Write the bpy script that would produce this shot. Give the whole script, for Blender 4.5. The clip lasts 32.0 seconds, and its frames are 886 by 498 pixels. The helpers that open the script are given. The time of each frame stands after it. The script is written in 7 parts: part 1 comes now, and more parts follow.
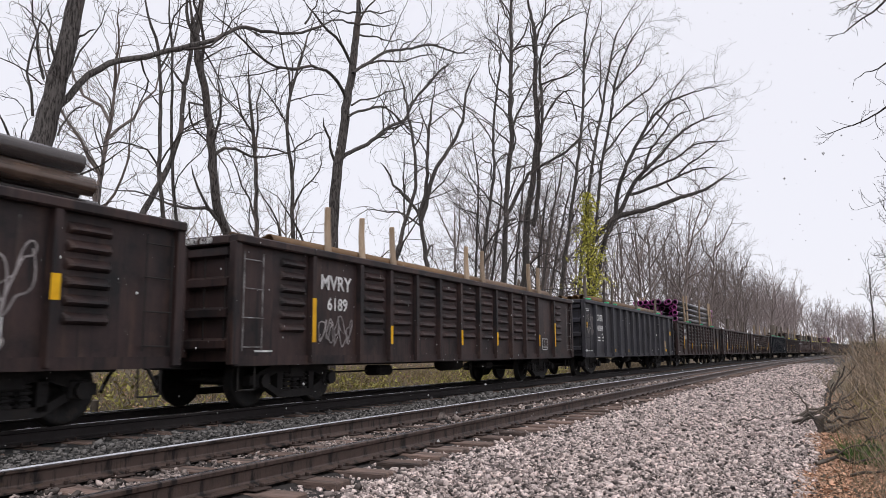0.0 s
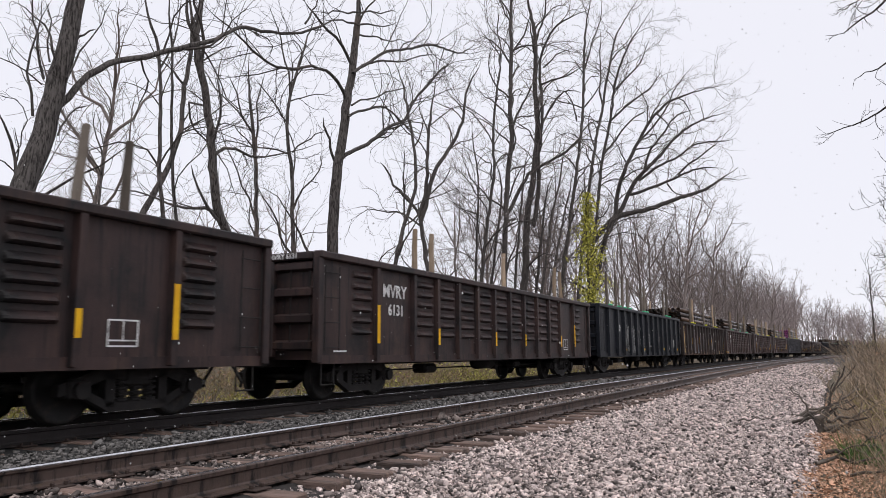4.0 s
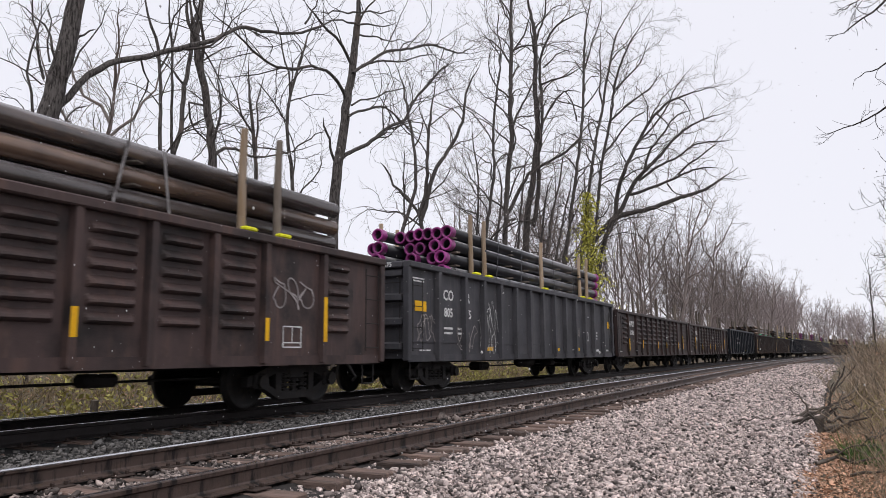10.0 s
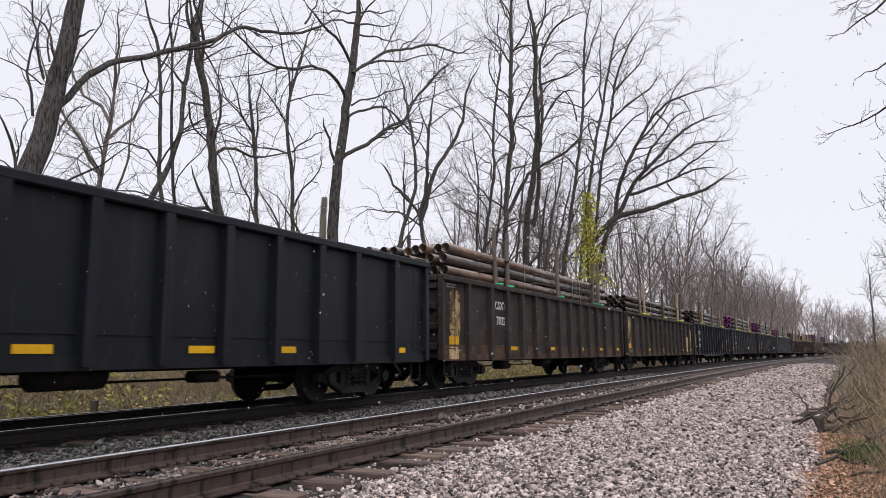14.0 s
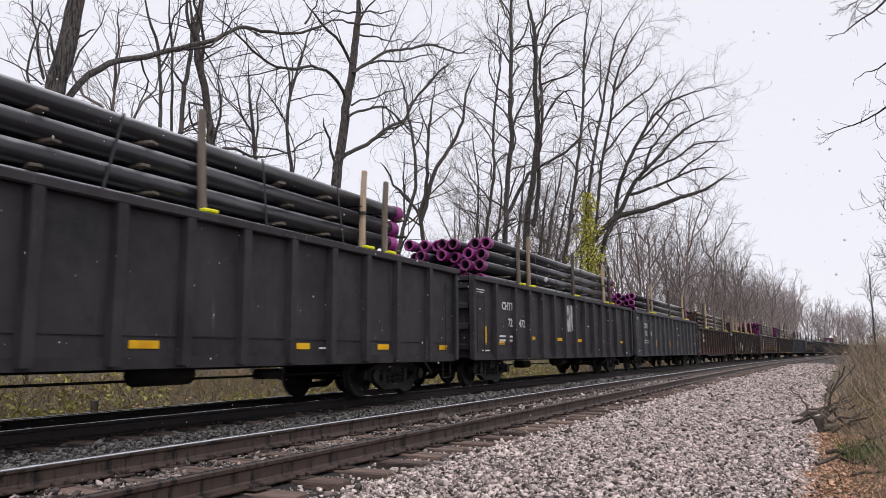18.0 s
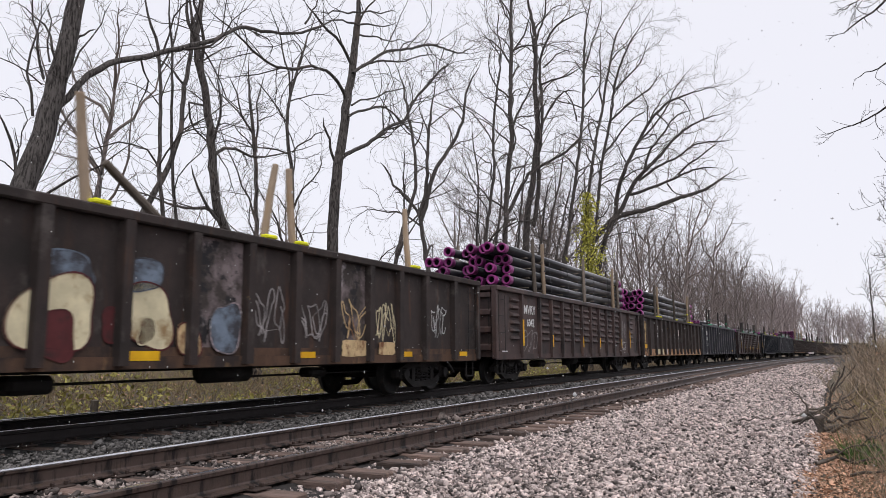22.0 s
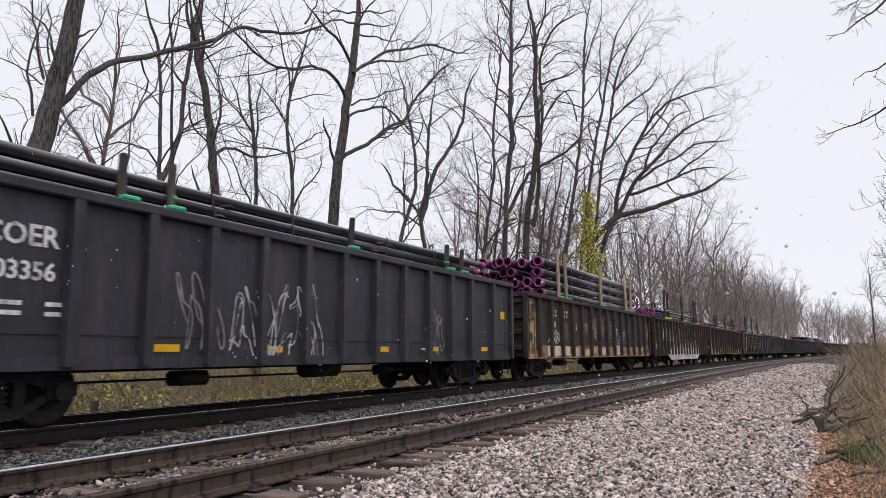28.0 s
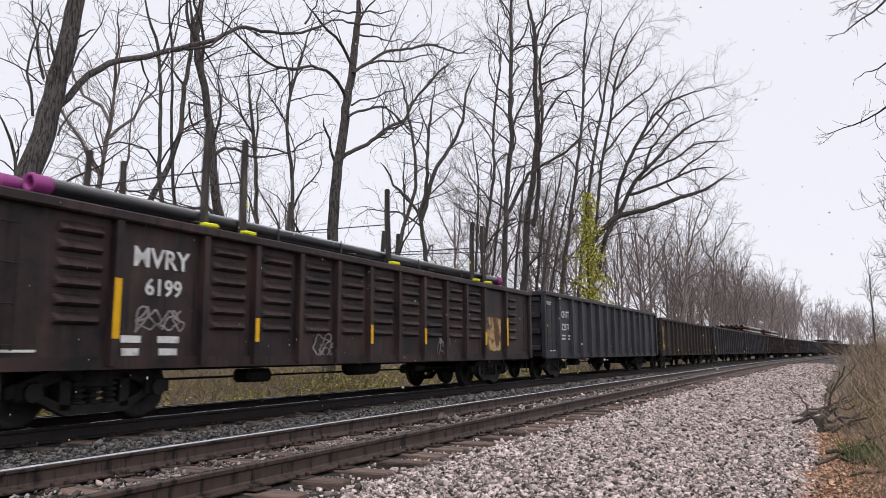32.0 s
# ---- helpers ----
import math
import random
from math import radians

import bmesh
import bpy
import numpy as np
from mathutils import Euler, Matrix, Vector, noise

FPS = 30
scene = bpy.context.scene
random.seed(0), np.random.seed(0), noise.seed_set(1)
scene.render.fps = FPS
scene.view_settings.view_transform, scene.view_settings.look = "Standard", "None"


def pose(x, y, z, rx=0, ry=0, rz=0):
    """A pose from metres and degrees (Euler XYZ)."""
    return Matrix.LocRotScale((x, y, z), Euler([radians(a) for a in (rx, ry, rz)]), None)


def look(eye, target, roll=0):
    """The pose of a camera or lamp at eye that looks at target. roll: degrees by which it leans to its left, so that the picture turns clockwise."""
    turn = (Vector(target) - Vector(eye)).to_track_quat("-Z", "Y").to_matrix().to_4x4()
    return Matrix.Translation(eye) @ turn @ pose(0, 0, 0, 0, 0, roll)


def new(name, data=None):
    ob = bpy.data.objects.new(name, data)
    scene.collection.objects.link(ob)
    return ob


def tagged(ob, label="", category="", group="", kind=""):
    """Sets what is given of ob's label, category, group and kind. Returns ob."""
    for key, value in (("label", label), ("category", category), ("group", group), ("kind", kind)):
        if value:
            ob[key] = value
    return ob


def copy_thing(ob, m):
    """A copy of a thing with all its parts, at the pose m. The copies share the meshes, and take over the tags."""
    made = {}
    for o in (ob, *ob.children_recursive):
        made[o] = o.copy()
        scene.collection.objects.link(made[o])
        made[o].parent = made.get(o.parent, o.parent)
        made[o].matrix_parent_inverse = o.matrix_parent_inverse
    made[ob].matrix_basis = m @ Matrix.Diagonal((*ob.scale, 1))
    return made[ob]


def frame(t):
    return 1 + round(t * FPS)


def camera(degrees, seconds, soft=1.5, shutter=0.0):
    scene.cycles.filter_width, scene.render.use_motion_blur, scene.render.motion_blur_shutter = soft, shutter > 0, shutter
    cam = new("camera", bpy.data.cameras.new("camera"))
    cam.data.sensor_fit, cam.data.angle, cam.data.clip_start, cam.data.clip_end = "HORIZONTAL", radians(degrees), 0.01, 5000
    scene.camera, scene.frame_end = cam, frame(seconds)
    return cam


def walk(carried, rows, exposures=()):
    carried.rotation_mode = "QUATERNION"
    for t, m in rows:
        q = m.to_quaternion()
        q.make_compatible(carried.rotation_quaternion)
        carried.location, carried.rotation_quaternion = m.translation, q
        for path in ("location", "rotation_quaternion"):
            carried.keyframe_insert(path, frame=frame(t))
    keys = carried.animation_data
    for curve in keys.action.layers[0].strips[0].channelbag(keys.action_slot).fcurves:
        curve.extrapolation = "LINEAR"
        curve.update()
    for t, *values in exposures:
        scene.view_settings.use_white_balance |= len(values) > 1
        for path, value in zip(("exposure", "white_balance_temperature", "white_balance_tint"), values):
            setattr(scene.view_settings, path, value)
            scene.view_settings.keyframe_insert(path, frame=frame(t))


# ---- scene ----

# The line of rail: rail tops lie at z = 0; the track bends gently to the right.
RADIUS = 1678.0
NEAR_TRACK, FAR_TRACK = -4.83, -9.13
SPEED, PITCH = 17.079, 17.5


def bend(y):
    return y * y / (2 * RADIUS)


def heading(y):
    return -math.degrees(math.atan(y / RADIUS))


# ---- camera ----
EYE = (0.0, 0.0, 0.848)
VIEW = (-0.447, 0.884, 0.1413)
cam = camera(62.3, 32.0, soft=0.5, shutter=0.08)
STAND = look(EYE, tuple(e + v for e, v in zip(EYE, VIEW)), -0.33)
walk(cam, [(0, STAND), (32, STAND)], exposures=[(0, 0.0), (32, 0.0)])

# ---- light: a bright overcast sky ----
world = bpy.data.worlds.new("overcast_sky")
scene.world = world
world.use_nodes = True
wn, wl = world.node_tree.nodes, world.node_tree.links
sky = wn.new("ShaderNodeTexSky")
sky.sky_type, sky.sun_disc = "NISHITA", False
sky.sun_elevation, sky.sun_rotation = radians(48), radians(120)
veil = wn.new("ShaderNodeMix")
veil.data_type = "RGBA"
veil.inputs["Factor"].default_value = 0.93
veil.inputs["B"].default_value = (9.25, 9.2, 10.0, 1)
wl.new(sky.outputs["Color"], veil.inputs["A"])
wl.new(veil.outputs["Result"], wn["Background"].inputs["Color"])
wn["Background"].inputs["Strength"].default_value = 0.1

sun = new("sun", bpy.data.lights.new("sun", "SUN"))
sun.data.energy, sun.data.angle, sun.data.color = 1.5, radians(50), (1.0, 0.97, 0.93)
sun.matrix_world = look((25, -12, 60), (0, 12, 0))

# ---- materials ----
def material(name, base, rough=0.8, metal=0.0, tones=(), grain=8.0, stretch=(1, 1, 1), bump=0.2, bump_scale=40.0, vary=0.0,
             island=0.0, spec=0.3, frost_sheen=0.0):
    """base colour, then tones: (colour, noise scale, threshold, softness, stretch) laid over it one by one."""
    m = bpy.data.materials.new(name)
    m.use_nodes = True
    n, l = m.node_tree.nodes, m.node_tree.links
    b = n["Principled BSDF"]
    b.inputs["Roughness"].default_value, b.inputs["Metallic"].default_value = rough, metal
    b.inputs["Specular IOR Level"].default_value = spec
    co = n.new("ShaderNodeTexCoord").outputs["Object"]
    info = n.new("ShaderNodeObjectInfo")
    off = n.new("ShaderNodeVectorMath")
    off.operation = "MULTIPLY_ADD"
    spread = n.new("ShaderNodeCombineXYZ")
    for i, k in enumerate((37.0, 53.0, 71.0)):
        mul = n.new("ShaderNodeMath")
        mul.operation = "MULTIPLY"
        mul.inputs[1].default_value = k
        l.new(info.outputs["Random"], mul.inputs[0])
        l.new(mul.outputs[0], spread.inputs[i])
    off.inputs[1].default_value = (1, 1, 1)
    l.new(co, off.inputs[0])
    l.new(spread.outputs[0], off.inputs[2])
    where = off.outputs[0]

    def tex(scale, st, detail=5.0):
        mp = n.new("ShaderNodeMapping")
        mp.inputs["Scale"].default_value = st
        l.new(where, mp.inputs["Vector"])
        t = n.new("ShaderNodeTexNoise")
        t.inputs["Scale"].default_value, t.inputs["Detail"].default_value = scale, detail
        t.inputs["Roughness"].default_value = 0.65
        l.new(mp.outputs[0], t.inputs["Vector"])
        return t.outputs["Fac"]

    def mix(fac, a, c):
        x = n.new("ShaderNodeMix")
        x.data_type = "RGBA"
        l.new(fac, x.inputs["Factor"])
        for sock, v in ((x.inputs["A"], a), (x.inputs["B"], c)):
            if isinstance(v, tuple):
                sock.default_value = (*v, 1)
            else:
                l.new(v, sock)
        return x.outputs["Result"]

    colour = mix(tex(grain, stretch), tuple(c * 0.48 for c in base), tuple(min(1.0, c * 1.52) for c in base))
    for tone, scale, thr, soft, st in tones:
        ramp = n.new("ShaderNodeMapRange")
        ramp.inputs["From Min"].default_value, ramp.inputs["From Max"].default_value = thr - soft, thr + soft
        l.new(tex(scale, st), ramp.inputs["Value"])
        colour = mix(ramp.outputs[0], colour, tone)
    # whiter upward faces: thin snow plus the sky's sheen, both as colour
    if frost_sheen:
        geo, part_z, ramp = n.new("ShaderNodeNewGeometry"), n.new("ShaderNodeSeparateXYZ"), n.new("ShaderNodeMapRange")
        ramp.inputs["From Min"].default_value, ramp.inputs["From Max"].default_value, ramp.inputs["To Max"].default_value = 0.42, 0.9, frost_sheen
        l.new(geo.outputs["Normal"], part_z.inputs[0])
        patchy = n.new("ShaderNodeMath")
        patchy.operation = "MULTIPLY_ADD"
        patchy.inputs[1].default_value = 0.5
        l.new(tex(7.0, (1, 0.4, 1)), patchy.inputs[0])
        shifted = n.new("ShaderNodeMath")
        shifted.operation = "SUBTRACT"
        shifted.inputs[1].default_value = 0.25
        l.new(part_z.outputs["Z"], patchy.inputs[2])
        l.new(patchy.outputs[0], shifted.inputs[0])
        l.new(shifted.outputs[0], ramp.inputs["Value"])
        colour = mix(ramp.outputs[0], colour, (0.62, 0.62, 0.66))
    if vary or island:
        src = n.new("ShaderNodeNewGeometry").outputs["Random Per Island"] if island else info.outputs["Random"]
        k = island or vary
        sc = n.new("ShaderNodeMapRange")
        sc.inputs["To Min"].default_value, sc.inputs["To Max"].default_value = 1 - k, 1 + k
        l.new(src, sc.inputs["Value"])
        g = n.new("ShaderNodeVectorMath")
        g.operation = "SCALE"
        l.new(colour, g.inputs[0])
        l.new(sc.outputs[0], g.inputs["Scale"])
        colour = g.outputs[0]
    l.new(colour, b.inputs["Base Color"])
    if bump:
        bp = n.new("ShaderNodeBump")
        bp.inputs["Strength"].default_value, bp.inputs["Distance"].default_value = bump, 0.02
        l.new(tex(bump_scale, stretch, 3.0), bp.inputs["Height"])
        l.new(bp.outputs[0], b.inputs["Normal"])
    return m


STREAK = (3.0, 3.0, 0.35)
BROWN = material("weathered_brown_steel", (0.04, 0.0235, 0.0225), 0.55, 0.0, [((0.075, 0.055, 0.05), 2.5, 0.68, 0.05, (4, 4, 0.22)), ((0.062, 0.036, 0.029), 1.6, 0.6, 0.1, STREAK), ((0.008, 0.007, 0.008), 1.1, 0.55, 0.1, (1, 1, 1)), ((0.009, 0.008, 0.009), 2.2, 0.6, 0.06, (5, 5, 0.25)), ((0.11, 0.1, 0.1), 9.0, 0.74, 0.04, (1, 1, 1))], 2.2, (1, 1, 1), 0.15, 30, spec=0.3)
BLACK = material("weathered_black_steel", (0.041, 0.036, 0.041), 0.6, 0.0, [((0.1, 0.092, 0.092), 2.5, 0.67, 0.05, (4, 4, 0.22)), ((0.042, 0.041, 0.043), 1.3, 0.58, 0.14, STREAK), ((0.012, 0.012, 0.013), 0.9, 0.6, 0.15, (1, 1, 1)), ((0.13, 0.13, 0.13), 11.0, 0.76, 0.04, (1, 1, 1))], 2.0, (1, 1, 1), 0.12, 30, spec=0.2)
NAVY = material("clean_black_paint", (0.009, 0.0105, 0.015), 0.5, 0.0, [((0.04, 0.042, 0.05), 2.5, 0.69, 0.05, (4, 4, 0.22)), ((0.02, 0.02, 0.023), 1.1, 0.62, 0.1, STREAK)], 2.0, (1, 1, 1), 0.08, 30, spec=0.2)
GREY = material("faded_grey_steel", (0.033, 0.0325, 0.041), 0.55, 0.0, [((0.1, 0.092, 0.092), 2.5, 0.67, 0.05, (4, 4, 0.22)), ((0.058, 0.053, 0.059), 1.2, 0.6, 0.12, STREAK), ((0.02, 0.02, 0.022), 0.9, 0.6, 0.15, (1, 1, 1)), ((0.16, 0.16, 0.16), 10.0, 0.74, 0.04, (1, 1, 1))], 2.0, (1, 1, 1), 0.12, 30)
PALE_GREY = material("chalky_blue_grey_steel", (0.05, 0.049, 0.057), 0.6, 0.0, [((0.12, 0.115, 0.12), 2.5, 0.68, 0.05, (4, 4, 0.22)), ((0.085, 0.08, 0.085), 1.2, 0.6, 0.12, STREAK), ((0.03, 0.03, 0.033), 0.9, 0.6, 0.15, (1, 1, 1)), ((0.2, 0.2, 0.2), 10.0, 0.75, 0.04, (1, 1, 1))], 2.0, (1, 1, 1), 0.12, 30)
DUSTY = material("dusty_brown_steel", (0.066, 0.043, 0.041), 0.6, 0.0, [((0.11, 0.085, 0.08), 2.5, 0.68, 0.05, (4, 4, 0.22)), ((0.1, 0.06, 0.05), 1.6, 0.6, 0.1, STREAK), ((0.02, 0.016, 0.016), 1.1, 0.56, 0.1, (1, 1, 1)), ((0.16, 0.14, 0.14), 9.0, 0.74, 0.04, (1, 1, 1))], 2.2, (1, 1, 1), 0.15, 30)
RUST = material("rusted_flaking_steel", (0.037, 0.027, 0.025), 0.75, 0.0, [((0.085, 0.04, 0.024), 1.8, 0.65, 0.09, STREAK), ((0.02, 0.016, 0.015), 1.1, 0.55, 0.12, (1, 1, 1)), ((0.075, 0.062, 0.058), 3.0, 0.64, 0.08, (1, 1, 0.7)), ((0.34, 0.2, 0.075), 2.6, 0.74, 0.025, (1.5, 1.5, 0.8)), ((0.26, 0.24, 0.22), 8.0, 0.76, 0.03, (1, 1, 1))], 2.4, (1, 1, 1), 0.2, 30)
MAROON = material("dull_maroon_steel", (0.036, 0.021, 0.018), 0.7, 0.0, [((0.085, 0.038, 0.03), 1.8, 0.62, 0.1, STREAK), ((0.02, 0.013, 0.013), 1.0, 0.58, 0.12, (1, 1, 1)), ((0.13, 0.1, 0.09), 8.0, 0.75, 0.04, (1, 1, 1))], 2.2, (1, 1, 1), 0.15, 30)
RED_BAND = material("reddish_bare_steel", (0.1, 0.056, 0.047), 0.8, 0.0, [((0.06, 0.035, 0.03), 2.0, 0.56, 0.1, (1, 1, 0.5)), ((0.17, 0.12, 0.1), 7.0, 0.72, 0.05, (1, 1, 1))], 3.0, bump=0.15)
RUSTY_BAND = material("dark_rusty_plate", (0.09, 0.05, 0.032), 0.8, 0.0, [((0.03, 0.022, 0.02), 1.6, 0.52, 0.08, (1, 1, 0.5)), ((0.26, 0.15, 0.07), 2.6, 0.66, 0.06, (1, 1, 0.5))], 3.0, bump=0.2)
TAN_BAND = material("orange_tan_rusty_plate", (0.28, 0.15, 0.08), 0.8, 0.0, [((0.46, 0.29, 0.17), 1.1, 0.53, 0.1, (1, 1, 0.4)), ((0.05, 0.028, 0.02), 1.9, 0.57, 0.07, (1, 1, 0.6)), ((0.5, 0.42, 0.28), 4.0, 0.7, 0.04, (1, 1, 0.5))], 3.0, bump=0.2)
UNDER = material("grimy_black_iron", (0.022, 0.02, 0.02), 0.75, 0.2, [((0.035, 0.03, 0.026), 5.0, 0.62, 0.1, (1, 1, 1))], 4.0, (1, 1, 1), 0.2, 40)
WHEEL = material("dark_wheel_steel", (0.02, 0.019, 0.019), 0.6, 0.4, [((0.045, 0.036, 0.03), 6.0, 0.62, 0.1, (1, 1, 1))], 5.0)
YELLOW = material("yellow_reflective_tape", (0.95, 0.4, 0.006), 0.6, 0.0, [((0.45, 0.2, 0.03), 4.0, 0.71, 0.05, (1, 1, 1))], 3.0, bump=0, vary=0.1)
WHITE = material("white_stencil_paint", (0.74, 0.74, 0.74), 0.7, 0.0, [((0.25, 0.24, 0.24), 5.0, 0.6, 0.1, (1, 1, 1))], 4.0, bump=0)
CHALK = material("faded_spray_paint", (0.34, 0.31, 0.31), 0.8, 0.0, [((0.1, 0.09, 0.09), 3.0, 0.55, 0.15, (1, 1, 1))], 4.0, bump=0)
PIPE_DARK = material("black_coated_pipe", (0.017, 0.017, 0.021), 0.3, 0.0, [((0.03, 0.029, 0.031), 2.5, 0.62, 0.1, (1, 0.3, 1))], 3.0, bump=0.04, spec=0.5, frost_sheen=0.75)
PIPE_RUST = material("rusty_brown_pipe", (0.16, 0.1, 0.07), 0.27, 0.3, [((0.045, 0.034, 0.03), 2.0, 0.54, 0.15, (1, 0.25, 1)), ((0.22, 0.13, 0.075), 3.5, 0.66, 0.08, (1, 0.3, 1))], 3.0, bump=0.1, spec=0.9, vary=0.55, frost_sheen=0.24)
PIPE_OLD = material("dark_scaled_pipe", (0.075, 0.058, 0.053), 0.25, 0.3, [((0.03, 0.026, 0.025), 2.0, 0.56, 0.15, (1, 0.25, 1)), ((0.13, 0.085, 0.06), 3.5, 0.68, 0.08, (1, 0.3, 1))], 3.0, bump=0.1, spec=1.0, vary=0.4, frost_sheen=0.3)
PIPE_TAN = material("tan_mill_pipe", (0.21, 0.125, 0.065), 0.55, 0.2, [((0.1, 0.06, 0.035), 2.0, 0.52, 0.15, (1, 0.3, 1))], 3.0, bump=0.1)
PURPLE = material("purple_plastic_protector", (0.24, 0.03, 0.17), 0.45, 0.0, bump=0.05, vary=0.35, spec=0.5)
STAKE = material("weathered_timber", (0.15, 0.125, 0.105), 0.85, 0.0, [((0.1, 0.08, 0.065), 3.0, 0.55, 0.12, (4, 4, 0.4))], 10.0, (5, 5, 0.5), 0.3, 30, vary=0.45)
FRESH = material("fresh_pale_timber", (0.34, 0.26, 0.19), 0.8, 0.0, [((0.3, 0.2, 0.11), 3.0, 0.6, 0.12, (4, 4, 0.4))], 10.0, (5, 5, 0.5), 0.3, 30, vary=0.3)
GREENB = material("green_painted_block", (0.05, 0.42, 0.2), 0.7, bump=0.1)
YELLOWB = material("yellow_painted_block", (0.75, 0.72, 0.02), 0.7, bump=0.1)
STRAP = material("steel_strap", (0.05, 0.05, 0.055), 0.45, 0.8, bump=0)
RAIL_SIDE = material("rusty_rail_web", (0.08, 0.056, 0.048), 0.5, 0.2, [((0.012, 0.01, 0.01), 11.0, 0.56, 0.06, (1, 1, 0.16)), ((0.1, 0.07, 0.05), 7.0, 0.68, 0.06, (1, 1, 1))], 6.0, (1, 1, 1), 0.2, 50)
# far track's web: the train's shadow is put into this darker copy
RAIL_SHADED = material("shaded_rail_web", (0.022, 0.018, 0.018), 0.7, 0.2, [((0.05, 0.038, 0.032), 7.0, 0.68, 0.06, (1, 1, 1))], 6.0, (1, 1, 1), 0.2, 50)
RAIL_TOP = material("polished_rail_head", (0.62, 0.62, 0.64), 0.24, 1.0, bump=0)
TIE = material("weathered_wood_tie", (0.2, 0.138, 0.115), 0.9, 0.0, [((0.04, 0.034, 0.032), 2.0, 0.55, 0.15, (0.5, 5, 2)), ((0.19, 0.15, 0.13), 3.0, 0.66, 0.08, (0.4, 4, 2))], 6.0, (0.7, 8, 4), 0.6, 20, vary=0.35)
PLATE = material("rusty_tie_plate", (0.05, 0.035, 0.03), 0.75, 0.3)
STONE = material("pinkish_grey_ballast", (0.46, 0.385, 0.362), 0.85, 0.0, [((0.53, 0.42, 0.395), 6.0, 0.6, 0.1, (1, 1, 1)), ((0.12, 0.1, 0.092), 34.0, 0.59, 0.06, (1, 1, 1))], 25.0, bump=0.5, bump_scale=60, island=0.92)
STONE_DARK = material("oily_dark_ballast", (0.11, 0.103, 0.1), 0.75, 0.0, [((0.1, 0.095, 0.09), 6.0, 0.6, 0.1, (1, 1, 1))], 25.0, bump=0.4, bump_scale=60, island=0.92)
# dark base and blotches paint the shade between far stones
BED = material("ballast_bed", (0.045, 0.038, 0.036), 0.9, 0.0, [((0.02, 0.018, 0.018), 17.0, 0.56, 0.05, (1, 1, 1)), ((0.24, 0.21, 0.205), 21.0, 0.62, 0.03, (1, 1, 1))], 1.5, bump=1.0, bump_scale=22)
BED_DARK = material("oily_ballast_bed", (0.03, 0.03, 0.031), 0.85, 0.0, [((0.075, 0.072, 0.07), 20.0, 0.6, 0.04, (1, 1, 1))], 1.5, bump=1.0, bump_scale=22)
SOIL = material("leaf_littered_soil", (0.1, 0.082, 0.062), 0.95, 0.0, [((0.19, 0.145, 0.1), 14.0, 0.55, 0.06, (1, 1, 1)), ((0.08, 0.085, 0.05), 0.9, 0.58, 0.1, (1, 1, 1))], 5.0, bump=0.8, bump_scale=18)
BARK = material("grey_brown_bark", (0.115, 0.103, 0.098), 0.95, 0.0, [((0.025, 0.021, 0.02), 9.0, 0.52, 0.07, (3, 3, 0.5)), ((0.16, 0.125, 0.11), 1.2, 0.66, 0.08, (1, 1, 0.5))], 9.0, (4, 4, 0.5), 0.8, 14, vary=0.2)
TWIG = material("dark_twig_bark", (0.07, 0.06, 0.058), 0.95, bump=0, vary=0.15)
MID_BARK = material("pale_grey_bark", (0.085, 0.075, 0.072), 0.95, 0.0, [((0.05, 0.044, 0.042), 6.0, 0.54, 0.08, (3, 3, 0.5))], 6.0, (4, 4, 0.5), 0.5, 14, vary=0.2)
# twigs past 30 m: the paleness of falling-snow mist is in the colour
MIST_TWIG = material("mist_paled_twig_bark", (0.125, 0.106, 0.1), 0.95, bump=0, vary=0.2)
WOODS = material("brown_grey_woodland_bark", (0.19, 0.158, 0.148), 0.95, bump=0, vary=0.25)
# distant wood: haze is painted into the base colour
HAZE_WOOD = material("haze_paled_bark", (0.3, 0.25, 0.245), 0.95, bump=0, vary=0.25)
WEED = material("dry_weed_stalks", (0.24, 0.18, 0.115), 0.9, bump=0, island=0.6)
BRUSHWOOD = material("brown_brush_stems", (0.3, 0.23, 0.165), 0.9, bump=0, island=0.6)
LEAFY = material("yellow_green_leaves", (0.34, 0.31, 0.09), 0.7, bump=0, island=0.5)
OLIVE = material("dull_olive_leaves", (0.2, 0.18, 0.075), 0.8, bump=0, island=0.6)
CREEPER = material("bright_creeper_leaves", (0.42, 0.4, 0.075), 0.7, bump=0, island=0.55)
GRASSY = material("green_grass_blades", (0.06, 0.13, 0.025), 0.7, bump=0, island=0.5)
LITTER = material("russet_fallen_leaves", (0.5, 0.3, 0.2), 0.9, bump=0, island=0.5)
DEADWOOD = material("rotting_grey_wood", (0.14, 0.118, 0.1), 0.95, 0.0, [((0.03, 0.026, 0.024), 3.0, 0.55, 0.12, (1, 1, 1))], 7.0, bump=0.7, bump_scale=25)
SNOW = material("white_snowflake", (0.95, 0.95, 0.97), 0.6, bump=0)
SNOW.node_tree.nodes["Principled BSDF"].inputs["Transmission Weight"].default_value = 0.4
SNOW.node_tree.nodes["Principled BSDF"].inputs["Alpha"].default_value = 0.75
CONCRETE = material("weathered_concrete", (0.3, 0.29, 0.28), 0.9, 0.0, [((0.15, 0.15, 0.14), 2.0, 0.6, 0.1, (1, 1, 1))], 4.0)
GRAB = material("pale_worn_grab_iron", (0.32, 0.31, 0.31), 0.6, 0.2, [((0.06, 0.05, 0.05), 6.0, 0.5, 0.15, (1, 1, 1))], 5.0, bump=0)
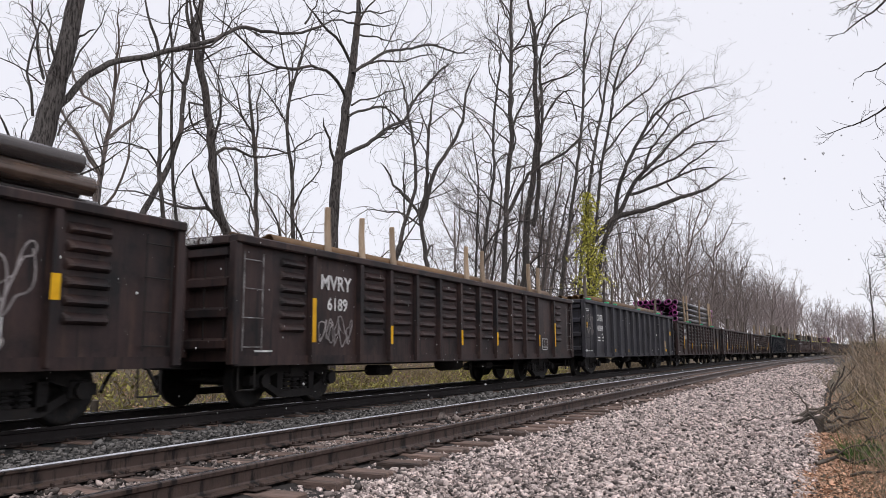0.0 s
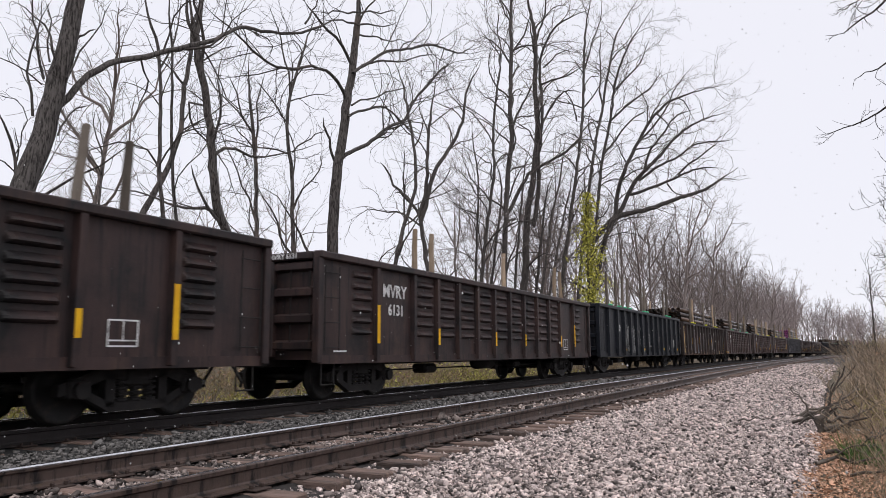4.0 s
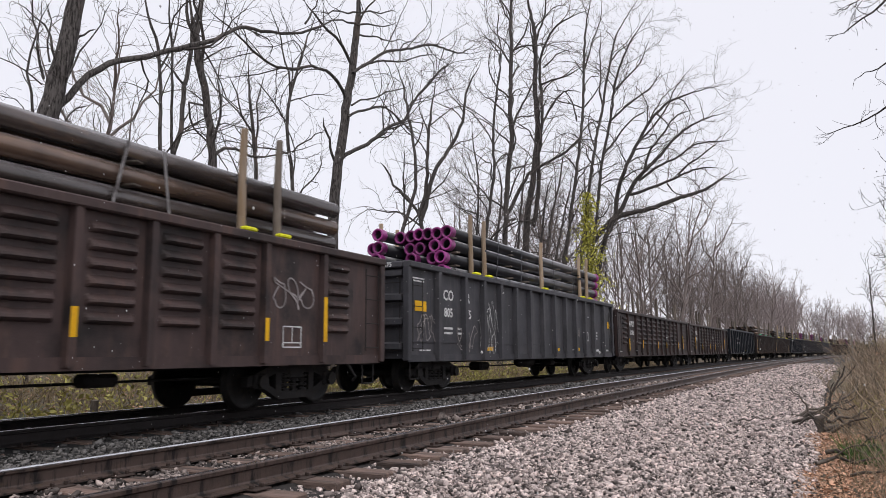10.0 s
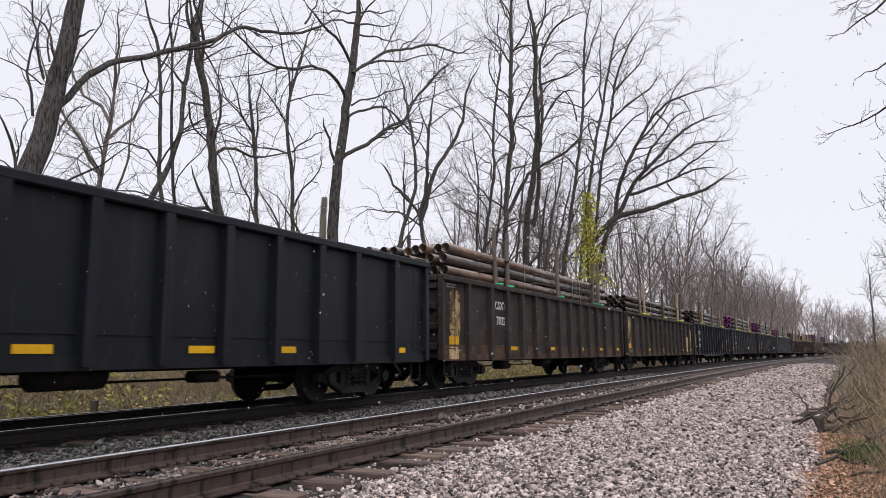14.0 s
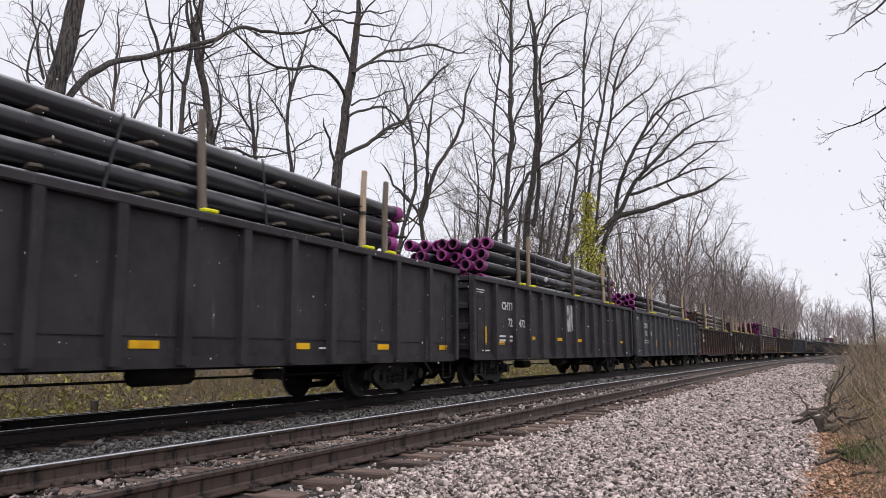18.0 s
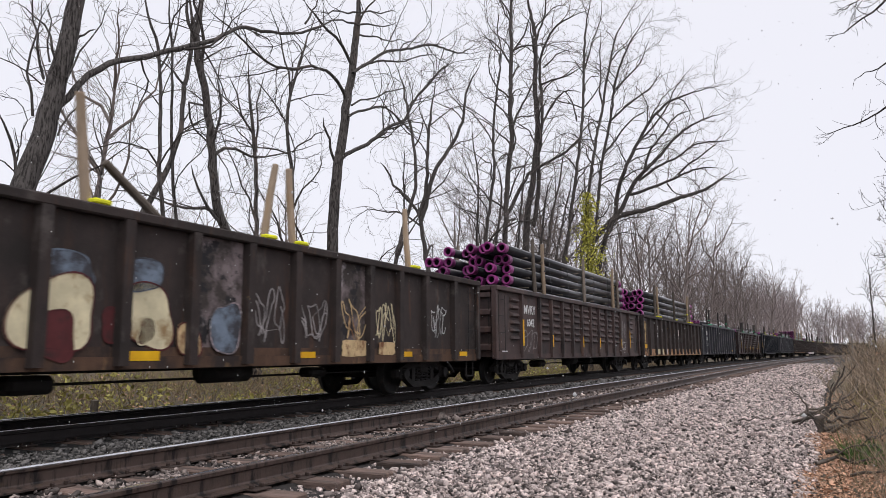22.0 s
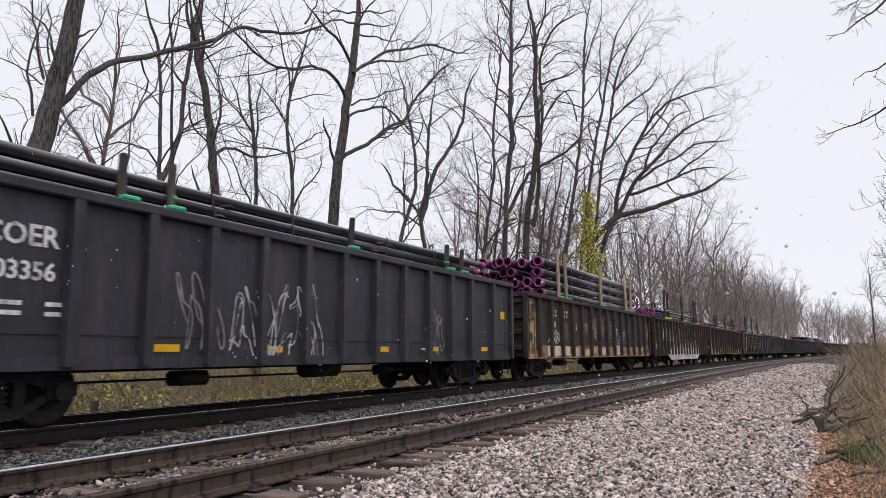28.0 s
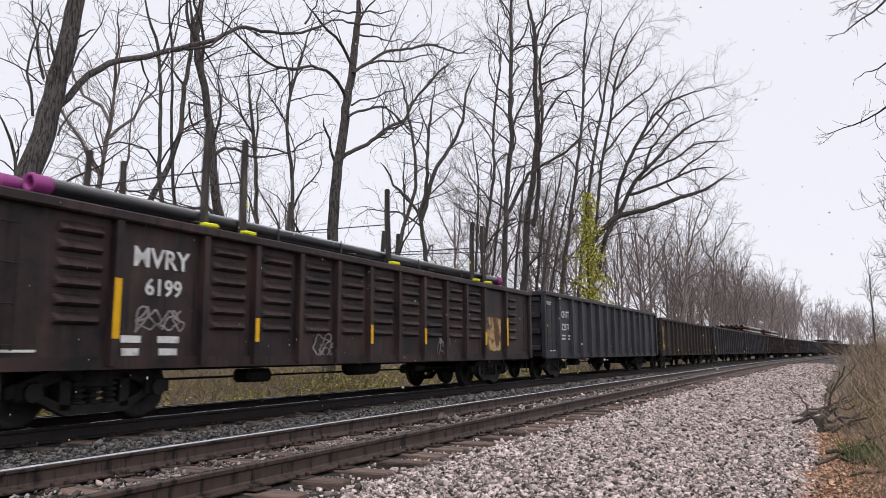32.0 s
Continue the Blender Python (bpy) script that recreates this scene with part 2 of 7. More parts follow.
FLAKY = material("flaking_yellow_paint", (0.46, 0.33, 0.15), 0.8, 0.0, [((0.12, 0.06, 0.035), 2.2, 0.5, 0.05, (1.5, 1.5, 0.7)), ((0.03, 0.022, 0.02), 3.0, 0.58, 0.06, (1, 1, 1))], 3.0, bump=0.3)
TAN = material("faded_tan_primer", (0.55, 0.4, 0.22), 0.8, 0.0, [((0.18, 0.08, 0.04), 4.0, 0.58, 0.06, (1, 1, 0.6))], 4.0, bump=0.2)
SPRAY_WHITE = material("white_spray_paint", (0.5, 0.5, 0.5), 0.75, 0.0, [((0.1, 0.1, 0.1), 3.2, 0.54, 0.06, (1, 1, 0.5))], 4.0, bump=0)
SPRAY_PINK = material("pink_grey_spray_paint", (0.42, 0.33, 0.35), 0.8, 0.0, [((0.08, 0.075, 0.08), 3.0, 0.5, 0.08, (1, 1, 1)), ((0.6, 0.58, 0.58), 5.0, 0.62, 0.06, (1, 1, 1))], 4.0, bump=0)
SPRAY_BLUE = material("blue_grey_spray_paint", (0.16, 0.2, 0.26), 0.8, 0.0, [((0.05, 0.05, 0.06), 3.0, 0.5, 0.08, (1, 1, 1))], 4.0, bump=0)
STONE_MID = material("dirty_brown_ballast", (0.36, 0.295, 0.27), 0.85, 0.0, [((0.05, 0.043, 0.04), 6.0, 0.5, 0.1, (1, 1, 1))], 25.0, bump=0.4, bump_scale=60, island=0.85)
BED_MID = material("dirty_brown_ballast_bed", (0.07, 0.055, 0.048), 0.9, 0.0, [((0.12, 0.1, 0.09), 18.0, 0.58, 0.04, (1, 1, 1))], 1.5, bump=1.0, bump_scale=22)
# near-black base paints in the shade of gaps between loose stones
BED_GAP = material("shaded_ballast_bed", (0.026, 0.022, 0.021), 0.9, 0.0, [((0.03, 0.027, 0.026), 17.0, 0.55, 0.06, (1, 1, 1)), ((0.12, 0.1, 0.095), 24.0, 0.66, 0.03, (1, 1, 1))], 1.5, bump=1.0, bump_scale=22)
SPRAY_MIX = material("overpainted_rusty_steel", (0.05, 0.04, 0.037), 0.78, 0.0, [((0.2, 0.16, 0.165), 1.7, 0.56, 0.08, (1, 1, 1)), ((0.4, 0.36, 0.37), 2.6, 0.64, 0.05, (1, 1, 0.8)), ((0.02, 0.019, 0.021), 3.0, 0.57, 0.03, (1, 1, 1))], 3.0, bump=0.2)
SPRAY_FULL = material("white_and_pink_overpainted_steel", (0.3, 0.235, 0.24), 0.78, 0.0, [((0.56, 0.52, 0.51), 2.2, 0.56, 0.03, (1, 1, 0.8)), ((0.07, 0.055, 0.055), 3.6, 0.55, 0.025, (1.0, 1.0, 0.8)), ((0.035, 0.03, 0.03), 1.6, 0.53, 0.04, (1, 1, 0.6)), ((0.1, 0.055, 0.035), 2.1, 0.66, 0.03, STREAK)], 3.0, bump=0.2)
CREAM = material("cream_spray_paint", (0.62, 0.55, 0.37), 0.78, 0.0, [((0.3, 0.2, 0.1), 2.4, 0.6, 0.06, (1, 1, 0.7))], 3.0, bump=0)
PINK_PLATE = material("pale_pink_overpainted_plate", (0.5, 0.4, 0.41), 0.78, 0.0, [((0.6, 0.57, 0.57), 1.5, 0.55, 0.08, (1, 1, 1)), ((0.16, 0.12, 0.11), 2.2, 0.62, 0.05, (1, 1, 0.6))], 2.0, bump=0.1)
SPRAY_MAUVE = material("greyish_mauve_spray_paint", (0.1, 0.085, 0.09), 0.75, 0.0, [((0.16, 0.14, 0.145), 2.0, 0.58, 0.1, (1, 1, 1)), ((0.05, 0.04, 0.038), 2.6, 0.58, 0.06, STREAK)], 3.0, bump=0)
SPRAY_MAROON = material("maroon_spray_paint", (0.09, 0.02, 0.022), 0.75, 0.0, [((0.04, 0.02, 0.02), 2.5, 0.58, 0.08, (1, 1, 1))], 3.0, bump=0)
DARK_STAKE = material("blackened_timber", (0.04, 0.035, 0.033), 0.85, 0.0, [((0.1, 0.085, 0.075), 3.0, 0.6, 0.1, (4, 4, 0.4))], 8.0, (5, 5, 0.5), 0.3, 30, vary=0.3)
SPRAY_BLACK = material("black_spray_paint", (0.015, 0.014, 0.015), 0.7, bump=0)

# ---- mesh helpers ----
def part(name, bm, mat, parent=None, label="", at=None, smooth=False):
    """Links a bmesh (or a mesh already made) as one object, under a thing or a part."""
    if isinstance(bm, bmesh.types.BMesh):
        me = bpy.data.meshes.new(name)
        if smooth:
            for f in bm.faces:
                f.smooth = True
        bm.to_mesh(me)
        bm.free()
        me.materials.append(mat)
    else:
        me = bm
    ob = new(name, me)
    if parent:
        ob.parent = parent
    if at is not None:
        ob.matrix_basis = at
    if label:
        ob["label"] = label
    return ob


def mesh_of(name, verts, faces, mat, smooth=False):
    me = bpy.data.meshes.new(name)
    me.from_pydata(verts, [], faces)
    if smooth:
        me.polygons.foreach_set("use_smooth", [True] * len(me.polygons))
    me.materials.append(mat)
    return me


def box(bm, x0, x1, y0, y1, z0, z1, bevel=0.0):
    g = bmesh.ops.create_cube(bm, size=1.0, matrix=Matrix.Translation(((x0 + x1) / 2, (y0 + y1) / 2, (z0 + z1) / 2)) @ Matrix.Diagonal((x1 - x0, y1 - y0, z1 - z0, 1)))
    if bevel:
        es = list({e for v in g["verts"] for e in v.link_edges})
        bmesh.ops.bevel(bm, geom=es, offset=bevel, segments=1, affect="EDGES")
    return bm


def boxed(*a, bevel=0.0):
    return box(bmesh.new(), *a, bevel=bevel)


def rod(bm, a, b, r, sides=8, r2=None):
    a, b = Vector(a), Vector(b)
    d = b - a
    m = Matrix.Translation((a + b) / 2) @ d.to_track_quat("Z", "Y").to_matrix().to_4x4()
    bmesh.ops.create_cone(bm, cap_ends=True, segments=sides, radius1=r, radius2=r if r2 is None else r2, depth=d.length, matrix=m)
    return bm


def extrude(profile, y0, y1):
    """A closed outline in x, z drawn out along y."""
    bm = bmesh.new()
    a = [bm.verts.new((x, y0, z)) for x, z in profile]
    b = [bm.verts.new((x, y1, z)) for x, z in profile]
    n = len(profile)
    for i in range(n):
        bm.faces.new((a[i], a[(i + 1) % n], b[(i + 1) % n], b[i]))
    bm.faces.new(a[::-1])
    bm.faces.new(b)
    bmesh.ops.recalc_face_normals(bm, faces=bm.faces[:])
    return bm


def swept(profile, ys, x0, name, mat):
    """A closed outline in x, z swept along the bend of the line."""
    n, verts, faces = len(profile), [], []
    for y in ys:
        verts += [(x0 + bend(y) + x, y, z) for x, z in profile]
    for j in range(len(ys) - 1):
        for i in range(n):
            k = (i + 1) % n
            faces.append((j * n + i, j * n + k, (j + 1) * n + k, (j + 1) * n + i))
    faces += [tuple(range(n)), tuple(range((len(ys) - 1) * n, len(ys) * n))[::-1]]
    return mesh_of(name, verts, faces, mat)


# ---- ground ----
def profile_z(u, y):
    """Height of the soil at u metres from the camera's line, across the railway."""
    base = -0.42
    if u < -12:
        base += min(2.4, (-12.5 - u) * 0.2) if u < -12.5 else 0.0
    if u > 0.6:
        base += min(2.5, (u - 0.6) * 0.16)
    return base + 0.06 * noise.noise((u * 0.35, y * 0.35, 3.0)) + 0.25 * noise.noise((u * 0.05, y * 0.05, 7.0)) * min(1, abs(u + 5) / 15)


def build_ground():
    us = [-1500, -900, -500, -300, -200, -150, -110, -80, -60, -48, -40, -34, -30, -27, -24, -22, -20, -18.5, -17, -16, -15, -14, -13, -12, -11, -9, -6, -3, -1.5] + [-0.6 + 0.3 * i for i in range(18)] + [5.5, 7, 9, 12, 16, 22, 30, 45, 70, 110, 180, 300, 600, 1500]
    ys = [-1200, -600, -300, -150, -80, -50, -30, -20, -14, -10, -6, -3] + [0.6 * i for i in range(50)] + [32, 35, 38, 42, 46, 50, 55, 60, 66, 72, 80, 90, 100, 115, 130, 150, 175, 200, 230, 260, 300, 340, 400, 480, 600, 800, 1100, 1600, 2500]
    verts, faces = [], []
    for y in ys:
        for u in us:
            verts.append((u + bend(min(y, 700)), y, profile_z(u, y)))
    w = len(us)
    for j in range(len(ys) - 1):
        for i in range(w - 1):
            faces.append((j * w + i, j * w + i + 1, (j + 1) * w + i + 1, (j + 1) * w + i))
    tagged(new("ground", mesh_of("ground", verts, faces, SOIL, True)), "brown leaf-littered soil with dead grass beside railway", "ground", kind="structure")


LONG = [-60, -30, -15, -8] + [-4 + 2 * i for i in range(32)] + [64 + 6 * i for i in range(20)] + [190 + 12 * i for i in range(20)]


def build_beds():
    near = [(-2.02, -0.6), (-1.95, -0.3), (-1.6, -0.215), (0.86, -0.215), (0.98, -0.25), (1.7, -0.245), (2.2, -0.255), (3.4, -0.3), (4.3, -0.34), (4.75, -0.4), (5.0, -0.6)]
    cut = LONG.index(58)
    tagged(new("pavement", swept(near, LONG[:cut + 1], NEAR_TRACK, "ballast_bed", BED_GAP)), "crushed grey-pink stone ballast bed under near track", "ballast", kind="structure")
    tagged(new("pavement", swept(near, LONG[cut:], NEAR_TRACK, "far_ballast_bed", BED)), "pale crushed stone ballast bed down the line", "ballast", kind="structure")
    mid = [(-1.42, -0.3), (-1.38, -0.22), (0.84, -0.22), (0.88, -0.3)]
    tagged(new("pavement", swept(mid, LONG, NEAR_TRACK, "dirty_ballast_bed", BED_MID)), "dirty brown ballast between the rails of near track", "ballast", kind="structure")
    far = [(-2.9, -0.6), (-1.8, -0.25), (-1.5, -0.21), (1.5, -0.21), (1.9, -0.25), (2.27, -0.31), (2.28, -0.6)]
    tagged(new("pavement", swept(far, LONG, FAR_TRACK, "dark_ballast_bed", BED_DARK)), "oil-darkened stone ballast bed under far track", "ballast", kind="structure")


RAIL = [(-0.075, -0.185), (0.075, -0.185), (0.075, -0.172), (0.018, -0.15), (0.011, -0.135), (0.011, -0.055), (0.034, -0.04), (0.036, -0.012), (0.028, -0.003), (-0.028, -0.003), (-0.036, -0.012), (-0.034, -0.04), (-0.011, -0.055), (-0.011, -0.135), (-0.018, -0.15), (-0.075, -0.172)]
HEAD = [(-0.02, -0.006), (0.032, -0.02), (0.0368, -0.02), (0.0365, -0.011), (0.032, -0.004), (0.024, 0.0), (0.01, 0.001), (-0.02, -0.001)]


def tie_mesh():
    bm = bmesh.new()
    box(bm, -1.3, 1.3, -0.115, 0.115, -0.36, -0.19, 0.012)
    return bm


def build_track(centre, label, first, ties, spacing, plates):
    t = tagged(new("railway_track"), label, "railway track", kind="structure")
    for s in (-0.754, 0.754):
        r = part("rail", swept(RAIL, LONG, centre + s, "rail", RAIL_SIDE if centre == NEAR_TRACK else RAIL_SHADED), None, t)
        part("rail_head", swept([(-x * (1 if s > 0 else -1), z) for x, z in HEAD][::(1 if s < 0 else -1)], LONG, centre + s, "rail_head", RAIL_TOP), None, r, "polished bright running surface")
    bm = tie_mesh()
    tm = bpy.data.meshes.new("tie")
    bm.to_mesh(tm)
    bm.free()
    tm.materials.append(TIE)
    pm = bpy.data.meshes.new("tie_plate")
    bm = boxed(-0.18, 0.18, -0.095, 0.095, -0.19, -0.178, bevel=0.004)
    for sx in (-0.1, 0.1):
        for sy in (-0.06, 0.06):
            box(bm, sx - 0.014, sx + 0.02, sy - 0.012, sy + 0.012, -0.18, -0.15, 0.004)
    bm.to_mesh(pm)
    bm.free()
    pm.materials.append(PLATE)
    rnd = random.Random(5)
    for i in range(ties):
        y = first + spacing * i + rnd.uniform(-0.03, 0.03)
        x = centre + bend(y)
        o = part("tie", tm, None, t, at=pose(x + rnd.uniform(-0.06, 0.06), y, rnd.uniform(-0.012, 0.004), 0, 0, heading(y) + rnd.uniform(-1.5, 1.5)))
        if i < plates:
            for s in (-0.754, 0.754):
                part("tie_plate", pm, None, t, at=pose(x + s, y, 0.001, 0, 0, heading(y)))
    rest = bmesh.new()
    y = first + spacing * ties
    while y < 330:
        box(rest, centre + bend(y) - 1.3, centre + bend(y) + 1.3, y - 0.115, y + 0.115, -0.36, -0.19)
        y += spacing
    ob = part("far_ties", rest, TIE, t)
    ob["kind"] = "stuff"


def rock_cloud(name, label, regions, mat, seed):
    """Angular stones strewn over strips: (u0, u1, y0, y1, count, size, top)."""
    rs = np.random.RandomState(seed)
    ico = np.array([(x, y, z) for x in (-1, 1) for y in (-1, 1) for z in (-1, 1)], float) * 0.8
    tri = np.array([(0, 1, 3), (0, 3, 2), (4, 6, 7), (4, 7, 5), (0, 4, 5), (0, 5, 1), (2, 3, 7), (2, 7, 6), (0, 2, 6), (0, 6, 4), (1, 5, 7), (1, 7, 3)])
    vs, fs, off = [], [], 0
    for u0, u1, y0, y1, count, size, top in regions:
        u, y = rs.uniform(u0, u1, count), rs.uniform(y0, y1, count)
        z = np.interp(u, [-11.2, -10.6, -7.6, -7.2, -6.85, -6.4, -4.0, -3.85, -3.2, -2.6, -1.4, -0.5, -0.1], [-0.3, -0.21, -0.21, -0.25, -0.31, -0.218, -0.218, -0.25, -0.245, -0.255, -0.295, -0.33, -0.39]) + top
        keep = np.ones(count, bool)
        for c in (NEAR_TRACK, FAR_TRACK):
            for s in (-0.754, 0.754):
                keep &= abs(u - c - s) > 0.11
        keep &= ~((abs(u - NEAR_TRACK) < 1.3) & (abs((y - 1.0 + 0.3) % 0.6 - 0.3) < np.where(abs(u - NEAR_TRACK) < 0.75, 0.07, 0.13)))
        keep &= ~((abs(u - FAR_TRACK) < 1.3) & (abs((y - 2.0 + 0.3) % 0.6 - 0.3) < 0.15))
        u, y, z = u[keep], y[keep], z[keep]
        n = len(u)
        s = size * np.exp(rs.normal(0, 0.3, n))
        shape = (ico[None] + rs.uniform(-0.5, 0.5, (n, 8, 3))) * (np.stack([rs.uniform(0.7, 1.4, n), rs.uniform(0.6, 1.1, n), rs.uniform(0.45, 0.85, n)], 1) * s[:, None])[:, None, :]
        a = rs.uniform(0, 6.283, n)
        b = rs.normal(0, 0.6, n)
        x1, y1r = shape[..., 0] * np.cos(a)[:, None] - shape[..., 1] * np.sin(a)[:, None], shape[..., 0] * np.sin(a)[:, None] + shape[..., 1] * np.cos(a)[:, None]
        x2, z2 = x1 * np.cos(b)[:, None] - shape[..., 2] * np.sin(b)[:, None], x1 * np.sin(b)[:, None] + shape[..., 2] * np.cos(b)[:, None]
        pts = np.stack([x2 + (u + y * y / (2 * RADIUS))[:, None], y1r + y[:, None], z2 + (z + rs.uniform(-0.5, 0.7, n) * s)[:, None]], -1)
        vs.append(pts.reshape(-1, 3))
        fs.append((tri[None] + (off + 8 * np.arange(n))[:, None, None]).reshape(-1, 3))
        off += 8 * n
    v, f = np.concatenate(vs), np.concatenate(fs)
    return tagged(new(name, quick_mesh(name, v, f, mat)), label, "gravel", kind="stuff")


def quick_mesh(name, v, f, mat, smooth=False):
    """A mesh from arrays of corners and of triangles or quads."""
    me = bpy.data.meshes.new(name)
    k = f.shape[1]
    me.vertices.add(len(v))
    me.vertices.foreach_set("co", v.astype(np.float32).ravel())
    me.loops.add(f.size)
    me.loops.foreach_set("vertex_index", f.astype(np.int32).ravel())
    me.polygons.add(len(f))
    me.polygons.foreach_set("loop_start", np.arange(0, f.size, k, dtype=np.int32))
    me.polygons.foreach_set("loop_total", np.full(len(f), k, dtype=np.int32))
    if smooth:
        me.polygons.foreach_set("use_smooth", np.ones(len(f), bool))
    me.update(calc_edges=True)
    me.materials.append(mat)
    return me


# ---- trees ----
class Tubes:
    """Gathers tapered tubes and turns them into one mesh."""

    def __init__(self):
        self.v, self.f, self.n = [], [], 0

    def add(self, pts, radii, sides):
        pts, radii = np.asarray(pts, float), np.asarray(radii, float)
        k = len(pts)
        t = np.gradient(pts, axis=0)
        t /= np.linalg.norm(t, axis=1)[:, None] + 1e-9
        ref = np.array([0.0, 0.0, 1.0]) if abs(t[0, 2]) < 0.8 else np.array([1.0, 0.0, 0.0])
        a = np.cross(t, ref)
        a /= np.linalg.norm(a, axis=1)[:, None] + 1e-9
        b = np.cross(t, a)
        ang = np.arange(sides) * 2 * math.pi / sides
        ring = pts[:, None] + radii[:, None, None] * (np.cos(ang)[None, :, None] * a[:, None] + np.sin(ang)[None, :, None] * b[:, None])
        self.v.append(ring.reshape(-1, 3))
        i = np.arange(k - 1)[:, None] * sides
        j = np.arange(sides)[None]
        jn = (j + 1) % sides
        q = np.stack([i + j, i + jn, i + sides + jn, i + sides + j], -1).reshape(-1, 4) + self.n
        self.f.append(q)
        self.n += k * sides

    def mesh(self, name, mat, smooth=True):
        return quick_mesh(name, np.concatenate(self.v), np.concatenate(self.f), mat, smooth)


def smooth_path(ctrl, n):
    ctrl = np.asarray(ctrl, float)
    s = np.r_[0, np.cumsum(np.linalg.norm(np.diff(ctrl, axis=0), axis=1))]
    q = np.linspace(0, s[-1], n)
    out = np.stack([np.interp(q, s, ctrl[:, i]) for i in range(3)], 1)
    for _ in range(2):
        out[1:-1] = 0.25 * out[:-2] + 0.5 * out[1:-1] + 0.25 * out[2:]
    return out


def sprout(rs, tubes, twigs, pts, radii, level, deep, density, up, coarse=False):
    """Side shoots along a path of wood, set round it by turns; each bends upwards and bears its own."""
    length = np.linalg.norm(np.diff(pts, axis=0), axis=1).sum()
    fine = density[3] if len(density) > 3 else 1.0
    n = rs.poisson(length * density[level])
    turn = rs.uniform(0, 6.28)
    for q in range(n):
        s = 0.2 + 0.76 * (q + rs.uniform(0, 1)) / n
        x = s * (len(pts) - 1)
        i = min(int(x), len(pts) - 2)
        p = pts[i] + (pts[i + 1] - pts[i]) * (x - i)
        d = pts[i + 1] - pts[i]
        d /= np.linalg.norm(d) + 1e-9
        r = (radii[i] + (radii[i + 1] - radii[i]) * (x - i)) * rs.uniform(0.35, 0.62)
        ref = np.cross(d, (0.3, 0.2, 1.0) if abs(d[2]) < 0.9 else (1.0, 0.1, 0.0))
        ref /= np.linalg.norm(ref)
        turn += 2.4 + rs.normal(0, 0.5)
        side = ref * math.cos(turn) + np.cross(d, ref) * math.sin(turn)
        a = rs.uniform(0.35, 0.85)
        way = d * math.cos(a) + side * math.sin(a)
        ln = min((4.5, 2.8, 1.1)[level], (1.0 if radii[0] > 0.06 or level else 0.5) * length * rs.uniform(0.25, 0.7) * (1.25 - 0.7 * s))
        if ln < 0.18 * min(1.0, fine):
            continue
        k = (7, 5, 4)[level] if coarse else (10, 8, 6)[level]
        curl = rs.normal(0, 0.15, 3)
        path = [p]
        for _ in range(k - 1):
            way = way + curl + rs.normal(0, 0.26, 3) + np.array([0, 0, up])
            way /= np.linalg.norm(way)
            path.append(path[-1] + way * ln / (k - 1))
        path = np.array(path)
        least = (0.013, 0.0085, 0.0055)[level] * fine
        rr = np.linspace(max(min(r, 0.012 * ln + 0.006 * fine), least), 0.0045 * fine, k)
        (tubes if level == 0 else twigs).add(path, rr, ((4, 3, 3) if coarse else (6, 4, 3))[level])
        if level < deep:
            sprout(rs, tubes, twigs, path, rr, level + 1, deep, density, up * 1.2, coarse)


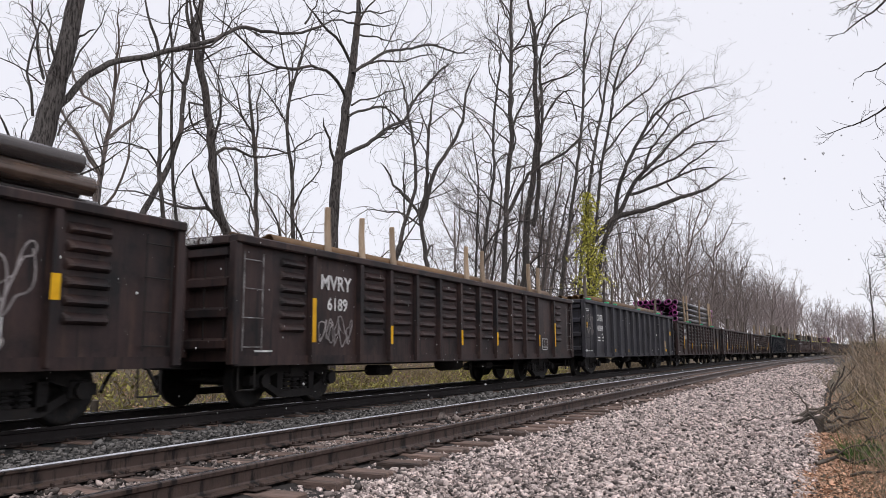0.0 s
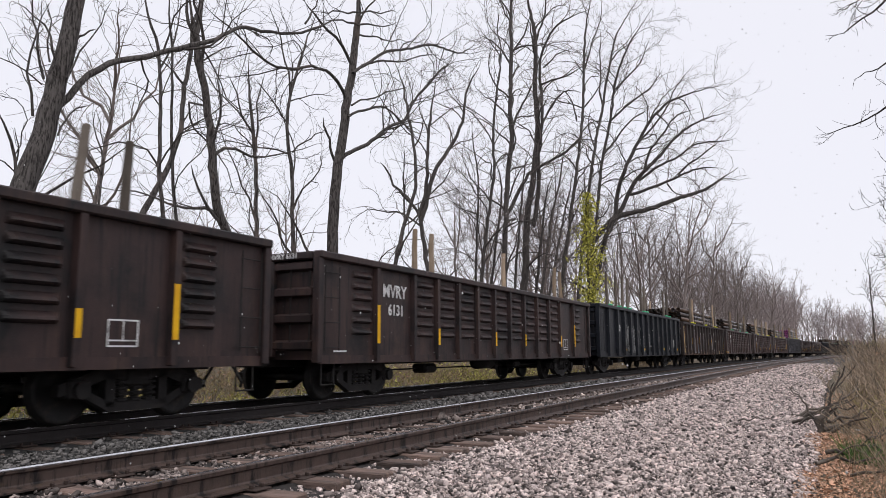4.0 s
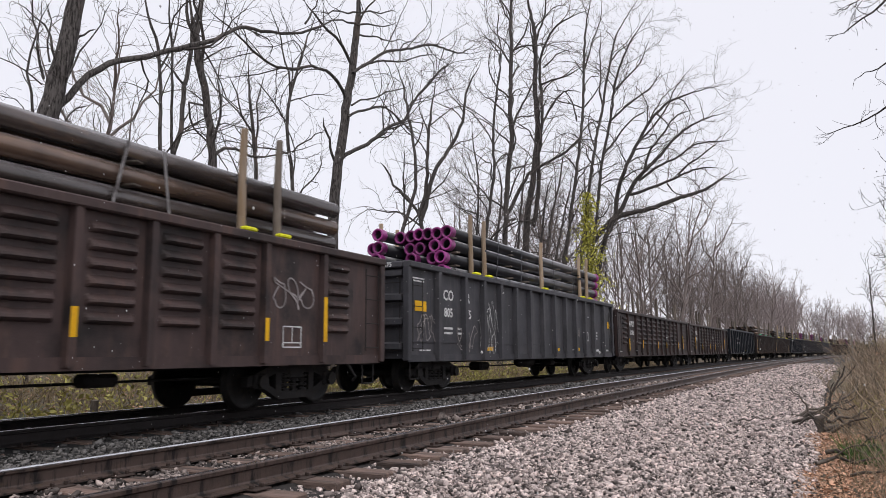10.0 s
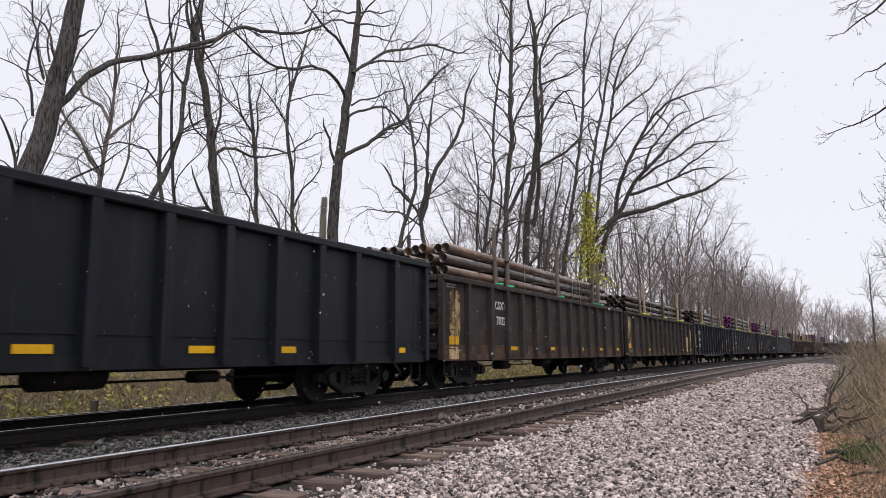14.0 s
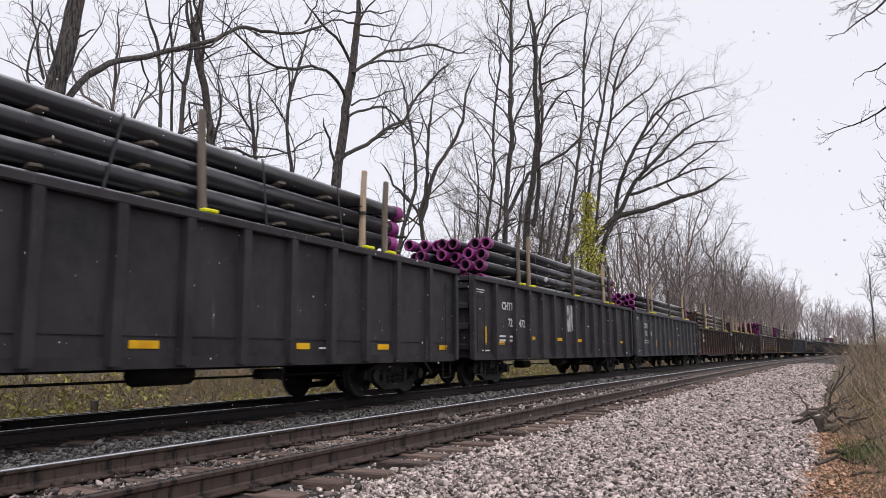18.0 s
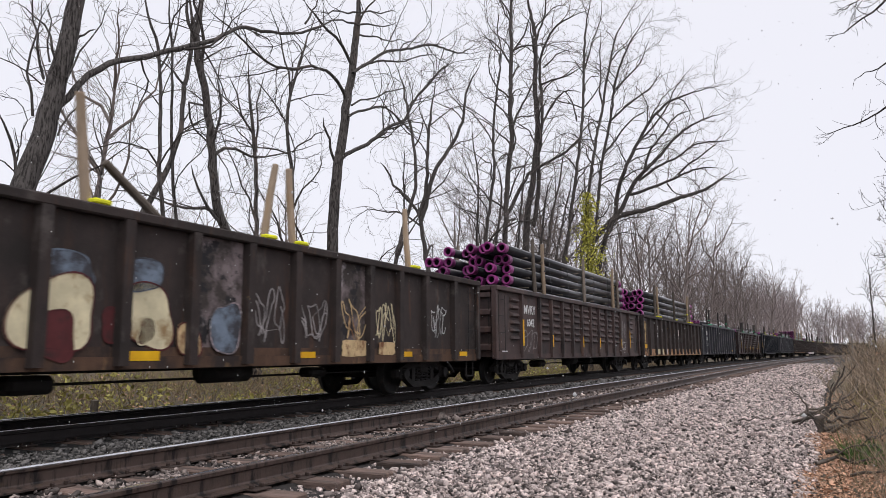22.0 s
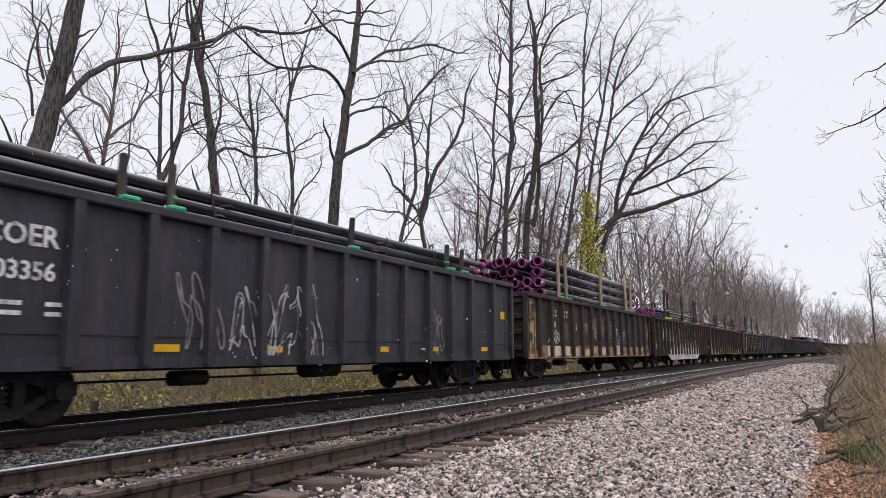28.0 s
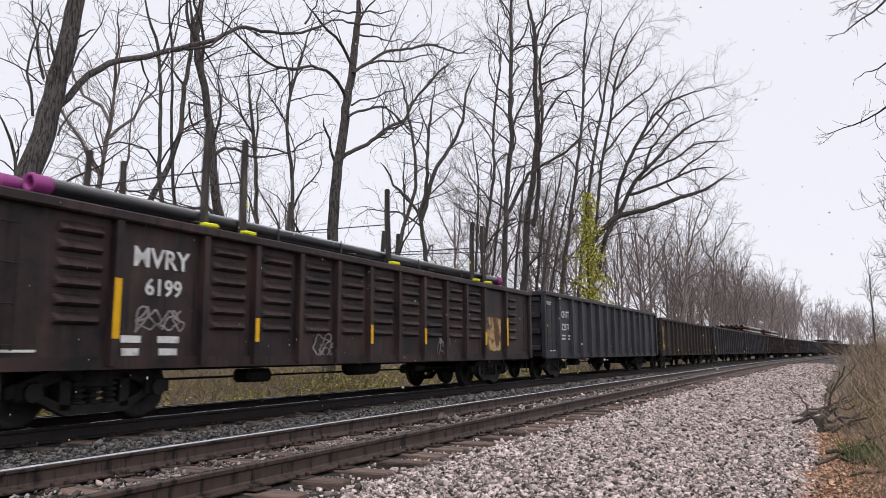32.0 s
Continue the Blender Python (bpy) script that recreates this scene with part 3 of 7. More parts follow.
class Growing:
    """A tree under way: its trunk and main limbs lie in an upright plane, which may slant across the line; its shoots go all round."""

    def __init__(self, seed, density=(0.5, 1.5, 2.2, 0.75), up=0.05, deep=2, coarse=False, slant=0.0):
        self.slant = slant
        self.rs, self.density, self.up, self.deep, self.coarse = np.random.RandomState(seed), density, up, deep, coarse
        self.wood, self.twigs, self.origin = Tubes(), Tubes(), None

    def spread(self, ctrl, r0, r1, level, sides, wobble):
        pts = smooth_path(ctrl, max(7, int(np.linalg.norm(np.diff(ctrl, axis=0), axis=1).sum() / (0.9 if self.coarse else 0.35))))
        n = len(pts)
        pts[1:] += self.rs.normal(0, wobble, (n - 1, 3))
        q, sway = np.linspace(0, 1, n)[:, None], 0.016 * np.linalg.norm(pts[-1] - pts[0])
        pts += sway * np.minimum(1, 3 * q) * np.sin(6.28 * (q * self.rs.uniform(1.0, 2.2) + self.rs.random_sample(3))) * (level == 1)
        radii = (r1 + (r0 - r1) * (1 - np.linspace(0, 1, n)) ** 0.85) * np.clip((1.04 - np.linspace(0, 1, n)) / 0.2, 0.3, 1)
        self.wood.add(pts, radii, sides)
        if level is not None:
            sprout(self.rs, self.wood, self.twigs, pts, radii, level, self.deep, self.density, self.up, self.coarse)
        return pts

    def trunk(self, x, r0, r1, *yz):
        self.foot = yz[0]
        c = [np.array((x + self.slant * (y - self.foot), y, z), float) for y, z in zip(yz[::2], yz[1::2])]
        slope = (c[2][1] - c[0][1]) / (c[2][2] - c[0][2])
        self.origin = np.array([c[0][0] - self.slant * max(-0.8, min(0.8, 0.8 * slope * (c[0][2] + 0.5))), c[0][1] - max(-1.6, min(1.6, 0.8 * slope * (c[0][2] + 0.5))), -0.5])
        if c[0][1] > 30 and self.density == (0.5, 1.5, 2.2, 0.75):
            self.density = (0.65, 1.5, 1.9, 1.1)
        reach = [np.zeros(3)] + [q - self.origin for q in c]
        self.spread(np.array(reach), r0 * (0.85 if self.slant else 1.08), r1, 0, 8 if self.coarse else 12, min(0.02, 0.15 * r0))
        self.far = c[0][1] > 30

    def limb(self, x, r0, r1, *yz, bare=False):
        c = np.array([(x + self.slant * (y - self.foot), y, z) for y, z in zip(yz[::2], yz[1::2])], float) - self.origin
        self.spread(c, r0, r1, None if bare else 1, 8, min(0.02, 0.3 * r0))

    def done(self, label="bare grey-brown deciduous tree in late autumn", group="trees behind the railway", mats=None):
        m1, m2 = mats or ((MID_BARK, MIST_TWIG) if self.far else (BARK, TWIG))
        t = tagged(new("tree"), label, "tree", group)
        t.matrix_basis = Matrix.Translation(self.origin)
        part("trunk", self.wood.mesh("trunk", m1), None, t)
        part("crown", self.twigs.mesh("crown", m2), None, t, "fine leafless twigs")
        return t


def spreading_tree(seed, h, mats, label, density, low=0.3):
    """A wood-edge tree: a short bole that parts into ascending limbs with a rounded crown."""
    g = Growing(seed, density, 0.07, 2, True)
    rs = g.rs
    g.far, g.origin = True, np.zeros(3)
    lean = rs.normal(0, 0.05, 2)
    stem = g.spread(np.array([(0, 0, -0.3), (lean[0] * h * 0.3, lean[1] * h * 0.3, 0.35 * h), (lean[0] * h, lean[1] * h, 0.97 * h)]), 0.011 * h, 0.02, 0, 7, 0.05)
    for i in range(6):
        q = low + 0.09 * i + rs.uniform(-0.03, 0.03)
        p = stem[int(q * (len(stem) - 1))]
        a, out = 2.4 * i + rs.uniform(-0.4, 0.4), h * rs.uniform(0.16, 0.27) * (1.15 - 0.5 * q)
        e = np.array([math.cos(a) * out, math.sin(a) * out, 0])
        top = min(0.97, q + rs.uniform(0.28, 0.48)) * h
        g.spread(np.array([p, p + 0.45 * e + (0, 0, 0.3 * (top - p[2])), p + 0.85 * e + (0, 0, 0.7 * (top - p[2])), p + e + (0, 0, top - p[2])]), 0.0055 * h, 0.016, 0 if i % 2 else 1, 5, 0.06)
    return g.done(label, "woods along the line", mats)


# ---- small growth ----
def stalks(name, label, category, mat, seed, regions, curl=0.25, sides=3, fork=0):
    """Thin stems strewn over strips: (u0, u1, y0, y1, count, least height, most height, radius)."""
    rs = np.random.RandomState(seed)
    tb = Tubes()
    for u0, u1, y0, y1, count, h0, h1, r in regions:
        for _ in range(count):
            u, y = rs.uniform(u0, u1), rs.uniform(y0, y1)
            h = rs.uniform(h0, h1)
            p = np.array([u + bend(y), y, profile_z(u, y) - 0.03])
            d = np.array([rs.normal(0, curl), rs.normal(0, curl), 1.0])
            path = [p, p + d * h * 0.5, p + d * h * 0.85 + np.array([rs.normal(0, curl), rs.normal(0, curl), 0.1]) * h * 0.4]
            tb.add(path, [r, r * 0.8, r * 0.3], sides)
            for _ in range(rs.poisson(fork) if fork else 0):
                a = path[0] + (path[1] - path[0]) * rs.uniform(0.4, 1.6)
                e = a + np.array([rs.normal(0, 0.4), rs.normal(0, 0.4), rs.uniform(0.3, 0.9)]) * h * 0.35
                tb.add([a, (a + e) / 2 + rs.normal(0, 0.03, 3) * h, e], [r * 0.6, r * 0.5, r * 0.2], 3)
    return tagged(new(name, tb.mesh(name, mat, False)), label, category, kind="stuff")


def leaf_quads(rs, centres, size, flat=0.0):
    n = len(centres)
    a = rs.normal(size=(n, 3))
    a[:, 2] *= 1 - flat
    a /= np.linalg.norm(a, axis=1)[:, None]
    b = np.cross(a, rs.normal(size=(n, 3)))
    if flat:
        b = np.cross(np.array([[0, 0, 1.0]]) + rs.normal(0, 0.35, (n, 3)), a)
    b /= np.linalg.norm(b, axis=1)[:, None]
    s = (size * np.exp(rs.normal(0, 0.3, n)))[:, None]
    up = np.cross(a, b) * s * 0.18
    v = np.stack([centres - a * s, centres - b * s * 0.5 + up, centres + a * s, centres + b * s * 0.5 + up], 1).reshape(-1, 3)
    f = np.arange(4 * n).reshape(n, 4)
    return v, np.concatenate([f[:, [0, 1, 2]], f[:, [0, 2, 3]]])


def litter(name, label, mat, seed, regions, size):
    """Fallen leaves: (u0, u1, y0, y1, count)."""
    rs = np.random.RandomState(seed)
    cs = []
    for u0, u1, y0, y1, count in regions:
        for _ in range(count):
            u, y = rs.uniform(u0, u1), rs.uniform(y0, y1)
            cs.append((u + bend(y), y, profile_z(u, y) + rs.uniform(0.005, 0.06)))
    v, f = leaf_quads(rs, np.array(cs), size, 0.7)
    return tagged(new(name, quick_mesh(name, v, f, mat)), label, "leaves", kind="stuff")


def snow(i):
    """One drift of falling flakes: small six-pointed grains in a tall body of air."""
    rs = np.random.RandomState(40 + i)
    n = 2500
    c = np.stack([rs.uniform(-9.5, 2.5, n), rs.uniform(2.3, 13, n), rs.uniform(-1, 46, n)], 1)
    s = (0.0056 * np.exp(rs.normal(0, 0.35, n)))[:, None, None]
    octa = np.array([(1, 0, 0), (-1, 0, 0), (0, 1, 0), (0, -1, 0), (0, 0, 1), (0, 0, -1)], float)[None] * rs.uniform(0.6, 1.3, (n, 6, 1))
    v = (c[:, None] + octa * s).reshape(-1, 3)
    tri = np.array([(0, 2, 4), (2, 1, 4), (1, 3, 4), (3, 0, 4), (2, 0, 5), (1, 2, 5), (3, 1, 5), (0, 3, 5)])
    f = (tri[None] + 6 * np.arange(n)[:, None, None]).reshape(-1, 3)
    return tagged(new("falling_snow", quick_mesh("falling_snow", v, f, SNOW)), "scattered white snowflakes drifting down over the railway", "snow", kind="stuff")

# ---- railway cars ----
HALF = 8.15
MESHES = {}


def cached(key, make, mat, smooth=False):
    """Mesh data shared by alike parts."""
    k = (*key, mat.name)
    if k not in MESHES:
        bm = make()
        if smooth:
            for f in bm.faces:
                f.smooth = True
        me = bpy.data.meshes.new(key[0])
        bm.to_mesh(me)
        bm.free()
        me.materials.append(mat)
        MESHES[k] = me
    return MESHES[k]


def louver_panel(width, z0, z1, ridges):
    """A pressed side sheet, one surface with a thin back; hooded horizontal ridges stand out towards +x."""
    bm = bmesh.new()
    w = width / 2
    ys = [-w, -w * 0.66, -w * 0.6, -w * 0.5, w * 0.5, w * 0.6, w * 0.66, w]
    lift = [0, 0, 0.6, 1, 1, 0.6, 0, 0]
    if not ridges:
        ys, lift = [-w, 0, w], [0, 0.06, 0]
    zs = [(z0, 0.0)]
    if ridges:
        step = (z1 - z0) * 0.69 / ridges
        low = z1 - 0.09 - step * ridges
        for i in range(ridges):
            z = low + step * i
            zs += [(z + 0.1 * step, 0.0), (z + 0.18 * step, 0.06), (z + 0.3 * step, 0.088), (z + 0.45 * step, 0.08), (z + 0.64 * step, 0.035), (z + 0.78 * step, 0.0)]
    else:
        zs.append(((z0 + z1) / 2, 0.1))
    zs.append((z1, 0.0))
    rows = [[bm.verts.new((d * k, y, z)) for y, k in zip(ys, lift)] for z, d in zs]
    for p, q in zip(rows, rows[1:]):
        for i in range(len(ys) - 1):
            bm.faces.new((p[i], p[i + 1], q[i + 1], q[i]))
    back = [bm.verts.new((-0.012, y, z)) for y, z in ((-w, z0), (w, z0), (w, z1), (-w, z1))]
    bm.faces.new(back[::-1])
    for edge, (i, j) in (([r[0] for r in rows], (0, 3)), ([r[-1] for r in rows], (1, 2)), (rows[0], (0, 1)), (rows[-1], (3, 2))):
        bm.faces.new([back[i]] + edge + [back[j]])
    bmesh.ops.recalc_face_normals(bm, faces=bm.faces[:])
    return bm


def post_bar(z0, z1, depth=0.09, width=0.11):
    return extrude_z([(0, -width * 0.5), (depth, -width * 0.38), (depth, width * 0.38), (0, width * 0.5)], z0, z1)


def extrude_z(profile, z0, z1):
    bm = bmesh.new()
    a = [bm.verts.new((x, y, z0)) for x, y in profile]
    b = [bm.verts.new((x, y, z1)) for x, y in profile]
    n = len(profile)
    for i in range(n):
        bm.faces.new((a[i], a[(i + 1) % n], b[(i + 1) % n], b[i]))
    bm.faces.new(a[::-1])
    bm.faces.new(b)
    bmesh.ops.recalc_face_normals(bm, faces=bm.faces[:])
    return bm


def side_frame():
    """Cast truck side: arched top bar, sagging bottom bar, columns and axle boxes."""
    bm = bmesh.new()
    outline_top = [(-1.15, 0.5), (-0.95, 0.56), (-0.55, 0.7), (0.55, 0.7), (0.95, 0.56), (1.15, 0.5)]
    outline_low = [(-1.15, 0.36), (-0.95, 0.4), (-0.5, 0.55), (0.5, 0.55), (0.95, 0.4), (1.15, 0.36)]
    for lo, hi in ((outline_low, outline_top), ([(-0.85, 0.36), (-0.42, 0.14), (0.42, 0.14), (0.85, 0.36)], [(-0.85, 0.46), (-0.42, 0.26), (0.42, 0.26), (0.85, 0.46)])):
        for i in range(len(lo) - 1):
            q = [lo[i], lo[i + 1], hi[i + 1], hi[i]]
            a = [bm.verts.new((0.07, y, z)) for y, z in q]
            b = [bm.verts.new((-0.07, y, z)) for y, z in q]
            bm.faces.new(a)
            bm.faces.new(b[::-1])
            for k in range(4):
                bm.faces.new((a[k], b[k], b[(k + 1) % 4], a[(k + 1) % 4]))
    for y in (-0.42, 0.42):
        box(bm, -0.07, 0.07, y - 0.07, y + 0.07, 0.2, 0.62)
    for y in (-0.89, 0.89):
        box(bm, -0.08, 0.12, y - 0.15, y + 0.15, 0.32, 0.56, 0.03)
        rod(bm, (0.1, y, 0.43), (0.18, y, 0.43), 0.11, 10)
    bmesh.ops.recalc_face_normals(bm, faces=bm.faces[:])
    return bm


def spring():
    """One coil spring, its turns drawn as swellings of a single round body."""
    bm = bmesh.new()
    prof = [(0.03, 0.265)] + [(r, 0.265 + 0.075 * i + dz) for i in range(4) for r, dz in ((0.1, 0.0), (0.1, 0.03), (0.06, 0.042), (0.06, 0.063))] + [(0.03, 0.56)]
    rings = [[bm.verts.new((r * math.cos(0.7854 * i), r * math.sin(0.7854 * i), z)) for i in range(8)] for r, z in prof]
    for a, b in zip(rings, rings[1:]):
        for i in range(8):
            bm.faces.new((a[i], a[(i + 1) % 8], b[(i + 1) % 8], b[i]))
    bm.faces.new(rings[0][::-1])
    bm.faces.new(rings[-1])
    return bm


def wheelset():
    """Axle with two flanged wheels, turned about x, centred on the axle."""
    bm = bmesh.new()
    rod(bm, (-1.05, 0, 0), (1.05, 0, 0), 0.08, 10)
    seg = 16
    for s in (-1, 1):
        prof = [(0.0, 0.0), (0.135, 0.0), (0.15, 0.03), (0.3, 0.055), (0.36, 0.02), (0.415, 0.01), (0.425, 0.02), (0.432, 0.1), (0.455, 0.11), (0.455, 0.14), (0.36, 0.14), (0.3, 0.1), (0.0, 0.1)]
        rings = []
        for r, d in prof:
            x = s * (0.825 - d)
            rings.append([bm.verts.new((x, max(r, 0.001) * math.cos(2 * math.pi * i / seg), max(r, 0.001) * math.sin(2 * math.pi * i / seg))) for i in range(seg)])
        for a, b in zip(rings, rings[1:]):
            for i in range(seg):
                bm.faces.new((a[i], a[(i + 1) % seg], b[(i + 1) % seg], b[i]))
    bmesh.ops.recalc_face_normals(bm, faces=bm.faces[:])
    return bm


WHEELSETS = []


def truck(car, y, plain=False):
    t = part("truck", cached(("bolster",), lambda: boxed(-1.1, 1.1, -0.2, 0.2, 0.45, 0.72, bevel=0.03), UNDER), None, car, at=pose(0, y, 0))
    for s in (1, -1):
        part("side_frame", cached(("side_frame",), side_frame, UNDER), None, t, at=pose(1.0 * s, 0, 0, 0, 0, 0 if s > 0 else 180))
        for sy in (-0.22, 0.0, 0.22) if s > 0 and not plain else ():
            part("spring", cached(("spring",), spring, UNDER), None, t, at=pose(1.0, sy, 0))
    for dy in (-0.89, 0.89):
        w = part("wheelset", cached(("wheelset",), wheelset, WHEEL, True), None, t)
        w.matrix_parent_inverse = Matrix.Translation((0, dy, 0.432))
        WHEELSETS.append(w)


def coupler():
    bm = boxed(-0.09, 0.09, 0.0, 0.55, 0.78, 0.95, bevel=0.02)
    box(bm, -0.16, 0.16, -0.12, 0.12, 0.7, 1.0, 0.05)
    rod(bm, (-0.3, 0.12, 0.75), (-0.55, 0.1, 0.4), 0.03, 6)
    rod(bm, (-0.55, 0.1, 0.4), (-0.35, -0.1, 0.32), 0.03, 6)
    return bm


def stile(h):
    """One bent bar of a grab ladder, its ends turned in to the sheet."""
    bm = boxed(0.045, 0.057, -0.009, 0.009, 0, h)
    return bm


def rung(width):
    return rod(bmesh.new(), (0.052, -width / 2, 0), (0.052, width / 2, 0), 0.009, 6)


def add_ladder(parent, at, pale):
    m = GRAB if pale else UNDER
    lad = part("ladder", cached(("stile", 1.5), lambda: stile(1.5), m), None, parent, at=at @ pose(0, -0.21, 0))
    part("stile", cached(("stile", 1.5), lambda: stile(1.5), m), None, lad, at=pose(0, 0.42, 0))
    for z in (0.06, 0.5, 0.94, 1.38):
        part("rung", cached(("rung", 0.46), lambda: rung(0.46), m), None, lad, at=pose(0, 0.21, z))


def stirrup():
    bm = bmesh.new()
    for y in (-0.18, 0.18):
        rod(bm, (0, y, 0), (0, y, -0.38), 0.014, 5)
    rod(bm, (0, -0.18, -0.38), (0, 0.18, -0.38), 0.014, 5)
    return bm


def writing(text, size, mat, parent, y, z, x, name="lettering", label="white stencilled lettering", spaced=1.0, end=False):
    """Built-in letters, laid on the side (facing +x) or on the leading end (facing -y)."""
    key = ("lettering", text, size, spaced)
    k = (*key, mat.name)
    if k not in MESHES:
        cu = bpy.data.curves.new("lettering", "FONT")
        cu.body, cu.size, cu.align_x, cu.extrude, cu.space_character = text, size, "CENTER", 0.002, spaced
        cu.resolution_u = 2
        cu.offset = size * 0.018
        tmp = bpy.data.objects.new("lettering", cu)
        MESHES[k] = bpy.data.meshes.new_from_object(tmp)
        bpy.data.objects.remove(tmp)
        MESHES[k].materials.clear()
        MESHES[k].materials.append(mat)
    at = pose(x, y, z, 90, 0, 90) if not end else pose(x, y, z, 90, 0, 0)
    return part(name, MESHES[k], None, parent, label, at)


def scrawl(seed, width, height, line=0.011, letters=None):
    """Loose sprayed letter shapes, drawn as one thin wandering band each."""
    rs = np.random.RandomState(seed)
    bm = bmesh.new()
    n = letters or rs.randint(3, 6)
    prev = None
    for j in range(n):
        a = (j + 0.5) / n - 0.5
        w, h = width / n * rs.uniform(0.38, 0.62), height * rs.uniform(0.36, 0.5)
        turns, ph, wob = rs.uniform(0.9, 2.0), rs.uniform(0, 6.28), rs.uniform(0, 6.28)
        k = 34
        pts = []
        for i in range(k):
            q = 6.283 * turns * i / (k - 1)
            pts.append(Vector((0.0, a * width + w * math.sin(ph + q) * (1 + 0.3 * math.sin(2 * q + wob)), h * math.cos(0.8 * q + wob) + 0.25 * h * math.sin(2.3 * q + ph))))
        for i in range(k):
            d = (pts[min(i + 1, k - 1)] - pts[max(i - 1, 0)]).normalized()
            s = Vector((0, -d.z, d.y)) * line
            o = Vector((0.0003 * i + 0.002 * (j % 3), 0, 0))
            cur = (bm.verts.new(pts[i] + s + o), bm.verts.new(pts[i] - s + o))
            if prev:
                bm.faces.new((prev[0], prev[1], cur[1], cur[0]))
            prev = cur
    return bm


def bubble(seed, width, height, line=0.0):
    """A rounded sprayed letter: its filled body, or the line drawn round it."""
    rs = np.random.RandomState(seed)
    bm = bmesh.new()
    n, ph, k2, k3 = 36, rs.uniform(0, 6.28), rs.uniform(0.04, 0.13), rs.uniform(0.03, 0.1)
    pts = []
    for i in range(n):
        a = 6.283 * i / n
        c, q = math.cos(a), math.sin(a)
        m = (abs(c) ** 3.2 + abs(q) ** 3.2) ** (-1 / 3.2) * (1 - k2 * (1 + math.sin(2 * a + ph)) - k3 * (1 + math.sin(3 * a + 2 * ph)))
        pts.append((0.5 * width * c * m, 0.5 * height * q * m))
    if not line:
        bm.faces.new([bm.verts.new((0.0, y, z)) for y, z in pts])
        return bm
    inner = [bm.verts.new((0.0, y * (1 - 2 * line / width), z * (1 - 2 * line / height))) for y, z in pts]
    outer = [bm.verts.new((0.0, y, z)) for y, z in pts]
    for i in range(n):
        bm.faces.new((inner[i], outer[i], outer[(i + 1) % n], inner[(i + 1) % n]))
    return bm


def blotch(seed, width, height):
    """A flake of paint with a ragged edge."""
    rs = np.random.RandomState(seed)
    bm = bmesh.new()
    n = 26
    pts = []
    for i in range(n):
        a = 6.283 * i / n
        c, s = math.cos(a), math.sin(a)
        k = min(1.35, 1 / max(abs(c), abs(s))) * rs.uniform(0.92, 1.0)
        pts.append((0.5 * width * c * k, 0.5 * height * s * k))
    f = [bm.verts.new((0.002, y, z)) for y, z in pts]
    g = [bm.verts.new((0.0, y * 1.01, z * 1.01)) for y, z in pts]
    bm.faces.new(f)
    for i in range(n):
        bm.faces.new((f[i], g[i], g[(i + 1) % n], f[(i + 1) % n]))
    bmesh.ops.recalc_face_normals(bm, faces=bm.faces[:])
    return bm


RIB_BAYS = [1.38, 1.36] + [1.09] * 10 + [1.36, 1.38]
LOUVER_BAYS = [0.95, 0.95, 1.45] + [1.067] * 9 + [1.45, 0.95, 0.95]


def add_end(car, s, edge, top, mat, bulkhead, plain):
    """An end wall with its folded ribs, stiffeners, chord and grab ladder."""
    e = part("end_wall", cached(("end_wall", top), lambda: boxed(-edge, edge, -0.006, 0.006, 0.75, top - 0.1), mat), None, car, at=pose(0, s * (HALF - 0.12), 0, 0, 0, 0 if s < 0 else 180))
    if plain:
        return
    for i in range(4):
        part("end_rib", cached(("end_rib",), end_rib, mat), None, e, at=pose(0, 0, 1.0 + (top - 1.25) * i / 3))
    for px in (-0.48, 0.48):
        part("end_stiffener", cached(("end_stiffener", top), lambda: boxed(-0.05, 0.05, -0.125, -0.005, 0.8, top - 0.15, bevel=0.015), mat), None, e, at=pose(px, 0, 0))
    part("end_chord", cached(("end_chord",), lambda: boxed(-edge + 0.07, edge - 0.07, -0.13, 0.1, -0.14, -0.005, bevel=0.02), mat), None, e, at=pose(0, 0, top))
    if bulkhead:
        part("bulkhead", cached(("bulkhead", top), lambda: boxed(-edge + 0.05, edge - 0.05, -0.07, 0.07, top - 0.006, top + 0.85, bevel=0.02), mat), None, e, "raised bulkhead above the end")
        for px in (-1.3, -0.5, 0.5, 1.3):
            part("bulkhead_post", cached(("bulkhead_post", top), lambda: boxed(-0.05, 0.05, -0.16, -0.07, top, top + 0.85, bevel=0.01), mat), None, e, at=pose(px, 0, 0))
    if s < 0:
        add_ladder(e, pose(edge - 0.36, -0.02, 0.95, 0, 0, -90), False)


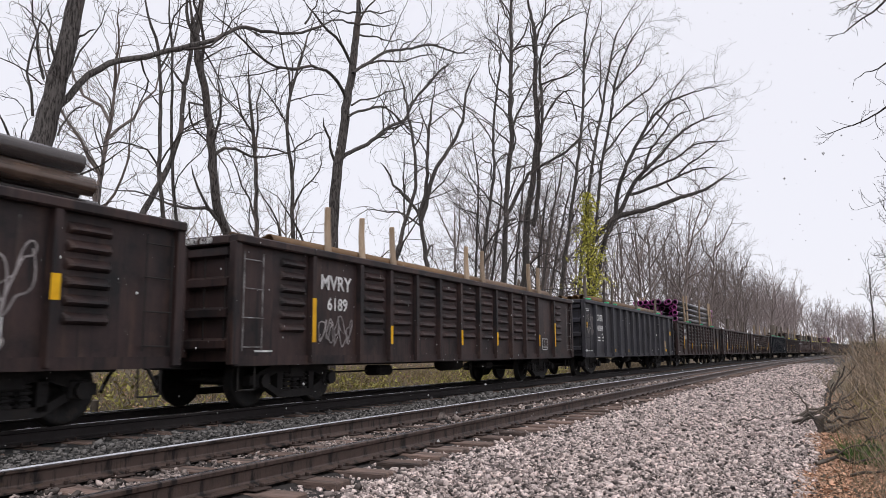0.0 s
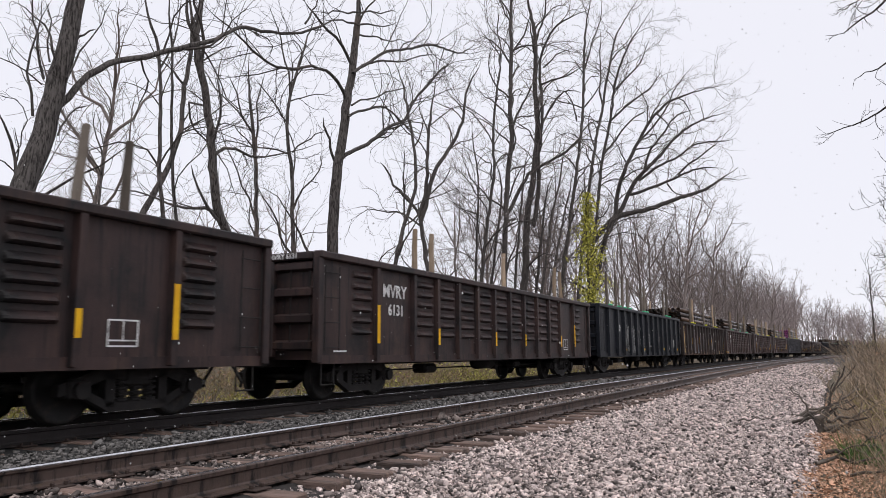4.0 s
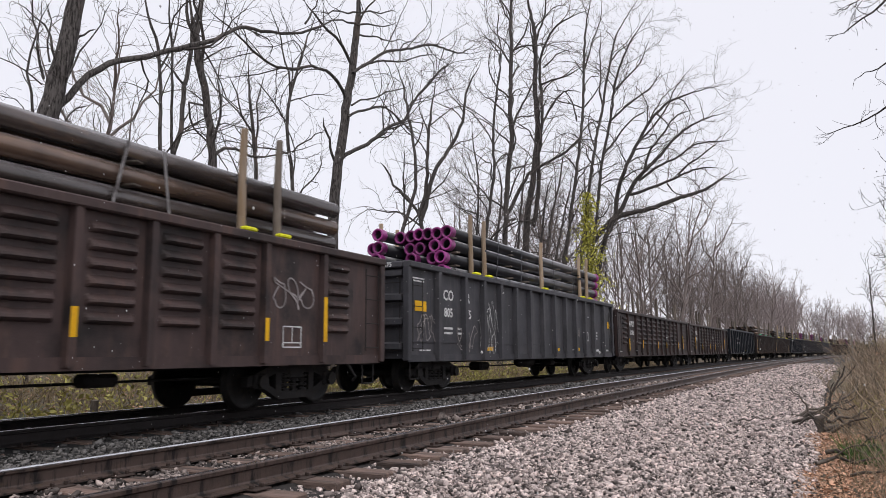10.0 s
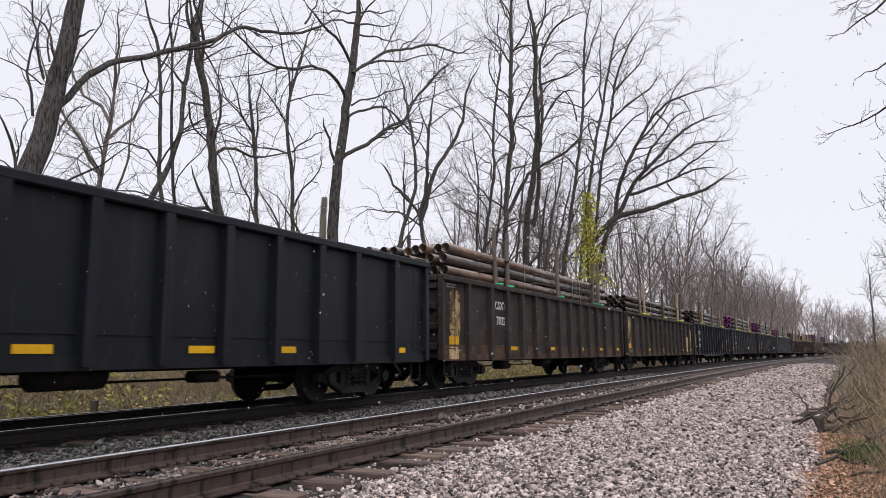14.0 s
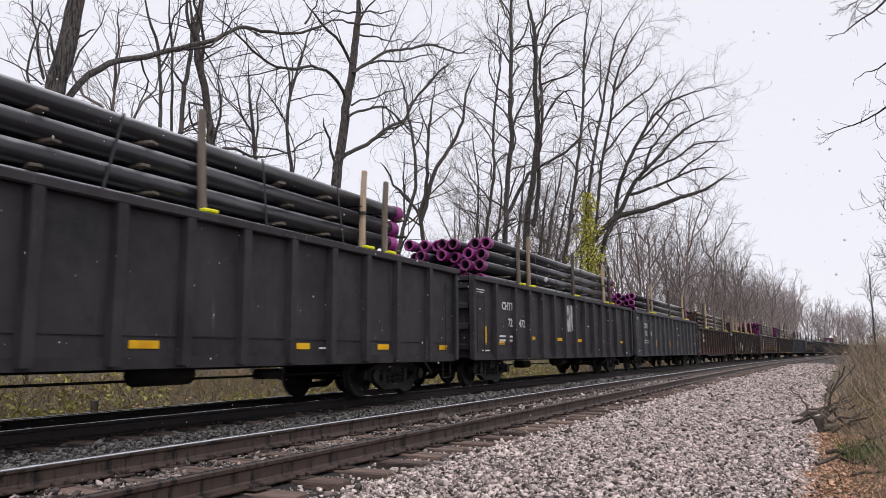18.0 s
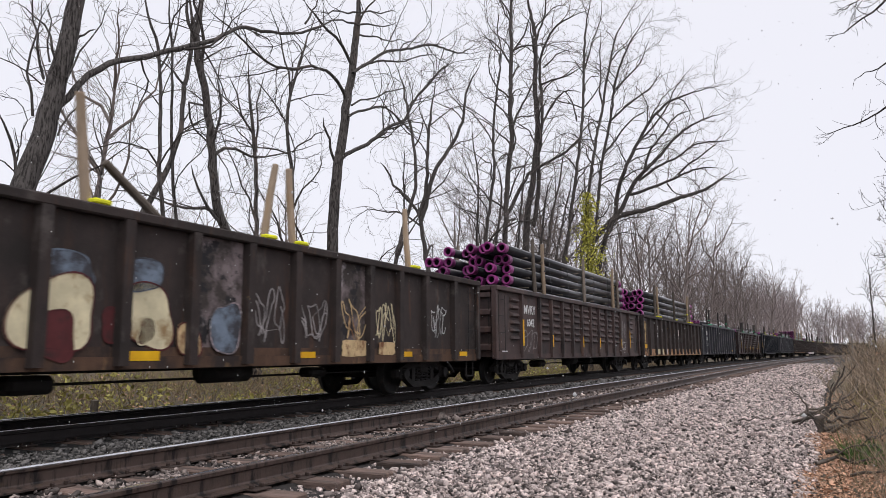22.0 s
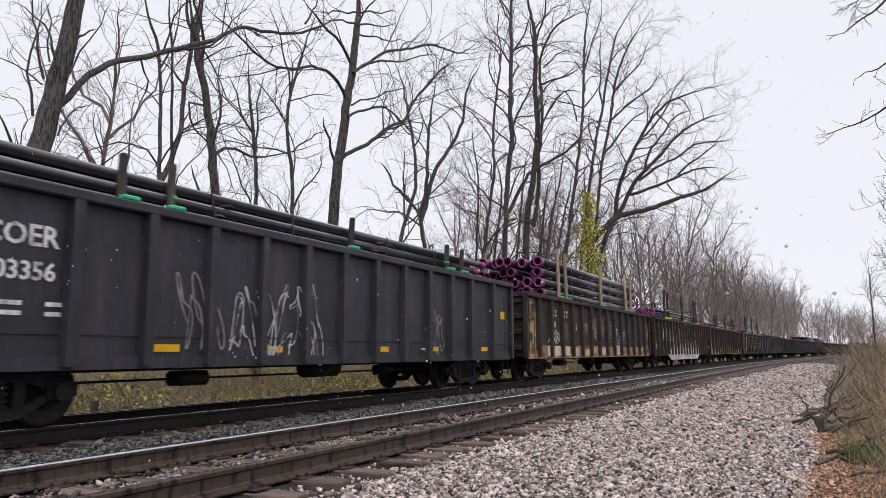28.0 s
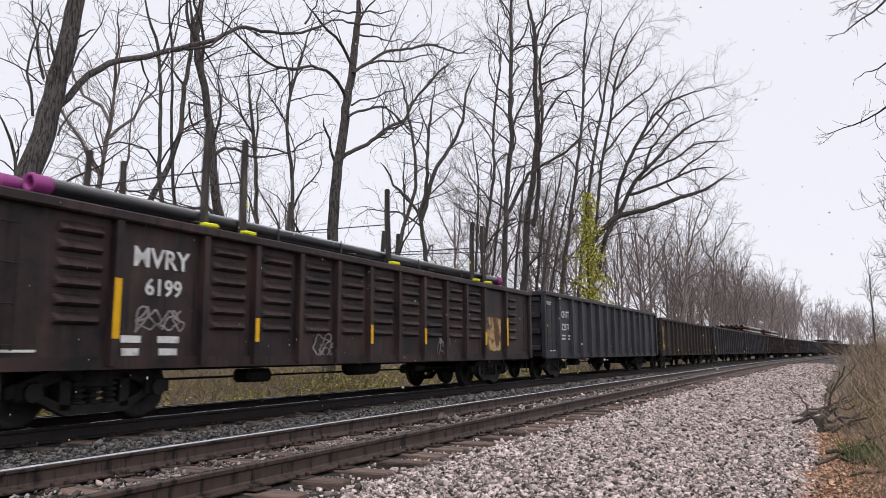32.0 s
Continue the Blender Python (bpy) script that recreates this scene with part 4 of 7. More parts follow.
def gondola(k, style="louver", mat=None, top=2.64, bays=11, fish=False, bulkhead=False, marks=(), stripes=(), sprays=(), flakes=(), panels=None, stencils=(), band=None, band_top=1.12, end_text="", label="", pale=False, plain=False, bubbles=()):
    """One open-topped steel car, its middle at the origin, its leading end at -y, its seen side at +x."""
    mat = mat or BROWN
    car = tagged(new("gondola_car"), label, "railway car", "cars of the freight train")
    sill, edge = 0.7, 1.45
    part("floor", cached(("floor",), lambda: boxed(-1.43, 1.43, -HALF + 0.13, HALF - 0.13, 1.0, 1.08), UNDER), None, car)
    part("centre_sill", cached(("centre_sill",), lambda: boxed(-0.33, 0.33, -HALF, HALF, 0.62, 0.99, bevel=0.02), UNDER), None, car)
    if not plain:
        part("air_reservoir", cached(("air_reservoir",), reservoir, UNDER, True), None, car)
        part("brake_rod", cached(("brake_rod",), lambda: rod(bmesh.new(), (0.55, -5.0, 0.5), (0.55, 5.0, 0.5), 0.018, 6), UNDER), None, car)
        part("train_pipe", cached(("train_pipe",), lambda: rod(bmesh.new(), (1.1, -5.2, 0.68), (1.1, 5.2, 0.68), 0.022, 6), UNDER), None, car)
        part("brake_lever", cached(("brake_lever",), lambda: boxed(0.45, 0.85, -3.1, -2.5, 0.4, 0.62, bevel=0.06), UNDER), None, car)
        part("brake_lever", cached(("brake_lever", 2), lambda: boxed(0.6, 0.9, 2.3, 2.8, 0.45, 0.62, bevel=0.05), UNDER), None, car)
    for s in (-1, 1):
        part("coupler", cached(("coupler",), coupler, UNDER), None, car, at=pose(0, s * (HALF + 0.6), 0, 0, 0, 0 if s < 0 else 180))
        truck(car, s * (HALF - 2.05), plain)
    louver = style == "louver"
    widths = LOUVER_BAYS if louver else [2 * HALF / bays] * bays if bays in (15, 19) else RIB_BAYS
    bays = len(widths)
    ridged = [0, 1, 0] + [1] * 9 + [0, 1, 0] if louver else [0] * bays
    tot, y, lines = sum(widths), -HALF, []
    if plain:
        def sheet():
            bm = boxed(edge - 0.012, edge, -HALF, HALF, sill, top - 0.1)
            yy = -HALF
            for w in widths[:-1]:
                yy += w * 2 * HALF / tot
                box(bm, edge, edge + 0.1, yy - 0.06, yy + 0.06, sill, top - 0.1)
            return bm
        part("side_sheet", cached(("side_sheet", top, louver, bays), sheet, mat), None, car)
    else:
        for i, (w, rd) in enumerate(zip(widths, ridged)):
            w = w * 2 * HALF / tot
            pm = (panels or {}).get(i, mat)
            part("side_panel", cached(("side_panel", round(w, 3), rd, top), lambda: louver_panel(w, sill, top - 0.1, 6 if rd else 0), pm), None, car, at=pose(edge, y + w / 2, 0))
            if i and not (louver and i in (1, len(widths) - 1)):
                lines.append(y)
                part("side_post", cached(("side_post", top, louver), lambda: post_bar(sill + 0.02, top - 0.1, 0.1, 0.13) if louver else post_bar(sill + 0.02, top - 0.1, 0.118, 0.19), mat), None, car, at=pose(edge, y, 0))
            y += w
    part("top_chord", cached(("top_chord", top), lambda: boxed(edge - 0.06, edge + 0.125, -HALF, HALF, top - 0.13, top, bevel=0.02), mat), None, car)
    part("side_sill", cached(("side_sill",), lambda: boxed(edge + 0.001, edge + 0.03, -HALF + 0.08, HALF - 0.08, sill - 0.02, sill + 0.13), band or mat), None, car)
    if band:
        part("lower_plate", cached(("lower_plate", band_top), lambda: boxed(edge + 0.001, edge + 0.01, -HALF + 0.08, HALF - 0.08, sill + 0.132, band_top), band), None, car, "bare rusty plate along the foot of the side")
    if not louver and not band and not plain:
        part("seam", cached(("seam",), lambda: boxed(edge + 0.001, edge + 0.02, -HALF + 0.1, HALF - 0.1, 1.085, 1.105), mat), None, car, "welded seam along the foot of the side")
    if fish:
        part("fish_belly", cached(("fish_belly", fish), lambda: fish_belly(fish), PINK_PLATE if fish < 0.5 else mat), None, car, "deepened sill between the trucks")
    part("far_side", cached(("far_side", top), lambda: far_side(edge, sill, top), mat), None, car)
    for s in (-1, 1):
        part("corner_post", cached(("corner_post", top), lambda: boxed(-0.05, 0.09, -0.07, 0.07, sill, top - 0.1, bevel=0.015), mat), None, car, at=pose(edge + 0.001, s * (HALF - 0.065), 0))
        add_end(car, s, edge, top, mat, bulkhead, plain)
        if not plain:
            add_ladder(car, pose(edge + 0.02, s * (HALF - 0.42), 0.9), pale)
            part("stirrup", cached(("stirrup",), stirrup, UNDER), None, car, at=pose(edge - 0.02, s * (HALF - 0.42), sill))
    for text, size, ty, tz in marks:
        writing(text, size, WHITE if (panels or {}).get(6) is not SPRAY_FULL else SPRAY_BLACK, car, ty, tz, edge + 0.016)
    for sy, sz, w, h in stripes:
        xs = edge + (0.034 if sz - h / 2 < 0.84 else 0.012)
        for ly in lines:
            if w > h and abs(sy - ly) < w / 2 + 0.08:
                sy = ly + 0.09 + w / 2
            if abs(sy - ly) < 0.09 and h > w:
                xs = edge + 0.102
        part("reflective_stripe", cached(("reflective_stripe", w, h), lambda: boxed(0, 0.003, -w / 2, w / 2, -h / 2, h / 2), YELLOW), None, car, "yellow reflective tape", at=pose(xs, sy, sz))
    for sd, sy, sz, w, h, m in sprays:
        part("spray_drawing", cached(("spray_drawing", sd, w, h), lambda: scrawl(sd, w, h, 0.07 if sd > 900 else 0.016 if m is SPRAY_BLACK else 0.013), m), None, car, "sprayed outline lettering, not readable", at=pose(edge + (0.107 if w > 1.3 else 0.012), sy, sz))
    for n, (ya, yb, za, zb, fill, rim) in enumerate(bubbles):
        w, h = yb - ya, zb - za
        at = (edge + (0.036 if za < 0.84 else 0.014) + 0.001 * (n % 4), (ya + yb) / 2, (za + zb) / 2)
        part("spray_letter", bubble(k * 40 + n, w, h), fill, car, "rounded sprayed letter, not readable", at=pose(*at))
        part("spray_outline", bubble(k * 40 + n, w, h, 0.022), rim, car, "line drawn round a sprayed letter", at=pose(at[0] + 0.005, *at[1:]))
    for sd, sy, sz, w, h, m in flakes:
        part("paint_patch", cached(("paint_patch", sd, w, h), lambda: blotch(sd, w, h), m), None, car, "ragged patch of paint", at=pose(edge + (0.034 if sz - h / 2 < 0.84 else 0.012), sy, sz))
    for sy, sz, w, h in stencils:
        part("stencil_line", cached(("stencil_line", w, h), lambda: boxed(0, 0.003, -w / 2, w / 2, -h / 2, h / 2), CHALK if mat is RUST else WHITE), None, car, "line of small stencilling, not readable", at=pose(edge + (0.034 if sz < 0.84 else 0.008), sy, sz))
    if end_text:
        writing(end_text, 0.13, WHITE, car, -HALF - 0.012, top - 0.115, 0.75, end=True)
    return car


def far_side(edge, sill, top):
    bm = boxed(-edge, -edge + 0.012, -HALF, HALF, sill, top - 0.1)
    box(bm, -edge - 0.12, -edge + 0.06, -HALF, HALF, top - 0.13, top)
    for i in range(1, 13):
        yy = -HALF + i * 2 * HALF / 13
        box(bm, -edge - 0.09, -edge, yy - 0.05, yy + 0.05, sill, top - 0.1)
    return bm


def fish_belly(low):
    """The sill plate that hangs deeper between the trucks."""
    bm = bmesh.new()
    prof = [(-4.9, 0.72), (-4.1, low), (4.1, low), (4.9, 0.72)]
    x0, x1 = 1.435, 1.462
    if low < 0.5:
        prof += [(4.6, 1.1), (-3.9, 1.1)]
        x0, x1 = 1.4805, 1.488
    a = [bm.verts.new((x0, y, z)) for y, z in prof]
    b = [bm.verts.new((x1, y, z)) for y, z in prof]
    bm.faces.new(a)
    bm.faces.new(b[::-1])
    n = len(prof)
    for i in range(n):
        bm.faces.new((a[i], b[i], b[(i + 1) % n], a[(i + 1) % n]))
    bmesh.ops.recalc_face_normals(bm, faces=bm.faces[:])
    return bm


def reservoir():
    bm = rod(bmesh.new(), (0.75, -0.2, 0.6), (0.75, 0.85, 0.6), 0.17, 14)
    bmesh.ops.bevel(bm, geom=[e for e in bm.edges if abs(e.verts[0].co.y - e.verts[1].co.y) < 0.01], offset=0.05, segments=2, affect="EDGES")
    return bm


def end_rib():
    """One outward fold across a car's end."""
    bm = extrude([(0, -0.1), (-0.1, -0.055), (-0.1, 0.055), (0, 0.1)], -1.36, 1.36)
    bmesh.ops.rotate(bm, verts=bm.verts[:], cent=(0, 0, 0), matrix=Matrix.Rotation(math.pi / 2, 3, "Z"))
    return bm


# ---- loads ----
def pipe_mesh(r, length):
    bm = bmesh.new()
    seg = 16
    prof = [(r - 0.014, 0.6), (r - 0.014, 0.0), (r, 0.0), (r, length), (r - 0.014, length), (r - 0.014, length - 0.6)]
    rings = [[bm.verts.new((q * math.cos(2 * math.pi * i / seg), d - length / 2, q * math.sin(2 * math.pi * i / seg))) for i in range(seg)] for q, d in prof]
    for a, b in zip(rings, rings[1:]):
        for i in range(seg):
            bm.faces.new((a[i], a[(i + 1) % seg], b[(i + 1) % seg], b[i]))
    bm.faces.new(rings[0])
    bm.faces.new(rings[-1][::-1])
    bmesh.ops.recalc_face_normals(bm, faces=bm.faces[:])
    return bm


def ring_mesh(r):
    """A flared plastic thread protector."""
    bm = bmesh.new()
    seg = 14
    prof = [(r - 0.03, 0.05), (r - 0.03, -0.03), (r + 0.012, -0.05), (r + 0.024, -0.02), (r + 0.014, 0.0), (r + 0.014, 0.2), (r + 0.002, 0.21)]
    rings = [[bm.verts.new((q * math.cos(2 * math.pi * i / seg), d, q * math.sin(2 * math.pi * i / seg))) for i in range(seg)] for q, d in prof]
    for a, b in zip(rings, rings[1:]):
        for i in range(seg):
            bm.faces.new((a[i], a[(i + 1) % seg], b[(i + 1) % seg], b[i]))
    bmesh.ops.recalc_face_normals(bm, faces=bm.faces[:])
    return bm


def stake_mesh(h, w=0.128):
    """A hewn pole, slightly crooked and rounded at the head."""
    bm = bmesh.new()
    rings = []
    for q, k, dx, dy in ((0, 1.08, 0, 0), (0.35, 1.0, 0.012, -0.01), (0.7, 0.93, -0.004, 0.014), (0.985, 0.86, 0.02, 0.01), (1.0, 0.74, 0.02, 0.01)):
        rings.append([bm.verts.new((dx + 0.5 * w * k * math.cos(0.7 * i), dy + 0.5 * w * k * math.sin(0.7 * i), h * q)) for i in range(9)])
    for a, b in zip(rings, rings[1:]):
        for i in range(9):
            bm.faces.new((a[i], a[(i + 1) % 9], b[(i + 1) % 9], b[i]))
    bm.faces.new(rings[0][::-1])
    bm.faces.new(rings[-1])
    return bm


def pipe_load(k, mat=None, r=0.14, layers=4, across=9, spacer=0.05, y0=-6.5, y1=6.3, crest=3.8, top=2.64, caps=False, ragged=0.3, label="", spacers=(), straps=(), second=None):
    """Pipes stacked in an open car; crest is the height of the top row's upper edge."""
    load = tagged(new("pipe_stack"), label, "pipes", "pipe loads of the train")
    rnd = random.Random(100 + k)
    L = y1 - y0
    step = 2 * r + spacer
    span = 2.56 - 2 * r
    mat = mat or PIPE_DARK
    for j in range(layers):
        z = crest - r - step * j
        for i in range(across):
            if j and j < layers - 1 and 1 < i < across - 1 and k % 2 and i % 3 == 2:
                continue
            if j == 0 and i > across - 1 - (k % 3):
                continue
            x = span / 2 - span * i / (across - 1)
            dy = rnd.uniform(-ragged, ragged) if i else rnd.uniform(-0.5, 0.3) * ragged
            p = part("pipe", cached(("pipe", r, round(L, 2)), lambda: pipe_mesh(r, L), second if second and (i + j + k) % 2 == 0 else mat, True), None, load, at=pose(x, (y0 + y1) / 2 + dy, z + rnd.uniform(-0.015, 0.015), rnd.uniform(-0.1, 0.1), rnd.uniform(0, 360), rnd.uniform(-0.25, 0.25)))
            if caps:
                part("thread_protector", cached(("thread_protector", r), lambda: ring_mesh(r), PURPLE, True), None, p, "purple plastic end ring", at=pose(0, -L / 2, 0))
                if i == 0 or j == 0 and i < 4:
                    part("thread_protector", cached(("thread_protector", r), lambda: ring_mesh(r), PURPLE, True), None, p, "purple plastic end ring", at=pose(0, L / 2, 0, 0, 0, 180))
    for y in spacers:
        for j in range(layers):
            z = crest - 2 * r - spacer - step * j
            if z > top - 0.1:
                part("spacer", cached(("spacer", spacer), lambda: boxed(-0.3, 0.12, -0.07, 0.07, 0.004, max(0.03, spacer - 0.004), bevel=0.006), STAKE), None, load, "timber spacer", at=pose(1.22, y + rnd.uniform(-0.15, 0.15), z, 0, 0, rnd.uniform(-25, 25)))
    for y in straps:
        h = crest - top
        part("strap", cached(("strap", round(h, 2)), lambda: boxed(0, 0.004, -0.02, 0.02, 0, h), STRAP if mat is PIPE_DARK else GRAB), None, load, "steel band round the pipes", at=pose(1.29, y, top, rnd.uniform(-14, 14), 0, 0))
    return load


def stake_set(k, top, head, spots, mat, foot=None, lean=3.0, ties=True, other=None):
    """Upright timbers wedged against the side of a car, with their painted feet and cross wires."""
    rnd = random.Random(300 + k)
    st = tagged(new("timber_stakes"), "upright timber stakes wedged along a railway car side", "stakes", "stakes of the train")
    for n, y in enumerate(spots):
        h = head - top + 0.3 + rnd.uniform(-0.06, 0.05)
        m = other if other and n % 2 else mat
        part("stake", cached(("stake", round(h, 2)), lambda: stake_mesh(h), m), None, st, at=pose(1.345, y, top - 0.3, rnd.uniform(-lean, lean), rnd.uniform(-2, 1), rnd.uniform(-8, 8)))
        if ties and n % 2:
            part("banding", cached(("banding",), lambda: rod(bmesh.new(), (0, 0, 0), (0, 0, 0.045), 0.074, 9), foot if foot and k > 23 else STRAP), None, st, "band wrapped round the stake", at=pose(1.35, y, top + (0.3 if k > 23 else 0.45) * (head - top)))
        if foot:
            part("foot_wedge", cached(("foot_wedge",), lambda: boxed(-0.05, 0.09, -0.13, 0.13, 0, 0.07, bevel=0.022), foot), None, st, "bright painted wedge", at=pose(1.45, y + rnd.uniform(-0.05, 0.05), top + 0.002, 0, 0, rnd.uniform(-8, 8)))
        if ties:
            part("cross_tie", cached(("cross_tie",), lambda: rod(bmesh.new(), (-2.6, 0, 0), (0, 0, 0), 0.012, 5), STRAP), None, st, "wire across the load", at=pose(1.34, y, top + 0.55 * (head - top), 0, rnd.uniform(-3, 3), 0))
            part("stake", cached(("stake", round(h, 2)), lambda: stake_mesh(h), m), None, st, at=pose(-1.345, y, top - 0.3, rnd.uniform(-lean, lean), rnd.uniform(-1, 2), rnd.uniform(-8, 8)))
    return st

# ---- the place ----
build_ground()
build_beds()

g = Growing(1, (0.2, 1.5, 2.2, 0.75))
g.trunk(-12.5, 0.242, 0.124, 8.04, 3.70, 8.12, 3.97, 8.28, 4.54, 8.43, 5.22, 8.57, 5.93, 8.68, 6.53, 8.76, 7.14, 8.83, 7.75, 8.89, 8.49, 8.92, 9.35)
g.limb(-12.5, 0.069, 0.026, 8.57, 5.46, 8.75, 5.76, 8.95, 6.00, 9.15, 6.18, 9.76, 6.72, 10.44, 7.26, 11.18, 7.80, 11.58, 8.05, 12.92, 8.60, 13.92, 9.11, 15.04, 9.64, 16.02, 10.26, 16.82, 10.72, 17.69, 11.14)
g.limb(-12.8, 0.027, 0.011, 8.50, 6.07, 8.41, 6.38, 8.32, 6.68, 8.24, 6.99, 8.18, 7.30, 8.13, 7.73)
g.limb(-12.3, 0.015, 0.006, 8.14, 5.75, 7.98, 5.82, 7.85, 5.88, 7.65, 5.98, 7.34, 5.99, 7.06, 5.94)
g.limb(-13.1, 0.027, 0.008, 8.53, 5.40, 8.44, 5.77, 8.36, 6.19, 8.37, 6.65, 8.41, 6.98, 8.58, 7.42, 8.72, 7.84)
g.limb(-12.2, 0.018, 0.008, 8.19, 6.18, 8.08, 6.41, 8.15, 6.71, 8.16, 7.16, 8.02, 7.31)
g.limb(-12.3, 0.021, 0.007, 8.62, 6.02, 8.74, 6.34, 8.86, 6.67, 8.97, 6.92, 9.20, 7.25, 9.41, 7.60, 9.51, 8.01)
g.limb(-12.8, 0.023, 0.012, 9.13, 7.14, 9.30, 7.28, 9.54, 7.52)
g.limb(-12.5, 0.032, 0.013, 16.02, 10.26, 16.35, 10.78, 16.66, 11.36)
g.limb(-12.2, 0.021, 0.008, 8.45, 4.86, 8.54, 5.16, 8.73, 5.46, 9.08, 5.65)
g.done("leaning old tree with rough bark and a long low limb")
g = Growing(2)
g.trunk(-15.5, 0.056, 0.024, 9.87, 4.36, 9.82, 5.05, 9.68, 5.53, 9.47, 5.92, 9.25, 6.18, 9.02, 6.48)
g.limb(-15.5, 0.019, 0.007, 9.81, 5.12, 9.84, 5.45, 9.68, 5.85)
g.done()
g = Growing(3)
g.trunk(-17, 0.046, 0.015, 13.13, 5.15, 13.13, 5.70, 13.20, 6.26, 13.11, 6.56, 12.88, 6.74, 12.66, 6.91, 12.75, 7.41, 12.75, 7.65)
g.limb(-17, 0.019, 0.008, 13.11, 6.56, 13.24, 6.71, 13.50, 6.90)
g.limb(-17, 0.023, 0.009, 13.13, 5.70, 12.84, 6.10, 12.48, 6.35, 12.06, 6.37)
g.limb(-17, 0.015, 0.008, 13.11, 6.56, 13.00, 7.09, 12.83, 7.44)
g.done()
g = Growing(4)
g.trunk(-17, 0.105, 0.045, 14.45, 4.74, 14.96, 5.59, 15.28, 6.16, 15.49, 6.73, 15.70, 7.32, 15.85, 7.80, 15.81, 8.43, 15.90, 9.19, 16.02, 9.97, 16.13, 10.57, 16.07, 11.30, 15.93, 12.00, 15.73, 13.05)
g.limb(-17, 0.026, 0.009, 15.90, 8.00, 16.18, 8.45, 16.35, 8.74)
g.limb(-17, 0.026, 0.009, 15.90, 9.19, 15.60, 9.27, 15.26, 9.51, 15.14, 9.91)
g.limb(-17, 0.022, 0.009, 15.77, 7.51, 16.14, 7.94, 16.96, 8.36, 17.96, 8.83)
g.done()
g = Growing(5)
g.trunk(-16.5, 0.073, 0.033, 14.87, 4.69, 14.68, 5.48, 14.60, 6.12, 14.57, 6.95, 14.56, 7.79, 14.53, 8.64, 14.41, 9.28, 14.39, 9.79, 14.27, 10.09, 14.00, 10.29, 13.82, 10.59, 13.80, 11.10, 13.85, 11.99)
g.limb(-16.5, 0.033, 0.013, 14.46, 9.09, 14.69, 9.47, 14.89, 9.99, 15.11, 10.79, 15.15, 11.53)
g.limb(-16.5, 0.020, 0.008, 14.55, 7.96, 14.24, 8.29, 13.74, 8.37, 13.09, 8.23)
g.done()
g = Growing(6)
g.trunk(-16, 0.056, 0.025, 14.86, 4.72, 14.69, 5.59, 14.55, 6.88, 14.50, 7.70, 14.49, 8.53, 14.40, 9.01, 14.51, 9.56, 14.30, 10.00, 14.20, 10.98, 14.22, 12.04)
g.done()
g = Growing(7)
g.trunk(-14.5, 0.151, 0.064, 15.40, 4.19, 15.15, 4.44, 14.89, 4.75, 14.79, 5.13, 14.70, 5.91, 14.58, 6.68, 14.45, 7.45, 14.25, 8.03, 14.03, 8.60, 13.89, 9.03, 13.84, 9.49, 13.87, 10.00, 13.99, 10.46, 14.17, 11.12, 14.25, 12.01)
g.limb(-14.5, 0.055, 0.015, 15.15, 4.44, 14.71, 4.67, 14.34, 4.95, 14.11, 5.31, 13.88, 5.87)
g.limb(-14.5, 0.023, 0.009, 14.40, 7.59, 14.12, 7.79, 13.71, 7.82, 13.37, 7.90)
g.limb(-14.5, 0.027, 0.010, 13.95, 8.70, 14.47, 9.12, 15.11, 9.60, 15.45, 9.80)
g.limb(-14.5, 0.054, 0.023, 13.88, 9.19, 13.61, 9.56, 13.52, 10.17, 13.34, 10.89)
g.done()
g = Growing(8)
g.trunk(-17, 0.097, 0.039, 19.38, 4.66, 19.24, 7.23, 19.11, 8.11, 18.92, 9.17, 18.74, 9.93, 18.73, 10.75, 18.68, 11.19)
g.limb(-17, 0.039, 0.014, 19.01, 8.49, 18.51, 8.85, 18.24, 9.37, 18.14, 9.73, 17.76, 10.20)
g.limb(-17, 0.039, 0.012, 19.24, 7.84, 19.29, 8.67, 19.11, 9.43, 19.26, 10.10, 19.59, 10.84)
g.limb(-17, 0.029, 0.009, 19.03, 7.99, 18.40, 8.32, 17.92, 8.58)
g.limb(-17, 0.025, 0.010, 19.22, 8.95, 19.96, 9.38, 20.41, 9.66)
g.done()
g = Growing(9)
g.trunk(-17.5, 0.096, 0.029, 22.02, 4.62, 21.83, 7.87, 21.71, 8.29, 21.49, 8.90, 21.42, 9.77, 21.56, 10.49, 21.61, 10.96, 21.81, 11.37, 22.13, 12.29, 22.46, 13.13, 22.87, 14.14, 23.34, 15.20)
g.limb(-17.5, 0.038, 0.016, 21.58, 10.84, 21.53, 11.39, 21.34, 12.01, 21.08, 12.59, 20.72, 13.13, 20.30, 13.86)
g.limb(-17.5, 0.033, 0.014, 21.84, 8.54, 22.24, 8.98, 23.24, 9.64, 24.08, 10.01)
g.limb(-17.5, 0.027, 0.012, 21.56, 10.49, 22.18, 10.87, 23.27, 11.31, 24.44, 11.64)
g.limb(-17.5, 0.032, 0.012, 21.39, 9.65, 20.85, 10.05, 20.19, 10.49, 19.57, 10.72)
g.done()
g = Growing(10, (0.2, 1.2, 2.0, 0.8))
g.trunk(-14, 0.204, 0.093, 19.63, 4.10, 19.67, 5.05, 19.70, 6.20, 19.87, 7.17, 20.12, 8.06, 20.26, 9.10, 20.52, 10.20, 20.78, 11.34, 20.94, 12.47, 21.02, 13.59, 21.11, 14.95)
